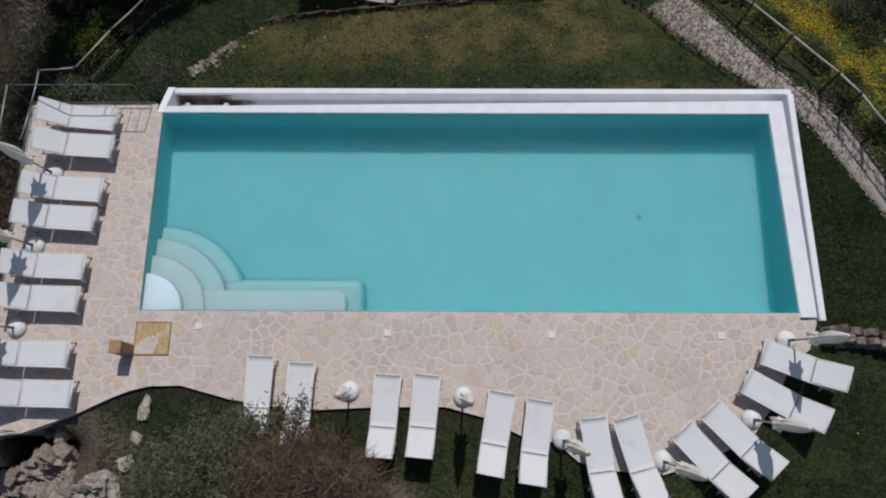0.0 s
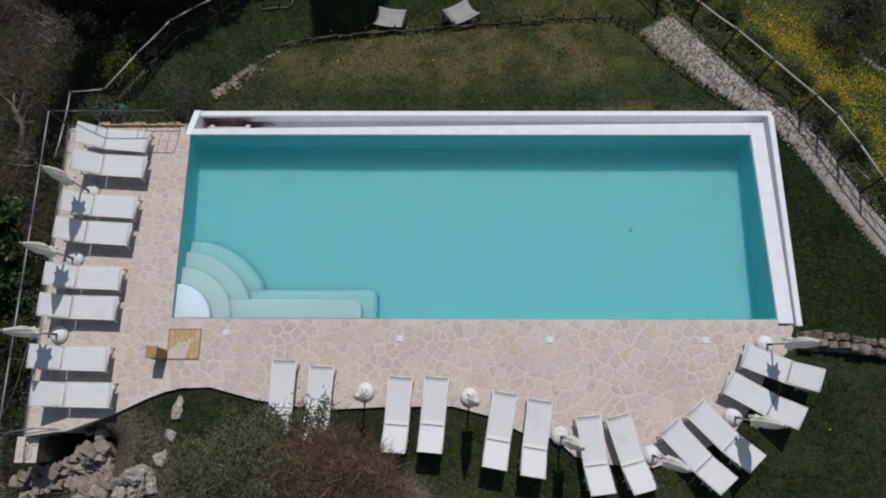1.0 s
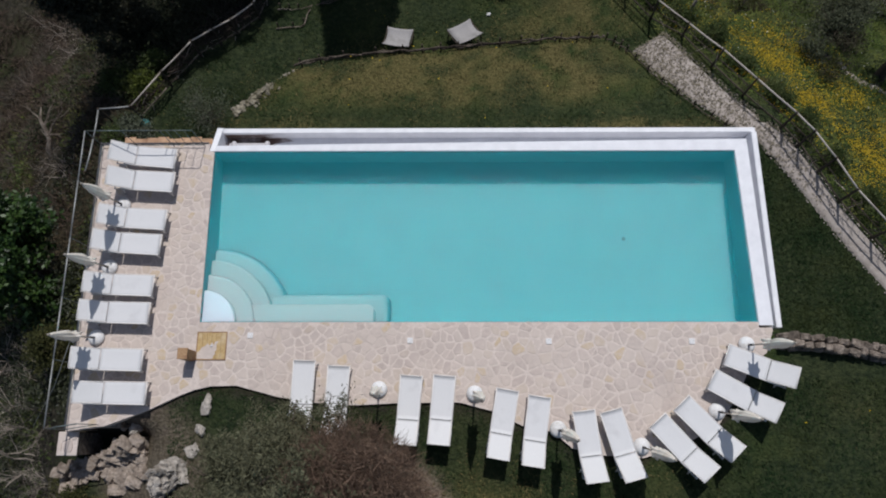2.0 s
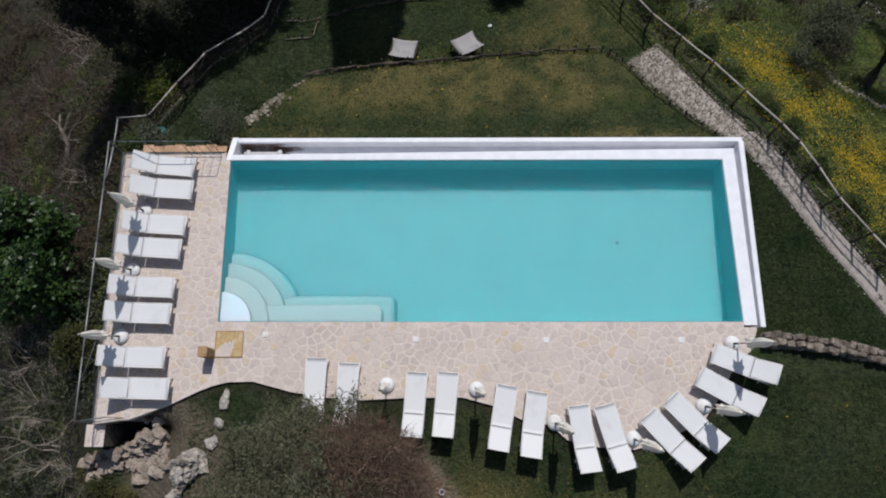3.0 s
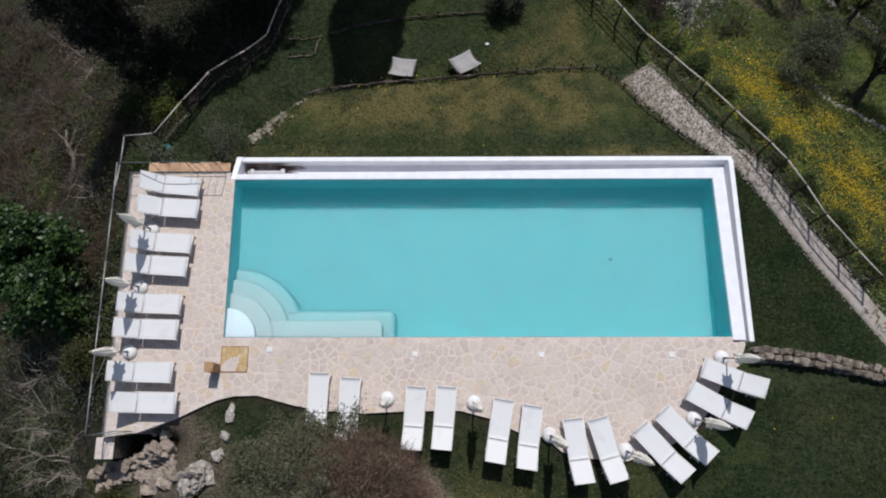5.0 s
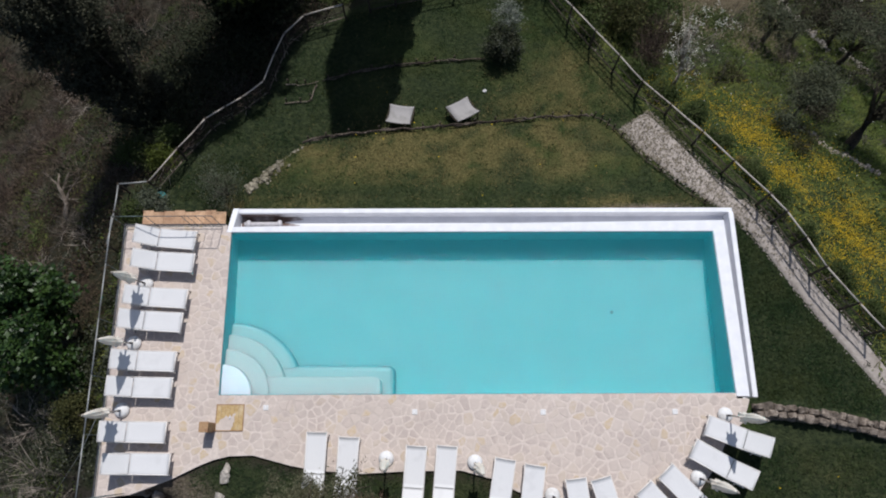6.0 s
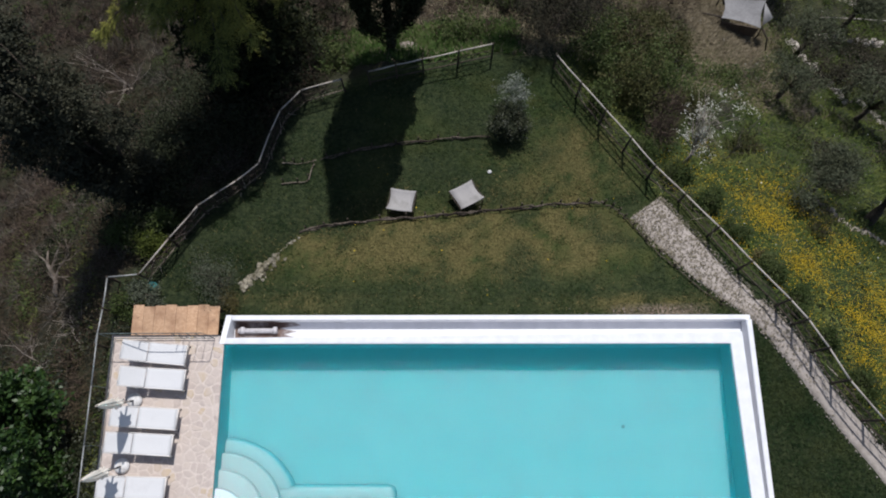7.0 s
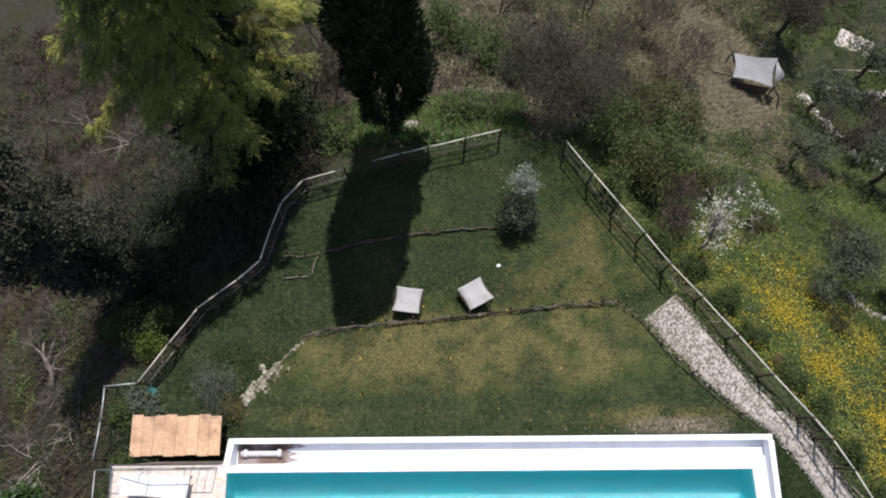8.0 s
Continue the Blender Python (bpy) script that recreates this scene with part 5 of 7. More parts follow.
def build_outcrop():
    """One cracked mass of limestone, many broken lumps grown together."""
    root, rnd = thing("rock_outcrop", (-0.8, -4.1, gz(-0.8, -4.1)), "cracked pale limestone outcrop in the grass", "rock"), random.Random(8)
    for k in range(22):
        s = rnd.random()
        x, y = -0.33 - 0.55 * s + rnd.gauss(0, .12), -3.98 - 0.42 * s + rnd.gauss(0, .15)
        r = rnd.uniform(.14, .32)
        g = rock_geo(r, r * rnd.uniform(.7, 1.2), r * rnd.uniform(.8, 1.3), 60 + k, None, (x + 0.8, y + 4.1, 0.3 + rnd.uniform(-.15, .16) - 0.1 * s), 0.42, 2, rnd.uniform(0, 6))
        part("lump", g, ROCK, root)


build_outcrop()

pier = Geo()
pier.box((-3.6, -3.56, -3.0), (-3.08, -2.97, -0.30), 0.02)
pier_ob = solid("stone_pier", pier, WALL_STONE, "squat stone pier with crazy-paved top below the terrace", "pier", "")
cap = Geo()
cap.box((-3.61, -3.57, -0.30), (-3.07, -2.96, -0.264), 0.01)
part("cap", cap, MORTAR, pier_ob)
for centre, cell in cells([(-3.59, -3.55), (-3.09, -3.55), (-3.09, -2.98), (-3.59, -2.98)], 0.24, 5):
    st = part("flagstone", stone_geo(centre, cell, 0.02, origin=centre), FLAG, pier_ob)
    st.location = (*centre, -0.26)


def build_dry_wall():
    """Dry-stone wall, three rough courses of single stones, curving away from the terrace."""
    root = thing("wall_dry_stone", (15.6, -0.6, 0), "curving dry-stone wall of rough brown-grey stones", "wall", "", "structure")
    rnd = random.Random(4)
    shapes = []
    for k in range(9):
        g = Geo()
        bm = bmesh.new()
        bmesh.ops.create_cube(bm, size=2)
        bmesh.ops.bevel(bm, geom=bm.edges[:], offset=0.28, segments=1, affect="EDGES", profile=0.5)
        bm.verts.index_update()
        g.add([v.co * (1 + 0.22 * noise.noise(v.co * 0.9 + Vector((k * 5.1, k, 0)))) + Vector((rnd.uniform(-.1, .1), rnd.uniform(-.1, .1), rnd.uniform(-.12, .12))) for v in bm.verts], [[v.index for v in f.verts] for f in bm.faces])
        bm.free()
        shapes.append(mesh_from("stone", g, WALL_STONE))
    for side in (-0.55, 0.55):
        for course in range(3):
            x = 15.45 + rnd.uniform(0, .1)
            while x < 21.5:
                w = rnd.uniform(0.07, 0.19)
                y = float(wall_line(x + w)) + side * 0.19 + rnd.uniform(-.04, .04) - 0.16
                st = new("stone", shapes[rnd.randrange(9)])
                st.parent = root
                slope = math.atan2(float(wall_line(x + w + 0.1)) - float(wall_line(x + w)), 0.1)
                h = rnd.uniform(0.075, 0.105)
                st.matrix_basis = pose(x + w - 15.6, y + 0.6, -0.16 + course * 0.15 + rnd.uniform(-.045, .045) + (0.03 if side == 0 else 0), rnd.uniform(-10, 10), rnd.uniform(-10, 10), math.degrees(slope) + rnd.uniform(-15, 15)) @ Matrix.Diagonal((w * 0.96, rnd.uniform(.07, .12), h, 1))
                x += 2 * w * 0.95
    g = Geo()
    mid = [(15.4 + k * 0.3, float(wall_line(15.4 + k * 0.3)) - 0.16) for k in range(21)]
    g.slab([(x, y - 0.13) for x, y in mid] + [(x, y + 0.13) for x, y in mid[::-1]], -2.0, -0.02)
    part("core", g, WALL_STONE, root)


build_dry_wall()


def edging_stones(line, count, name, label, lo=0.08, hi=0.2, seed=3, lift=0.0, spread=0.1, mat=ROCK):
    ob = thing(name, (*line[0], gz(*line[0])), label, "stone edging")
    rnd = random.Random(seed)
    shapes = [mesh_from("stone", rock_geo(1, 1, 1, 40 + k, jag=0.3, sub=1), mat) for k in range(6)]
    for k in range(count):
        p = between(line, (len(line) - 1.001) * (k + rnd.random()) / count)
        x, y = p.x + rnd.gauss(0, spread), p.y + rnd.gauss(0, spread)
        st = new("stone", shapes[k % 6])
        st.parent = ob
        r = rnd.uniform(lo, hi)
        st.matrix_basis = pose(x - line[0][0], y - line[0][1], gz(x, y) + r * 0.3 + lift - gz(*line[0]), 0, 0, rnd.uniform(0, 360)) @ Matrix.Diagonal((r, r * rnd.uniform(.7, 1), r * 0.7, 1))


edging_stones([(-0.3, 7.05), (-0.12, 7.36), (0.3, 7.7), (0.62, 8.05)], 170, "stone_edging", "band of tan stones edging the upper lawn", 0.05, 0.15, 3, 0.0, 0.2, EDGE_STONE)
edging_stones([(0.62, 8.05), (1.0, 8.5), (1.36, 8.95)], 60, "stone_edging", "thin row of small pale stones edging the upper lawn", 0.025, 0.07, 4, 0.0, 0.06, EDGE_STONE)
edging_stones([(9.8, 6.0), (11.5, 6.1), (13.0, 6.05), (14.9, 6.05)], 16, "stone_edging", "low grey stones along the pool's outer wall", 0.02, 0.06, 8, -0.01, 0.1, WALL_STONE)
edging_stones([(11.9, 6.05), (13.0, 6.1), (14.6, 6.05)], 60, "rubble_strip", "strip of tan rubble against the pool's outer wall", 0.015, 0.045, 18, -0.005, 0.1, WALL_STONE)
edging_stones([(21.0, 11.2), (22.2, 10.35), (23.2, 9.9), (24.8, 9.3)], 60, "stone_edging", "old terrace stones on the flowery slope", 0.05, 0.17, 9, 0.02, 0.1, BROWN_ROCK)
edging_stones([(25.6, 23.5), (26.2, 22.3), (27.0, 20.9), (27.8, 19.6), (28.9, 17.4)], 110, "stone_edging", "ruined pale terrace wall stones among olive trees", 0.06, 0.24, 10, 0.02, 0.13)
edging_stones([(27.4, 24.0), (29.2, 23.6), (31.5, 23.3)], 44, "stone_edging", "ruined pale terrace wall stones among olive trees", 0.06, 0.24, 11, 0.02, 0.13)


def pole_on_slope(a, b, lift):
    ob = thing("wooden_pole", (*a, gz(*a)), "long thin pale pole on the olive slope", "pole", "poles on the olive slope")
    end = Vector((b[0] - a[0], b[1] - a[1], gz(*b) - gz(*a)))
    g = Geo()
    g.tube([(0, 0, lift), end * 0.5 + Vector((0, 0, lift + 0.05)), end + Vector((0, 0, lift))], [0.035, 0.03, 0.028], 7)
    part("pole", g, PALE_WOOD, ob, smooth=True)
    for k in (0.05, 0.95):
        g = Geo()
        g.tube([end * k - Vector((0, 0, 0.3)), end * k + Vector((0, 0, lift + 0.04))], 0.03, 6)
        part("stake", g, DARK_WOOD, ob)


pole_on_slope((28.6, 21.2), (30.6, 19.2), 0.6)
pole_on_slope((27.4, 24.8), (31.4, 24.6), 0.6)


def log_edging(line, name, label, thick=0.06, layers=2, seed=1, mat=LOG):
    """Crooked weathered branches laid end to end, held by short stakes."""
    ob = thing(name, (*line[0], gz(*line[0])), label, "log edging")
    rnd = random.Random(seed)
    o = Vector((*line[0], gz(*line[0])))
    total = len(line) - 1.001
    for layer in range(layers):
        s = rnd.uniform(0, 0.2)
        while s < total:
            e = min(s + rnd.uniform(0.5, 0.95), total)
            pts = []
            for k in range(5):
                p = between(line, s + (e - s) * k / 4)
                pts.append(Vector((p.x, p.y - 0.1, max(gz(p.x, p.y - 0.25), gz(p.x, p.y)) + 0.05 + layer * thick * 1.1)) - o + Vector((rnd.uniform(-.03, .03), rnd.uniform(-.05, .05), rnd.uniform(-.02, .02))))
            r = thick * rnd.uniform(0.6, 1.1)
            g = Geo()
            g.tube(pts, [r, r * 0.95, r * 0.9, r * 0.8, r * 0.65], 7)
            part("log", g, mat, ob, smooth=True)
            s = e - 0.06 if e < total else total + 1
    for k in range(int(total * 2)):
        p = between(line, (k + 0.4) / 2)
        z = gz(p.x, p.y - 0.25)
        g = Geo()
        g.tube([Vector((p.x, p.y + 0.02, z - 0.4)) - o, Vector((p.x, p.y + 0.02, z + 0.2)) - o], 0.03, 6)
        part("stake", g, DARK_WOOD, ob)


log_edging([(1.42, 9.16), (2.7, 9.45), (4.9, 9.63), (6.2, 9.7), (7.4, 9.84), (8.9, 10.0), (10.3, 10.13), (11.5, 10.2), (12.0, 10.2)], "log_edging", "weathered branches laid along the lawn's lower edge", 0.038, 2, 1)
log_edging([(12.0, 10.2), (12.5, 9.9), (12.82, 9.42), (13.5, 8.36), (14.35, 7.38), (15.28, 6.46), (15.7, 6.1)], "log_edging", "thin dark branch edging between lawn and path", 0.025, 1, 2)
log_edging([(1.7, 12.4), (3.4, 12.75), (5.2, 13.0), (6.7, 13.15), (8.2, 13.25)], "log_edging", "weathered branches across the lower lawn", 0.032, 2, 5)
log_edging([(0.2, 11.5), (1.35, 11.5), (1.6, 12.3)], "log_edging", "crooked pale branches marking a lawn corner", 0.03, 1, 6, BLEACHED)
log_edging([(0.3, 12.4), (1.0, 12.3), (1.65, 12.4)], "log_edging", "crooked pale branches marking a lawn corner", 0.026, 1, 7, BLEACHED)


# ---- wooden platform below the terrace ----
def build_platform():
    x0, x1, y0, y1, top = -4.1, -1.15, 5.27, 6.6, -2.9
    ob = thing("wooden_platform", (x0, y0, top), "low platform of worn tan plywood boards below the terrace", "platform")
    n = 8
    w = (x1 - x0) / n
    for k in range(n):
        g = Geo()
        g.box((k * w + 0.003, (k % 3) * 0.02, -0.028), ((k + 1) * w - 0.003, y1 - y0 - ((k * 2) % 3) * 0.03, 0.004 * (k % 2)), 0.004)
        part("board", g, PLY, ob)
    for y in (0.12, 0.66, 1.18):
        g = Geo()
        g.box((0.02, y - 0.04, -0.5), (x1 - x0 - 0.02, y + 0.04, -0.03), 0.008)
        part("joist", g, DARK_WOOD, ob)


build_platform()


# ---- low chairs on the lower lawn ----
def build_lawn_chair():
    ob = thing("lawn_chair", (0, 0, 0), "low lawn chair with curved white sling on dark legs", "lawn chair", "chairs on the lower lawn")
    w, n = 0.46, 12
    prof = [(-0.46 + 0.92 * k / n, 0.62 - 0.42 * (k / n) + 0.16 * ((k / n) * 2 - 1) ** 2) for k in range(n + 1)]
    g = Geo()
    up = [(x * (1 - 0.1 * (1 - (y / 0.46) ** 2)), y, z + 0.07 * (x / w) ** 2) for y, z in prof for x in (-w, -w / 2, 0, w / 2, w)]
    f = [(i * 5 + j, i * 5 + j + 1, (i + 1) * 5 + j + 1, (i + 1) * 5 + j) for i in range(n) for j in range(4)]
    m = len(up)
    rim = [0, 1, 2, 3, 4] + [i * 5 + 4 for i in range(1, n + 1)] + [n * 5 + j for j in (3, 2, 1, 0)] + [i * 5 for i in range(n - 1, 0, -1)]
    g.add(up + [(x, y, z - 0.012) for x, y, z in up], f + [tuple(k + m for k in q[::-1]) for q in f] + [(b, a, a + m, b + m) for a, b in zip(rim, rim[1:] + rim[:1])])
    part("sling", g, CHAIR_SLING, ob, smooth=True)
    for s in (-1, 1):
        g = Geo()
        g.tube([(s * w, y, z + 0.04) for y, z in prof], 0.02, 6)
        part("side_frame", g, DARK_WOOD, ob, smooth=True)
        for y, z in ((-0.34, 0.6), (0.36, 0.3)):
            g = Geo()
            g.tube([(s * (w - 0.02), y, z), (s * w, y * 1.1, 0)], 0.024, 6)
            part("leg", g, DARK_WOOD, ob, smooth=True)
    g = Geo()
    g.tube([(-w, -0.36, 0.12), (w, -0.36, 0.12)], 0.018, 6)
    part("stretcher", g, DARK_WOOD, ob, smooth=True)
    return ob


chair = build_lawn_chair()
chair.matrix_world = pose(4.95, 10.35, gz(4.95, 10.35), 0, 0, -8)
copy_thing(chair, pose(7.27, 10.55, gz(7.27, 10.55), 0, 0, 28))


# ---- canopy in the valley ----
def build_canopy():
    x, y = 21.8, 23.4
    ob = thing("garden_canopy", (x, y, gz(x, y)), "grey cloth canopy stretched on crooked dark poles", "canopy", turn=-13)
    g, n = Geo(), 8
    up = []
    for i in range(n + 1):
        for j in range(n + 1):
            a, b = i / n * 2 - 1, j / n * 2 - 1
            k = 1 - 0.12 * (1 - b * b) * abs(a) - 0.12 * (1 - a * a) * abs(b)
            up.append((a * 1.05 * k, b * 0.75 * k, 1.35 + 0.12 * a * b - 0.1 * (1 - a * a) * (1 - b * b)))
    f = [(i * (n + 1) + j, i * (n + 1) + j + 1, (i + 1) * (n + 1) + j + 1, (i + 1) * (n + 1) + j) for i in range(n) for j in range(n)]
    m = len(up)
    g.add(up + [(a, b, c - 0.02) for a, b, c in up], f + [tuple(k + m for k in q[::-1]) for q in f])
    part("cloth", g, TARP, ob, smooth=True)
    g = Geo()
    wing = [(1.05, -0.7, 1.42), (1.5, -0.1, 1.1), (1.75, 0.35, 0.75), (1.05, 0.72, 1.36)]
    g.add(wing + [(x, y, z - 0.02) for x, y, z in wing], [(0, 1, 2, 3), (7, 6, 5, 4), (0, 4, 5, 1), (1, 5, 6, 2), (2, 6, 7, 3), (3, 7, 4, 0)])
    part("flap", g, TARP, ob, smooth=True)
    g = Geo()
    g.box((-0.98, -0.80, 0.45), (0.95, -0.77, 1.22), 0.008)
    part("curtain", g, PLY_DARK, ob, "brown hanging cloth")
    for pts in ([(-1.0, -0.6, 1.3), (-1.6, -0.6, 1.35), (-2.05, -0.5, 1.2)], [(-1.0, 0.1, 1.4), (-1.3, 0.55, 1.65), (-1.5, 1.05, 1.6)], [(1.2, -0.6, 1.0), (1.6, -0.9, 0.7), (1.75, -1.3, 0.2)]):
        g = Geo()
        g.tube(pts, [0.06, 0.05, 0.04], 6)
        part("strut", g, DARK_WOOD, ob, smooth=True)
    for a, b in ((-1, -1), (-1, 1), (1, -1), (1, 1)):
        g = Geo()
        g.tube([(a * 1.05, b * 0.75, -0.3), (a * 1.12, b * 0.8, 0.7), (a * 1.05, b * 0.75, 1.45)], [0.04, 0.035, 0.03], 6)
        part("pole", g, DARK_WOOD, ob, smooth=True)


build_canopy()
slab = Geo()
slab.box((-1.0, -0.6, -0.5), (1.0, 0.6, 0.08), 0.03)
slab_ob = solid("concrete_slab", slab, MORTAR, "pale bare concrete slab on the slope", "slab", "")
slab_ob.matrix_world = pose(29.4, 26.9, gz(29.4, 26.9), 0, 0, -30)
hose = Geo()
hose.lathe([(0.16, 0), (0.19, 0.05), (0.19, 0.2), (0.15, 0.25)], (0, 0, 0), 16)
hose_ob = solid("plastic_tub", hose, TEAL, "small teal plastic tub beside the fence", "tub", "")
hose_ob.location = (-3.8, 7.35, gz(-3.8, 7.35))


def build_spot(x, y):
    ob = thing("garden_light", (x, y, gz(x, y)), "small round white garden light in the grass", "garden light", "garden lights")
    g = Geo()
    g.lathe([(0.07, 0), (0.085, 0.05), (0.085, 0.1), (0.065, 0.1), (0.06, 0.06)], (0, 0, 0), 16)
    part("ring", g, PIPE, ob, smooth=True)
    g = Geo()
    g.lathe([(0.055, 0.05), (0.055, 0.075), (0.03, 0.085)], (0, 0, 0), 14)
    part("lens", g, DARK_METAL, ob)


build_spot(6.45, -4.72)
build_spot(6.75, -5.05)

pebble = rock_geo(0.09, 0.07, 0.07, 91)
pebble_ob = tagged(new("white_stone", mesh_from("white_stone", pebble, CONCRETE)), "small white stone lying on the lower lawn", "stone")
pebble_ob.location = (8.14, 11.67, gz(8.14, 11.67) + 0.04)

# ---- trees and shrubs ----
def place(x, y):
    return (x, y, gz(x, y))


# the thin olive whose top hangs before the front loungers, and the bare reddish tree beside it
tree("olive_tree", (3.0, -5.2, gz(3.0, -5.2)), [(0.0, 0.9, 3.3, 1.9, 1.9, 2.4), (0.9, 1.1, 5.6, 1.3, 1.2, 1.5), (-0.7, 0.7, 2.3, 1.4, 1.5, 1.5), (0.5, 2.5, 2.0, 1.15, 0.75, 1.2), (-0.6, 2.3, 1.3, 1.0, 0.8, 0.9), (-1.7, 0.9, 1.5, 1.1, 1.4, 1.1), (-1.3, -0.4, 1.9, 1.2, 1.2, 1.3), (1.15, 2.2, 2.1, 0.7, 0.7, 0.8)], 1250, 40, 0.12, 0.105, 0.026, FRONT_OLIVE, BARK,
     "slender olive tree with thin grey-green foliage", trunk_r=0.11, fork=0.3, count=40, hollow=0.15)


def bare_tree(at, blobs, count, twigs, bark, twig_mat, label, trunk_r=0.08, long=0.45, fork=0.3, width=0.006, group=""):
    ob = thing("bare_tree", at, label, "tree", group)
    g = Geo()
    limbs(g, (0, 0, 0), blobs, trunk_r, fork, count, 3)
    part("trunk", g, bark, ob, smooth=True)
    s = in_blobs(blobs, twigs, 0.15)
    foot = np.array([blobs[0][0], blobs[0][1], blobs[0][2] - blobs[0][5] * 1.2])
    d = unit(unit(s - foot) * 1.0 + RNG.normal(size=s.shape) * 0.55)
    e = s + d * long * RNG.uniform(0.4, 1.3, (twigs, 1))
    tw = new("twig_mass", twig_mesh("twig_mass", s, e, width, twig_mat))
    tw.parent = ob
    return ob


bare_tree((4.9, -5.0, gz(4.9, -5.0)), [(-0.15, 0.9, 3.7, 1.45, 1.35, 1.9), (0.2, 1.1, 5.2, 1.0, 0.9, 1.1), (-0.6, 0.2, 2.8, 1.5, 1.4, 1.4), (0.5, 0.1, 2.4, 1.2, 1.2, 1.2)], 34, 26000, BARK, RED_TWIG, "leafless reddish-brown tree with dense fine twigs", 0.08, 0.4, width=0.0065)

# left bank
tree("broadleaf_tree", place(-7.3, 2.4), [(0.2, 0.0, 3.4, 1.6, 1.9, 1.5), (-1.2, 0.6, 3.2, 1.6, 1.7, 1.5), (0.5, -1.0, 2.8, 1.3, 1.2, 1.2), (0.3, 1.0, 3.1, 1.3, 1.2, 1.2)], 560, 34, 0.17, 0.19, 0.11, BROAD, BARK,
     "bushy bright green broadleaf tree below the terrace", trunk_r=0.14, count=12)
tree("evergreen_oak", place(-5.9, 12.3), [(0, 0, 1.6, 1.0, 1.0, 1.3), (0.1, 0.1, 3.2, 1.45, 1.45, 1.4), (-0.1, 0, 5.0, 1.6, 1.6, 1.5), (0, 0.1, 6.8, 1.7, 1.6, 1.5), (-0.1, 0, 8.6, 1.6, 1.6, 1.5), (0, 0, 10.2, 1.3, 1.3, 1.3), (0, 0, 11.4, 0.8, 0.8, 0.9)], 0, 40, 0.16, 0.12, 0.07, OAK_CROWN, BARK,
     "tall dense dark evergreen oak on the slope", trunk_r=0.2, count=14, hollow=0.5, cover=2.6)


def branch_out(g, rnd, p, d, length, r, depth):
    """A crooked branch that keeps forking into thinner ones."""
    pts, radii, q, way = [p.copy()], [r], p.copy(), d.copy()
    for k in range(4):
        way = (way + Vector((rnd.gauss(0, .2), rnd.gauss(0, .2), rnd.gauss(0.02, .13)))).normalized()
        q = q + way * length / 4
        pts.append(q.copy())
        radii.append(r * (1 - 0.17 * (k + 1)))
    g.tube(pts, radii, 5 if depth > 1 else 4, False)
    if depth:
        for k in range(4 if depth > 1 else 5):
            i = rnd.randint(1, 4)
            turn = (way + Vector((rnd.gauss(0, .7), rnd.gauss(0, .7), rnd.gauss(.1, .4)))).normalized()
            branch_out(g, rnd, pts[i], turn, length * rnd.uniform(.45, .75), radii[i] * 0.62, depth - 1)


def branchy(x, y, high, lean, r, seed, mat, label, group="", stems=3, depth=3):
    ob = thing("bare_tree", place(x, y), label, "tree", group)
    rnd = random.Random(seed)
    for k in range(stems):
        g = Geo()
        d = Vector((lean[0] + rnd.gauss(0, .3), lean[1] + rnd.gauss(0, .3), 1.0)).normalized()
        branch_out(g, rnd, Vector((rnd.gauss(0, .1), rnd.gauss(0, .1), -0.2)), d, high * rnd.uniform(.5, .7), r, depth)
        part("stem", g, mat, ob, smooth=True)
    return ob


for k, (x, y, h) in enumerate(((-7.5, -2.7, 3.0), (-6.7, -2.9, 2.6), (-8.7, -2.3, 3.2), (-8.0, -0.9, 3.0), (-6.1, -3.8, 2.2), (-5.3, -2.7, 2.2), (-4.9, -4.6, 1.6), (-5.9, -1.6, 2.4), (-9.6, -1.2, 3.2), (-7.2, 6.2, 2.2), (-9.3, 5.0, 2.8))):
    branchy(x, y, h, (0.1, 0.25), 0.035, k + 1, PALE_BARK if k % 3 < 2 else GREY_TWIG, "leafless shrub with pale forking branches", "bare shrubs on the bank")
for k, (x, y, h) in enumerate(((-15.2, 19.5, 5.0), (-18.0, 22.0, 5.5), (-13.2, 16.0, 3.5), (-17.0, 15.0, 4.0), (-12.2, 22.5, 4.5))):
    branchy(x, y, h, (0.2, -0.2), 0.045, k + 21, PALE_BARK if k % 2 == 0 else GREY_TWIG, "thin leafless tree with pale branches on the slope", "bare trees on the slope", 2)
for k, (x, y, h) in enumerate(((-0.2, 23.0, 5.0), (0.6, 24.0, 5.5), (1.6, 19.6, 2.6), (11.5, 24.5, 5.0), (9.0, 26.0, 5.5), (13.5, 26.5, 5.0))):
    branchy(x, y, h, (0.0, 0.1), 0.05, k + 41, BARK, "thin dark leafless tree beyond the fence", "dark bare trees beyond the fence", 2)
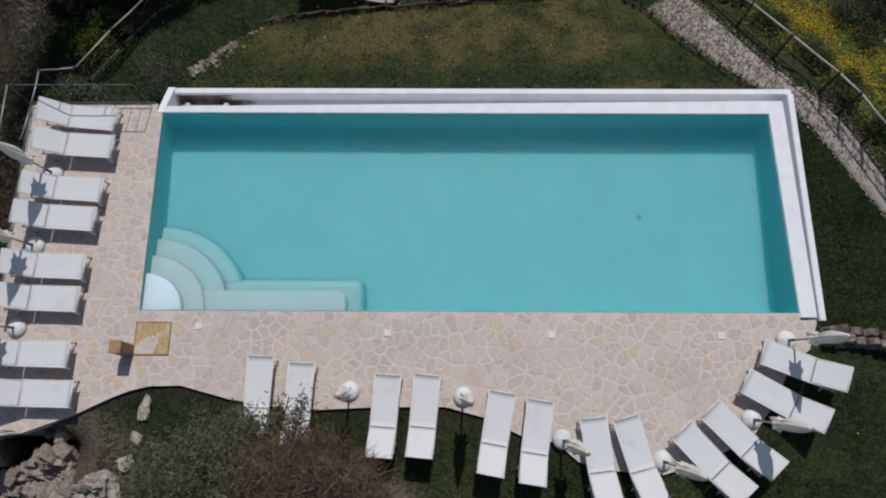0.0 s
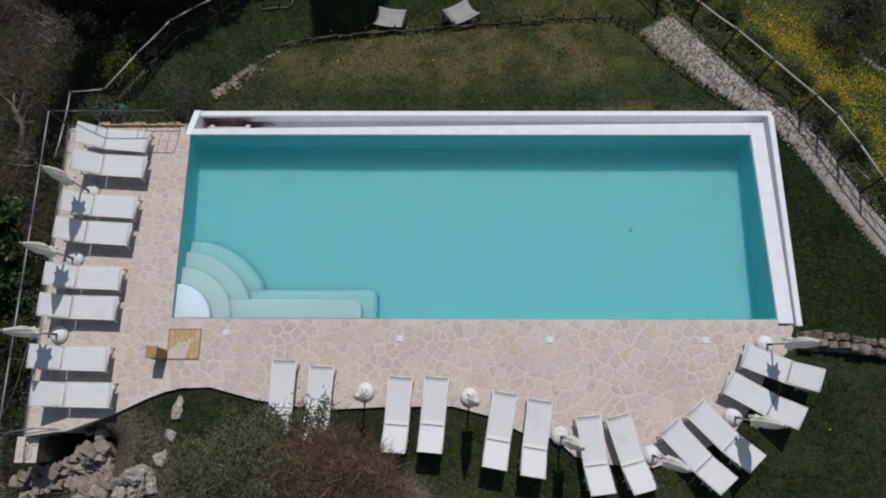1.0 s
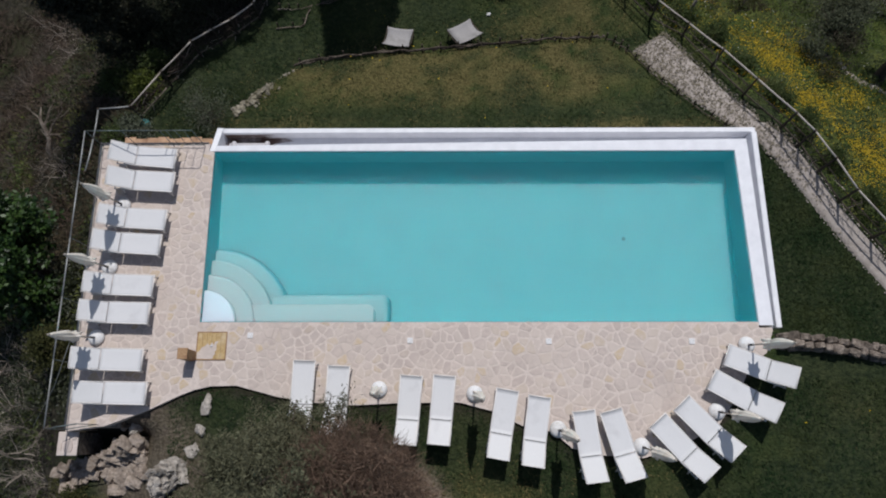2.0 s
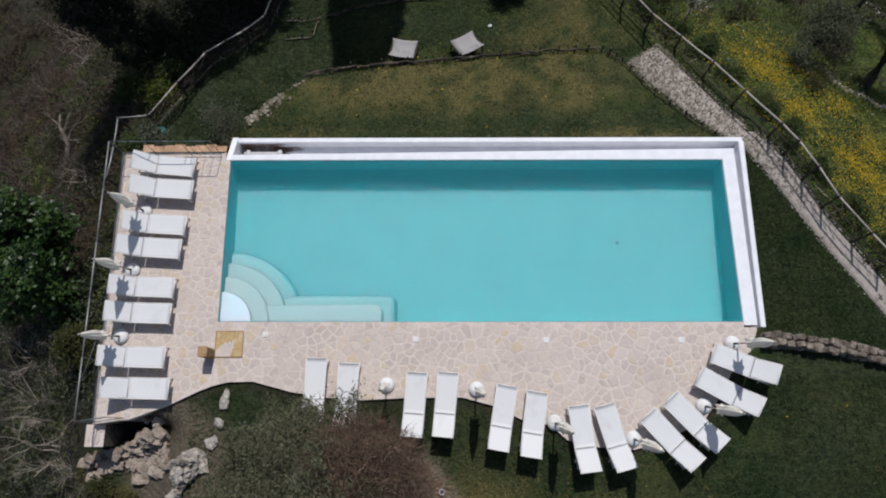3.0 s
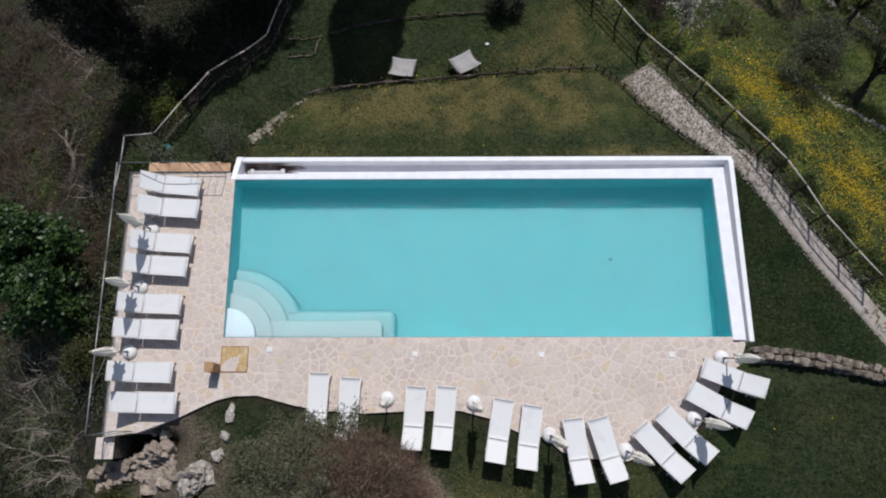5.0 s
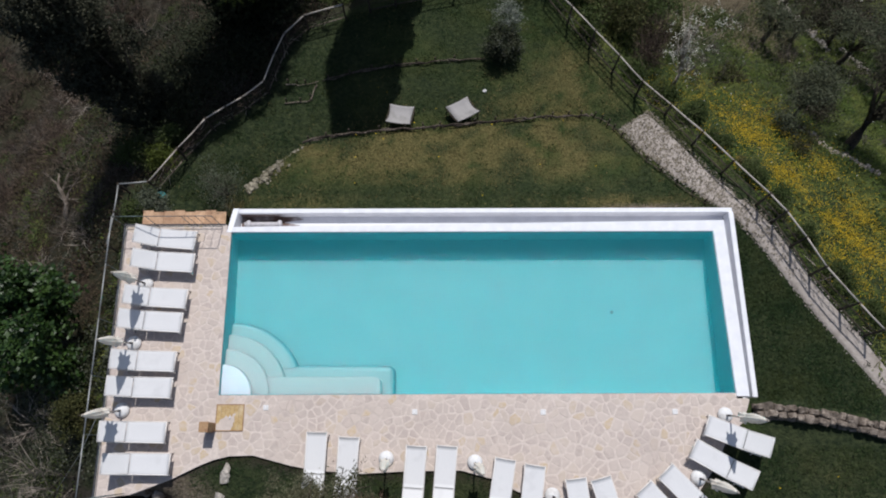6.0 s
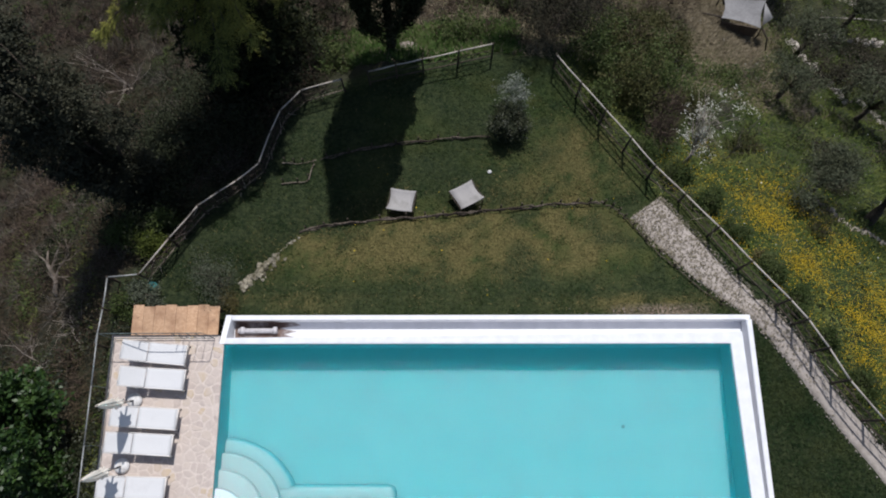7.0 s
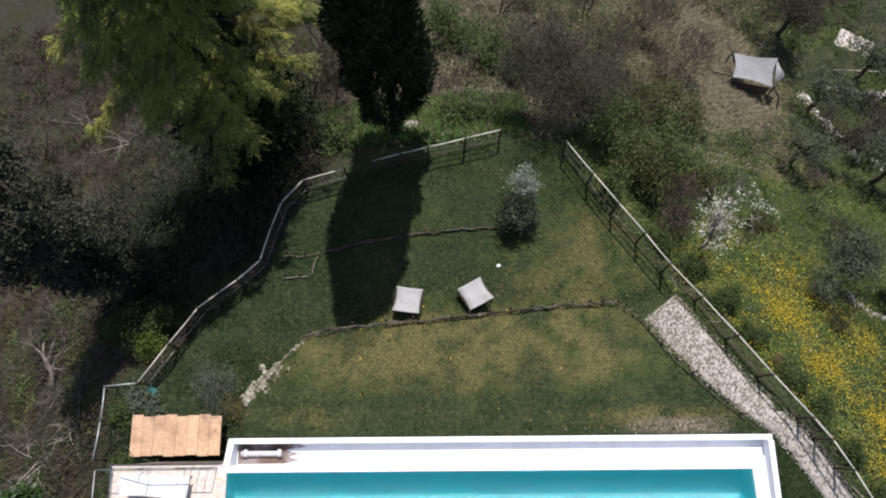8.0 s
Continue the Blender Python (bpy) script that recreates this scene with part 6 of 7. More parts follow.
# dead trunk with snapped limbs
dead = thing("dead_tree", place(-9.3, 8.0), "bleached leaning dead tree trunk with broken limbs", "tree")
g = Geo()
g.tube([(0.05, -0.4, -0.4), (0, 0, 0.3), (0.1, 0.35, 0.5), (-0.02, 0.7, 0.7), (-0.16, 1.0, 0.85), (-0.12, 1.5, 1.0)], [0.12, 0.11, 0.09, 0.085, 0.06, 0.02], 8)
part("trunk", g, BLEACHED, dead, smooth=True)
rnd_dead = random.Random(3)
for at, d, long, r in (((0.05, 0.2, 0.4), (0.25, 0.9, 0.75), 1.5, 0.065), ((-0.02, 0.7, 0.7), (0.12, 1.0, 0.5), 1.0, 0.05), ((-0.16, 1.0, 0.85), (-0.25, 0.9, 0.4), 0.8, 0.04), ((0.1, 0.35, 0.5), (-0.6, 0.5, 0.5), 0.5, 0.03)):
    g = Geo()
    branch_out(g, rnd_dead, Vector(at), Vector(d).normalized(), long, r, 2)
    part("limb", g, BLEACHED, dead, smooth=True)


def bush(x, y, r, h, mat, label, clumps=60, leaf=0.09, wide=0.045, name="shrub", per=22, lift=0.0, group="", cover=1.6):
    blobs = [(0, 0, h * 0.55 + lift, r, r, h * 0.5), (r * 0.4, -r * 0.3, h * 0.4 + lift, r * 0.7, r * 0.7, h * 0.4), (-r * 0.4, r * 0.3, h * 0.45 + lift, r * 0.7, r * 0.7, h * 0.42)]
    return tree(name, place(x, y), blobs, clumps, per, min(0.2, r * 0.25), leaf, wide, mat, BARK, label, "shrub", 0.03, 0.2, 7, 0.4, 0.35, group, cover)


for k, (x, y, r, h) in enumerate(((-3.85, 6.9, .5, .8), (-4.4, 6.6, .5, .8), (-4.0, 3.2, .32, .7), (-3.95, 2.2, .3, .6), (-3.8, 1.3, .32, .8), (-3.7, 0.3, .3, .7), (-3.65, -0.8, .3, .6), (-4.2, 4.9, .4, .8))):
    bush(x, y, r, h, SILVER if k % 2 == 0 else SHRUB, "pale variegated shrub on the bank below the terrace", 34, 0.09, 0.045, group="shrubs below the terrace")
bush(-1.5, 7.6, .85, 1.9, SILVER, "thin grey-leaved shrub at the lawn corner", 46, 0.07, 0.022, per=14, cover=0.15)
branchy(-1.45, 7.5, 2.0, (0.1, 0.1), 0.016, 83, GREY_TWIG, "thin grey leafless shrub at the lawn corner", "", 5, 3)
bush(-0.9, 6.75, .5, .9, STRAW, "thin dry brown shrub beside the pool's outer wall", 34, 0.08, 0.025, cover=0.3)
branchy(-0.9, 6.7, 1.3, (-0.2, 0.1), 0.012, 81, PALE_BARK, "small twiggy leafless shrub beside the outer wall", "", 3, 2)
bush(17.1, 8.0, .28, .5, STRAW, "small pale dry tuft beside the path fence", 30, 0.08, 0.025, cover=1.2)
bush(-4.2, 9.0, .5, 1.2, LIME, "yellow-green shrub outside the fence", 44)
bush(-3.7, 9.9, .5, 1.3, SHRUB, "green shrub outside the fence", 44)
bush(-5.6, 9.6, .7, 1.3, SHRUB, "green shrub outside the fence", 50)
bush(-5.0, -0.6, .55, 1.6, SCRUB, "dull olive-green shrub on the bank", 50)
bush(-4.4, -4.7, .5, 0.6, SCRUB, "dull olive-green shrub among the boulders", 60)
bush(-3.3, -4.95, .5, .45, SCRUB, "dull olive-green shrub among the boulders", 40)
bush(-3.9, -4.55, .35, .4, STRAW, "dry yellow-brown tuft among the boulders", 40, 0.08, 0.03)
bush(-2.7, -5.1, .35, .4, STRAW, "dry yellow-brown tuft among the boulders", 40, 0.08, 0.03)
bush(8.85, 13.6, .6, 1.45, DARK_LEAF, "dense dark rounded shrub on the lawn", 90, 0.09, 0.045, cover=2.2)
bush(9.1, 14.5, .5, 1.8, PALE_SILVER, "thin pale grey-green shrub on the lawn", 50, 0.11, 0.03, cover=0.35)
for x, y, r, h in ((13.6, 15.4, 1.2, 2.3), (12.7, 17.0, 1.1, 2.4), (14.9, 16.6, 1.3, 2.6), (12.4, 14.7, .6, 1.3), (16.9, 15.6, .8, 1.5), (13.8, 18.8, 1.2, 2.2), (7.2, 18.6, 0.9, 1.2), (2.0, 17.0, 0.7, 1.0), (16.2, 19.4, 1.2, 2.2), (8.8, 21.8, 1.3, 2.4), (6.8, 24, 1.4, 2.6)):
    bush(x, y, r, h, SHRUB if int(x * 7 + y * 3) % 3 else SCRUB, "broken green shrub outside the fence", 0, 0.13, 0.06, cover=0.5, group="shrubs outside the fence")
for x, y, r, h in ((15.7, 10.1, .45, .8), (16.4, 9.0, .4, .8), (17.3, 7.6, .45, .9), (17.9, 6.4, .4, .8), (18.6, 5.2, .4, .8), (19.5, 3.8, .5, .9), (20.6, 2.5, .5, .9), (15.0, 11.4, .5, .9), (14.0, 12.6, .5, .9)):
    bush(x, y, r, h, SHRUB, "dark green shrub growing along the path fence", int(70 * r) + 8, 0.07, 0.035, group="shrubs along the path fence")
for x, y, r, h in ((22.4, 13.0, 1.0, 1.3), (19.0, 13.8, .6, 1.0), (20.4, 9.6, .5, .6)):
    bush(x, y, r, h, SCRUB if x < 21 else DUSKY, "loose grey-green brush on the flowery slope", 0, 0.11, 0.04, cover=0.7, group="brush on the slope")
for k, (x, y, h) in enumerate(((18.2, 13.4, 2.6), (19.6, 14.8, 2.8), (22.0, 15.0, 2.8), (17.2, 14.6, 2.4))):
    branchy(x, y, h, (0.1, 0.1), 0.025, k + 61, GREY_TWIG, "thin grey leafless sapling on the slope", "saplings on the slope", 2)
tree("olive_tree", place(20.9, 11.5), [(0.0, 0.2, 1.9, 1.1, 1.1, 0.8), (-0.8, -0.3, 1.5, 0.9, 0.9, 0.7), (0.7, 0.6, 1.6, 0.9, 0.9, 0.7)], 0, 26, 0.2, 0.11, 0.035, OLIVE, BARK, "small smoky grey-green olive on the flowery slope", trunk_r=0.07, cover=0.8)
tree("olive_tree", place(23.6, 10.6), [(0.3, 1.2, 3.2, 1.4, 1.3, 0.9), (1.9, 0.9, 3.0, 1.3, 1.2, 0.9), (0.9, 2.2, 3.6, 1.3, 1.2, 0.9)], 0, 26, 0.2, 0.12, 0.04, DUSKY, BARK, "old olive tree with dark forked trunk on the flowery slope", trunk_r=0.2, fork=0.45, count=12, cover=0.6)

for x, y, r, h in ((14.6, 13.3, .6, 1.6), (15.0, 14.6, .7, 1.8), (10.9, 20.6, 1.2, 2.4), (13.2, 22.0, 1.3, 2.6), (17.5, 22.8, 1.3, 2.4), (16.0, 25.0, 1.4, 2.8), (1.0, 21.5, 1.2, 2.5)):
    bare_tree(place(x, y), [(0, 0, h * 0.6, r, r, h * 0.45), (r * 0.4, r * 0.2, h * 0.75, r * 0.7, r * 0.7, h * 0.3)], 10, int(900 * r), BARK, TWIG, "brown leafless shrub outside the fence", 0.04, 0.5, 0.2, 0.011, "brown shrubs outside the fence")

# blossoming tree
bl = thing("blossom_tree", place(15.8, 12.5), "small tree in white blossom outside the fence", "tree")
BLOBS = [(0, 0.3, 2.7, 1.1, 1.0, 1.1), (0.3, 0.6, 3.9, 0.9, 0.8, 0.8), (-0.5, 0.1, 2.3, 0.9, 0.8, 0.8), (-0.1, 0.8, 3.6, 0.8, 0.7, 0.7)]
g = Geo()
limbs(g, (0, 0, 0), BLOBS, 0.06, 0.3, 18, 4)
part("trunk", g, PALE_BARK, bl, smooth=True)
part_bl = new("crown", cloud_mesh("crown", leaves_at(crown_points(BLOBS, 120, 8, 0.08, 0.3), 0.05, 0.04, 0.6), 4, BLOSSOM))
part_bl.parent = bl

# olives and scrub on the far slopes
for k, (x, y, h, r) in enumerate(((25.6, 22.4, 2.7, 1.2), (27.9, 20.2, 2.8, 1.35), (22.6, 18.2, 2.2, 1.0), (24.9, 19.2, 2.6, 1.1), (26.8, 17.4, 2.8, 1.25), (28.4, 14.6, 2.8, 1.4), (30.4, 18.0, 3.0, 1.5), (25.0, 27.4, 3.2, 1.5), (28.9, 24.6, 2.8, 1.3), (31.9, 22.0, 3.0, 1.5))):
    tree("olive_tree", place(x, y), [(0, 0, h, r, r, r * 0.7), (r * 0.5, -r * 0.4, h * 0.85, r * 0.8, r * 0.8, r * 0.6), (-r * 0.5, r * 0.5, h * 0.9, r * 0.8, r * 0.8, r * 0.6)], 170, 26, 0.2, 0.13, 0.045, DUSKY if k % 2 else OLIVE, BARK,
         "grey-green olive tree with dark crooked trunk on the slope", trunk_r=0.13, fork=0.4, count=10, group="olive trees in the valley", cover=0.55)
tree("olive_tree", place(10.6, 18.8), [(0, 0, 3.6, 2.3, 2.0, 1.6), (0.9, -1.0, 2.9, 1.6, 1.4, 1.2), (-1.1, 0.4, 3.0, 1.6, 1.4, 1.2)], 620, 22, 0.3, 0.11, 0.03, DUSKY, BARK, "thin dusky grey olive tree beyond the lawn fence", trunk_r=0.1, count=26, hollow=0.1, cover=0.6)

pad = Geo()
pad.slab([(-0.33, -0.36), (0.3, -0.33), (0.36, 0.3), (0.02, 0.4), (-0.36, 0.3)], -0.3, 0.06)
pad_ob = solid("stone_slab", pad, BROWN_ROCK, "pale flat stone slab beside the cypress", "slab", "")
pad_ob.location = (4.98, 17.7, gz(4.98, 17.7))

# cypress
cy = thing("cypress", place(4.3, 18.0), "tall dark columnar cypress behind the fence", "tree")
g = Geo()
g.tube([(0, 0, -0.4), (0, 0, 1.0), (0.05, 0, 6), (0, 0, 12.5)], [0.26, 0.2, 0.15, 0.04], 9)
part("trunk", g, BARK, cy, smooth=True)
n = 52000
h = RNG.uniform(0, 1, n)
h = np.clip(h, 0, 1)
prof = np.interp(h, [0, 0.03, 0.14, 0.5, 0.75, 0.9, 1.0], [0.85, 1.16, 1.22, 1.24, 1.14, 0.88, 0.3])
ang = RNG.uniform(0, 6.283, n)
lump = 1 + 0.16 * np.sin(3 * ang + h * 9) + 0.12 * np.sin(7 * ang - h * 23)
rad = prof * lump * RNG.uniform(0.5, 1.2, n) ** 0.55
pts = np.stack([rad * np.cos(ang), rad * np.sin(ang), 2.2 + h * 13.2], 1)
cw = new("crown", cloud_mesh("crown", leaves_at(pts, 0.26, 0.07, 0.0, np.stack([0.5 * np.cos(ang), 0.5 * np.sin(ang), np.full(n, 1.3)], 1), 0.4), 4, CYPRESS))
cw.parent = cy


# cedar: tiers of drooping boughs with hanging sprays
def build_cedar(x, y, height, reach, tiers, label):
    ob = thing("cedar", place(x, y), label, "tree")
    rnd = random.Random(11)
    g = Geo()
    g.tube([(0, 0, -0.5), (0, 0, height * 0.5), (0.1, 0, height)], [0.35, 0.22, 0.04], 9)
    pts, dirs = [], []
    for k in range(tiers):
        f = k / (tiers - 1)
        z = height * (0.42 + 0.56 * f)
        r = reach * (1 - f) ** 0.7 + 0.4
        for j in range(9 if f < 0.55 else 7 if f < 0.8 else 5):
            a = rnd.uniform(0, 6.283)
            rr = r * rnd.uniform(0.55, 1.15)
            tip = Vector((math.cos(a) * rr, math.sin(a) * rr, z - 0.14 * rr * rr / reach + rnd.uniform(-.3, .3)))
            mid = Vector((math.cos(a) * rr * 0.5, math.sin(a) * rr * 0.5, z + 0.25))
            g.tube([(0, 0, z), mid, tip], [0.06, 0.04, 0.012], 5, False)
            out = np.array([math.cos(a), math.sin(a), 0.0])
            side = np.array([-math.sin(a), math.cos(a), 0])
            for f2 in range(int(10 + 13 * rr)):
                s = rnd.uniform(0.45, 1.0) ** 0.8
                p = np.array(Vector((0, 0, z)).lerp(mid, 2 * s) if s < 0.5 else mid.lerp(tip, 2 * s - 1))
                p = p + side * rnd.gauss(0, 0.22) * (1.3 - s) + np.array([0, 0, rnd.gauss(0, 0.06)])
                way = out * rnd.uniform(0.3, 1.2) + side * rnd.gauss(0, 0.8) + np.array([0, 0, rnd.uniform(-0.6, 0.15)])
                way = way / np.linalg.norm(way)
                ln = rnd.uniform(0.25, 0.7)
                count = 16
                t = np.linspace(0.05, 1, count)[:, None]
                cross = np.cross(way, np.array([0, 0, 1.0]))
                cross = cross / max(np.linalg.norm(cross), 1e-6)
                alt = np.where(np.arange(count) % 2 == 0, 1, -1)[:, None]
                pts.append(p + way * ln * t + np.array([0, 0, -0.25]) * t * t)
                dirs.append((way * 0.9 + cross * alt * 0.8 + np.array([0, 0, -0.25])) * (1.15 - 0.8 * t))
    part("trunk", g, BARK, ob, smooth=True)
    # needles near the trunk, shade painted into their colour; dense enough to shade below
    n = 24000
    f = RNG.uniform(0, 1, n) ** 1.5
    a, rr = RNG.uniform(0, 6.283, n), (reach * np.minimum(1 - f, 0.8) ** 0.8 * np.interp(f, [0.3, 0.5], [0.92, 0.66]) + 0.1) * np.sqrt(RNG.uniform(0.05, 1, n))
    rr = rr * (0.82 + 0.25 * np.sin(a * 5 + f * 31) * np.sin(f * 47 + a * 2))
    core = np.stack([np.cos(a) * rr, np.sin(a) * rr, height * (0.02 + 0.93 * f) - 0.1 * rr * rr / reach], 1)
    cr = new("inner_crown", cloud_mesh("inner_crown", leaves_at(core, 0.34, 0.12, 0.2), 4, SHADED_NEEDLES))
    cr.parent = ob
    p, d = np.concatenate(pts), np.concatenate(dirs)
    reachv = d * 0.17 * RNG.uniform(0.6, 1.4, (len(p), 1))
    wide = unit(np.cross(reachv, np.array([0, 0, 1.0]) + RNG.normal(size=p.shape) * 0.5)) * 0.017
    half = p + reachv * 0.5
    cr = new("crown", cloud_mesh("crown", np.stack([p, half + wide, p + reachv, half - wide], 1), 4, CEDAR))
    cr.parent = ob
    return ob


build_cedar(-1.75, 18.5, 19.5, 3.9, 22, "large feathery yellow-green cedar behind the fence")

# ---- undergrowth ----
def thicket(name, at, radius, per, mat, label, leaf=0.12, wide=0.06, twiggy=False, flat=0.75):
    """Undergrowth: many rounded clumps of leaves, or sheaves of twigs, that crowd the slope."""
    n = len(at)
    r = radius * RNG.uniform(0.45, 1.5, (n, 1, 1))
    out = unit(RNG.normal(size=(n, per, 3)) * np.array([1, 1, 0.8]) + np.array([0, 0, 0.35]))
    out[..., 2] = np.abs(out[..., 2])
    p = at[:, None, :] + out * r * RNG.uniform(0.55, 1.05, (n, per, 1)) * np.array([1, 1, flat])
    if twiggy:
        inner = at[:, None, :] + out * r * np.array([1, 1, flat]) * RNG.uniform(0.0, 0.5, (n, per, 1)) + RNG.normal(size=(n, per, 3)) * 0.1
        end = p + RNG.normal(size=p.shape) * 0.22 * r
        mesh = twig_mesh(name, inner.reshape(-1, 3), end.reshape(-1, 3), wide, mat)
    else:
        mesh = cloud_mesh(name, leaves_at(p.reshape(-1, 3), leaf, wide, 0.5), 4, mat)
    tagged(new(name, mesh), label, "undergrowth", "", "stuff")


def spots(n, x0, x1, y0, y1, keep):
    x, y = RNG.uniform(x0, x1, n), RNG.uniform(y0, y1, n)
    ok = keep(x, y)
    return np.stack([x[ok], y[ok], ground(x[ok], y[ok])], 1)


def left_wild(x, y):
    return x < np.interp(y, [-7, 7.5, 10, 15, 17, 30], [-4.2, -5.4, -3.2, 0.0, 2.4, 2.4])


def patch(x, y, s, cut):
    return np.sin(x * s + 1.7 * np.sin(y * s * 0.7)) * np.sin(y * s * 1.1 + 1.3 * np.sin(x * s * 0.6)) > cut


def clearing(x, y):
    return np.hypot((x - 20.0) / 3.6, (y - 23.6) / 4.2) < 1


def right_wild(x, y):
    return ~clearing(x, y) & (x > np.interp(y, [1.5, 5, 7.5, 10.1, 13, 16.3, 28], [24, 22.5, 21, 19.0, 14.6, 11.8, 12]))


thicket("brown_thicket", spots(430, -17, 3, -7, 30, lambda x, y: left_wild(x, y) & ((x < -10) | (y > 4))), 0.95, 70, TWIG, "brown leafless thicket on the bank", twiggy=True, wide=0.014)
thicket("grey_thicket", spots(300, -17, 3, -7, 30, lambda x, y: left_wild(x, y) & patch(x, y, 0.5, -0.3) & ((x < -10) | (y > 4))), 1.0, 60, GREY_TWIG, "grey leafless thicket on the bank", twiggy=True, wide=0.014)
thicket("dry_leaf_thicket", spots(430, -17, 3, -7, 30, lambda x, y: left_wild(x, y) & ((x < -10) | (y > 3))), 0.7, 110, BRUSH, "dry brown brush on the bank", 0.12, 0.05, flat=0.5)
thicket("green_thicket", spots(330, -22, 2, -7, 30, lambda x, y: left_wild(x, y) & patch(x, y, 0.8, -0.1)), 0.6, 150, SHRUB, "low green thicket on the bank", 0.12, 0.06)
thicket("dark_thicket", spots(420, -14, -4.2, -7, 6, lambda x, y: left_wild(x, y) & (patch(x, y, 0.6, -0.4) | (y < 0)) & ((x < -5.7) | (y > -2.0))), 0.7, 150, DARK_LEAF, "dark evergreen undergrowth on the bank", 0.12, 0.06)
thicket("grey_thicket", spots(26, -8, -3.0, -7, -4.3, lambda x, y: x > -9), 0.7, 90, GREY_TWIG, "grey leafless brush below the boulders", twiggy=True, wide=0.01)
thicket("brown_thicket", spots(240, -27, -13, 2, 32, left_wild), 1.1, 55, TWIG, "brown leafless thicket low on the bank", twiggy=True, wide=0.02)
thicket("dry_leaf_thicket", spots(200, -27, -13, 2, 32, left_wild), 0.9, 70, BRUSH, "dry brown brush low on the bank", 0.17, 0.07, flat=0.5)
thicket("bank_ivy", spots(170, -5.0, -3.35, -2.5, 7.3, lambda x, y: x > np.interp(y, [-2.5, 0, 4, 7.5], [-4.4, -4.6, -5.2, -5.6])), 0.3, 70, DARK_LEAF, "dark ivy on the bank beside the terrace", 0.08, 0.05)
# evergreen leaves coloured near black; shade of cedar and oak is painted in
thicket("dark_thicket", spots(300, -11, 3, 9.0, 24, lambda x, y: left_wild(x, y) & (x > -11)), 0.9, 160, SHADE_LEAF, "evergreen undergrowth below the cedar, darkened for its shade", 0.15, 0.07)
thicket("dark_thicket", spots(150, -6.5, 1.2, 9.5, 19.5, lambda x, y: left_wild(x, y) & (x > np.interp(y, [9, 12, 20], [-5, -6.5, -6.5]))), 1.2, 220, SHADE_LEAF, "evergreen undergrowth at the cedar's foot, black-green partly for its shade", 0.14, 0.07, flat=1.1)
thicket("dark_thicket", spots(34, -7.6, -4.2, 13.6, 17.6, lambda x, y: x < 0), 1.0, 230, SHADE_LEAF, "undergrowth added dark for the shade between oak and cedar", 0.14, 0.07, flat=1.4)
thicket("brown_thicket", spots(250, 2, 30, 18, 33, lambda x, y: patch(x, y, 0.45, -0.5) & ((x < 16.5) | (y > 29)) & ~clearing(x, y)), 0.95, 90, TWIG, "brown leafless thicket beyond the fence", twiggy=True, wide=0.014)
thicket("dry_leaf_thicket", spots(250, 2, 30, 18, 33, lambda x, y: ((x < 17) | (y > 28)) & ~clearing(x, y)), 0.7, 100, BRUSH, "dry brown brush beyond the fence", 0.13, 0.05, flat=0.5)
thicket("green_thicket", spots(130, 1, 30, 17.3, 33, lambda x, y: patch(x, y, 0.6, 0.0) & ~clearing(x, y)), 0.85, 240, SHRUB, "low green thicket beyond the fence", 0.13, 0.065)
thicket("green_thicket", spots(330, 11, 36, 6, 30, lambda x, y: right_wild(x, y) & patch(x, y, 0.7, 0.05)), 0.6, 160, SHRUB, "low green thicket on the slope", 0.12, 0.06, flat=0.8)
thicket("silver_thicket", spots(130, 11, 36, 9, 30, lambda x, y: right_wild(x, y) & patch(x, y, 0.5, 0.0)), 0.8, 220, DUSKY, "grey-green brush on the slope", 0.11, 0.04)
thicket("grey_thicket", spots(150, 12, 36, 11, 34, lambda x, y: right_wild(x, y) & patch(x, y, 0.4, 0.1)), 0.9, 60, GREY_TWIG, "grey leafless thicket on the slope", twiggy=True, wide=0.013)
thicket("fence_growth", spots(420, 11, 22, 0.5, 16, lambda x, y: (np.abs(x - np.interp(y, [1.69, 3.7, 6.1, 7.55, 10.15, 13.64, 16.15], [19.62, 18.16, 17.05, 16.15, 14.67, 12.32, 10.75]) - 0.42) < 0.3)), 0.26, 60, DARK_LEAF, "dark green growth along the path fence", 0.07, 0.04)

# ---- grass, flowers, litter ----
def blades(name, pts, high, wide, mat, label, category="grass"):
    """Grass: pointed blades that lean every way, most of them far over."""
    n = len(pts)
    d = unit(RNG.normal(size=(n, 3)) * np.array([1, 1, 0.3]) + np.array([0, 0, 0.45]))
    face = unit(RNG.normal(size=(n, 3)) * 0.5 + np.array([0, 0, 1.0]))
    side = unit(np.cross(d, face))
    ln, wd = high * RNG.uniform(0.5, 1.5, (n, 1)), wide * RNG.uniform(0.6, 1.4, (n, 1))
    mid = pts + d * ln * 0.4
    tagged(new(name, cloud_mesh(name, np.stack([pts, mid + side * wd, pts + d * ln, mid - side * wd], 1), 4, mat)), label, category, "", "stuff")


def scatter(n, x0, x1, y0, y1, keep):
    x, y = RNG.uniform(x0, x1, n), RNG.uniform(y0, y1, n)
    ok = keep(x, y)
    x, y = x[ok], y[ok]
    return np.stack([x, y, ground(x, y) - 0.01], 1)


fx, fy = np.array([p[0] for p in PATH_FENCE][::-1]), np.array([p[1] for p in PATH_FENCE][::-1])


def right_of_fence(x, y):
    return x > np.interp(y, fy[::-1], fx[::-1]) + 0.15


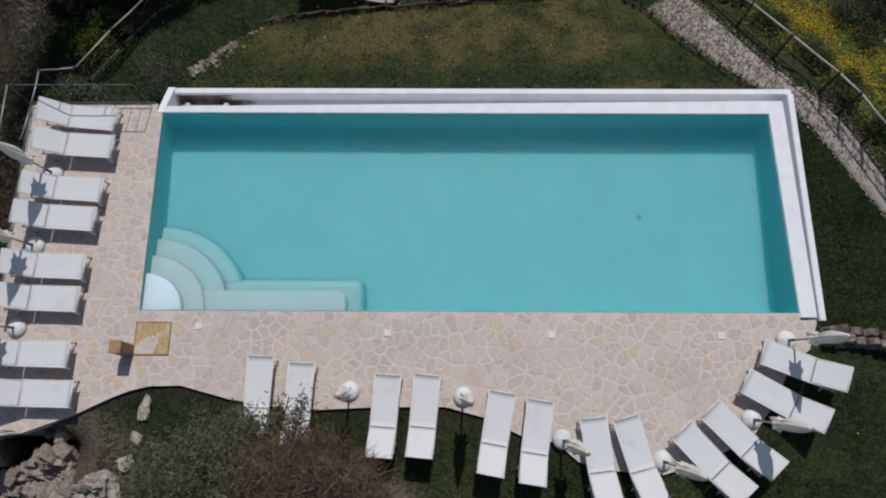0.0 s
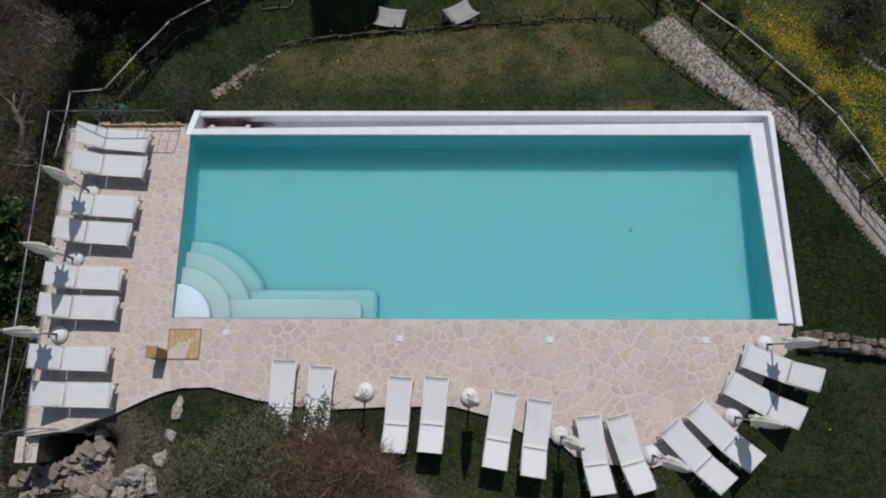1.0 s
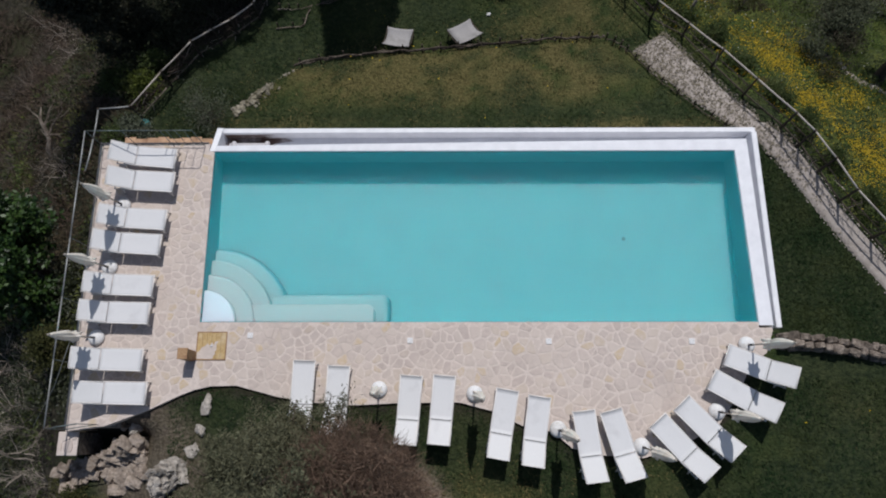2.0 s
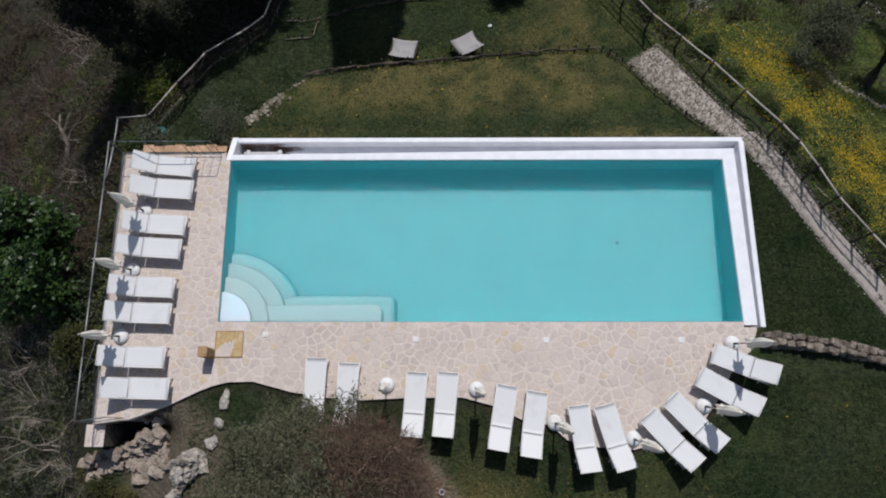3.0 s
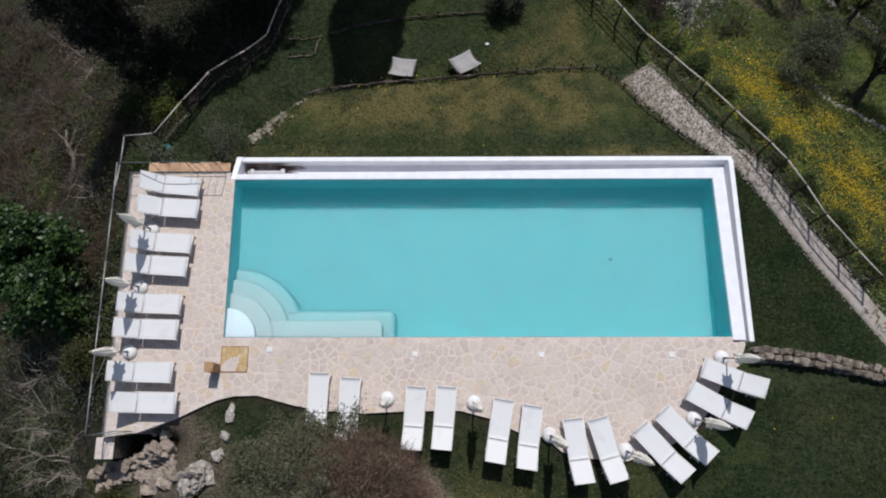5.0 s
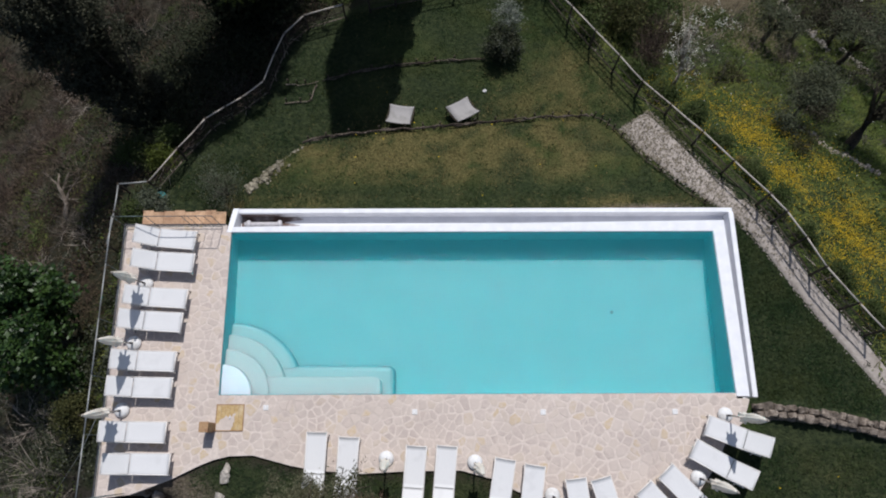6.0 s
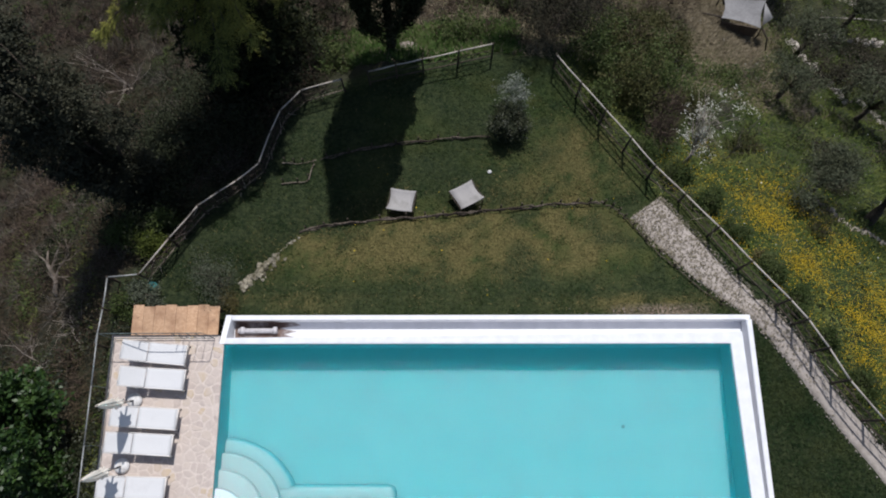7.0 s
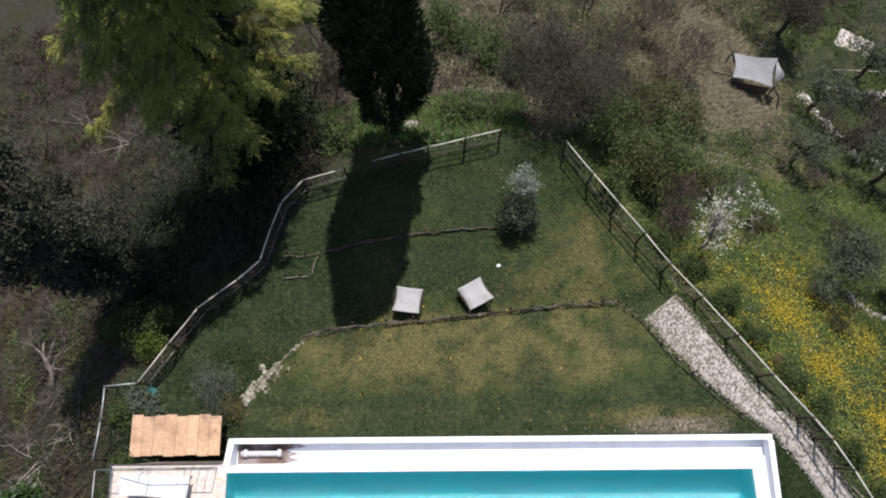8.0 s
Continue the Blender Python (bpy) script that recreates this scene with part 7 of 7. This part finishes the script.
def on_path(x, y):
    lx, ly = np.array([p[0] for p in PATH_L]), np.array([p[1] for p in PATH_L])
    rx, ry = np.array([p[0] for p in PATH_R]), np.array([p[1] for p in PATH_R])
    return (x > np.interp(y, ly[::-1], lx[::-1])) & (x < np.interp(y, ry[::-1], rx[::-1])) & (y < 10.3)


def lawn_area(x, y):
    left = np.interp(y, [5.9, 7.5, 9.6, 11.6, 14.9, 16.5], [-0.2, -3.6, -2.5, 0.0, 1.3, 6.0])
    return (x > left) & ~right_of_fence(x, y) & ~on_path(x, y)


def front_area(x, y):
    edge = np.interp(x, [p[0] for p in FRONT_EDGE], [p[1] for p in FRONT_EDGE])
    edge = np.where(x > 15.3, wall_line(x) - 0.4, edge)
    bed = np.hypot((x - 3.9) / 1.1, y + 6.1) < 3.0
    return (y < edge - 0.03) & ~(bed & (RNG.uniform(size=x.shape) < 0.93))


def patchy(area, dense):
    return lambda x, y: area(x, y) & (RNG.uniform(size=x.shape) < dense(x, y))


def lush(x, y):
    n = np.array([noise.noise((a * 0.8, b * 0.8, 2)) + 0.6 * noise.noise((a * 2.2, b * 2.2, 6)) for a, b in zip(x, y)])
    return np.clip(0.55 + 0.9 * n, 0.08, 1) * (1 - 0.8 * dryness(x, y))


blades("straw_tufts", scatter(50000, -4, 18, 5.9, 16.6, patchy(lawn_area, lambda x, y: dryness(x, y) * 0.9)), 0.14, 0.012, STRAW, "straw-coloured tufts in the worn lawn")
blades("straw_tufts", scatter(30000, 4, 19, -7.5, -2.0, lambda x, y: (y < -3.4) & (RNG.uniform(size=x.shape) < dryness(x, y))), 0.14, 0.012, STRAW, "straw-coloured tufts in the front lawn")
def dull(x, y):
    return lush(x, y) * (1 - 0.9 * lushness(x, y))


def deep(x, y):
    return np.clip(lushness(x, y) * (0.35 + lush(x, y)), 0, 1)


blades("lawn_grass", scatter(120000, -4, 18, 5.9, 16.6, patchy(lawn_area, dull)), 0.11, 0.012, GRASS, "short patchy lawn grass, green and straw-coloured")
blades("lush_grass", scatter(110000, -4, 18, 5.9, 16.6, patchy(lawn_area, deep)), 0.11, 0.011, LUSH, "dark green grass on the lower lawn")
blades("lush_grass", scatter(90000, -0.6, 20, -7.5, -1.6, patchy(front_area, deep)), 0.11, 0.011, LUSH, "dark green lawn grass before the terrace")
blades("lush_grass", scatter(40000, 15.9, 21, -0.6, 6.2, lambda x, y: (y > wall_line(x) + 0.15) & ~right_of_fence(x, y) & ~on_path(x, y)), 0.11, 0.011, LUSH, "dark green lawn grass beside the pool")
blades("meadow_grass", scatter(85000, 11, 33, 0, 28, lambda x, y: right_of_fence(np.maximum(x, 0), y) & ~clearing(x, y) & (RNG.uniform(size=x.shape) < np.where(y > 17, np.where(x > 23, 0.9, 0.45), 1))), 0.28, 0.02, WILD_GRASS, "long green meadow grass on the slope")
blades("dry_grass", scatter(52000, -1, 25, 16.8, 32, lambda x, y: y > 16.9), 0.3, 0.018, DEAD_GRASS, "dry straw-coloured grass beyond the fence")
blades("dry_grass", scatter(48000, 15, 26, 18.5, 29, lambda x, y: RNG.uniform(size=x.shape) < 1.2 * np.exp(-((x - 20.0) / 3.3) ** 2 - ((y - 23.6) / 3.8) ** 2)), 0.3, 0.018, DEAD_GRASS, "dry straw-coloured grass round the canopy")
blades("green_weeds", scatter(16000, 0.5, 9.5, 16.9, 19.5, lambda x, y: (y > np.interp(x, [0, 3, 8.5], [15.6, 15.9, 17.0]))), 0.3, 0.03, WEED, "green weeds growing beyond the lawn fence")
blades("bank_scrub", scatter(50000, -18, -3.4, -7, 22, lambda x, y: ((y > 2) | (x < -9)) & (x < np.interp(y, [-7, 7.5, 10, 15, 22], [-3.6, -4.3, -2.4, 0.6, 0.6]))), 0.28, 0.016, BRUSH, "dry scrub and grass on the bank")
blades("bank_weeds", scatter(30000, -16, -3.4, -7, 20, lambda x, y: (x < np.interp(y, [-7, 7.5, 10, 15, 20], [-3.6, -4.3, -2.4, 0.6, 0.6])) & (np.sin(x * 1.3 + 2 * np.sin(y * .7)) > 0.1)), 0.22, 0.02, WILD_GRASS, "green weeds on the bank")


def flowers(name, pts, size, mat, label):
    c = pts + np.array([0, 0, 1]) * RNG.uniform(0.1, 0.3, (len(pts), 1))
    tagged(new(name, cloud_mesh(name, leaves_at(c, size, size * 0.9, 1.5), 4, mat)), label, "flowers", "", "stuff")


def flower_belt(x, y):
    f = np.interp(y, fy[::-1], fx[::-1])
    d = x - f
    mid = np.interp(y, [2, 5, 8, 10, 12, 14], [3.0, 3.2, 2.9, 2.8, 3.4, 4.2])
    p = (0.62 * np.exp(-((d - mid - 0.8) / 2.6) ** 2) + 0.13 * (d < 8)) * np.interp(y, [10.8, 13.0], [1.0, 0.12])
    blot = 0.5 + 0.5 * np.sin(x * 1.7 + 1.3 * np.sin(y * 1.1)) * np.sin(y * 1.9 + x * 0.6)
    return (d > 0.6) & (RNG.uniform(size=x.shape) < p * (0.1 + 1.1 * blot ** 2))


flowers("yellow_wildflowers", scatter(150000, 14, 26, 1, 14, flower_belt), 0.042, YELLOW, "yellow wildflowers thick on the slope")
flowers("lawn_flowers", scatter(60, 0, 19, -6, 12, lambda x, y: (lawn_area(x, y) & (y > 6)) | (front_area(x, y) & (x > 9))), 0.06, YELLOW, "a few yellow flowers in the lawn")
flowers("white_wildflowers", scatter(260, 15, 32, 8, 28, lambda x, y: right_of_fence(x, y)), 0.06, WHITE_PETAL, "scattered white wildflowers on the slope")

# ---- paving, last ----
build_paving("pavement_main", MAIN_OUT, "crazy paving of beige flagstones with cream joints", 21, lambda x, y: x < 16, [HATCH] + [(x - 0.11, y - 0.11, x + 0.11, y + 0.11) for x, y in ((1.39, -0.44), (5.7, -0.58), (9.4, -0.6), (13.2, -0.6))])
build_paving("pavement_side", SIDE_OUT, "crazy paving of beige flagstones beside the pool", 22, lambda x, y: True, [(HATCH[0], HATCH[1], 0.05, HATCH[3])])
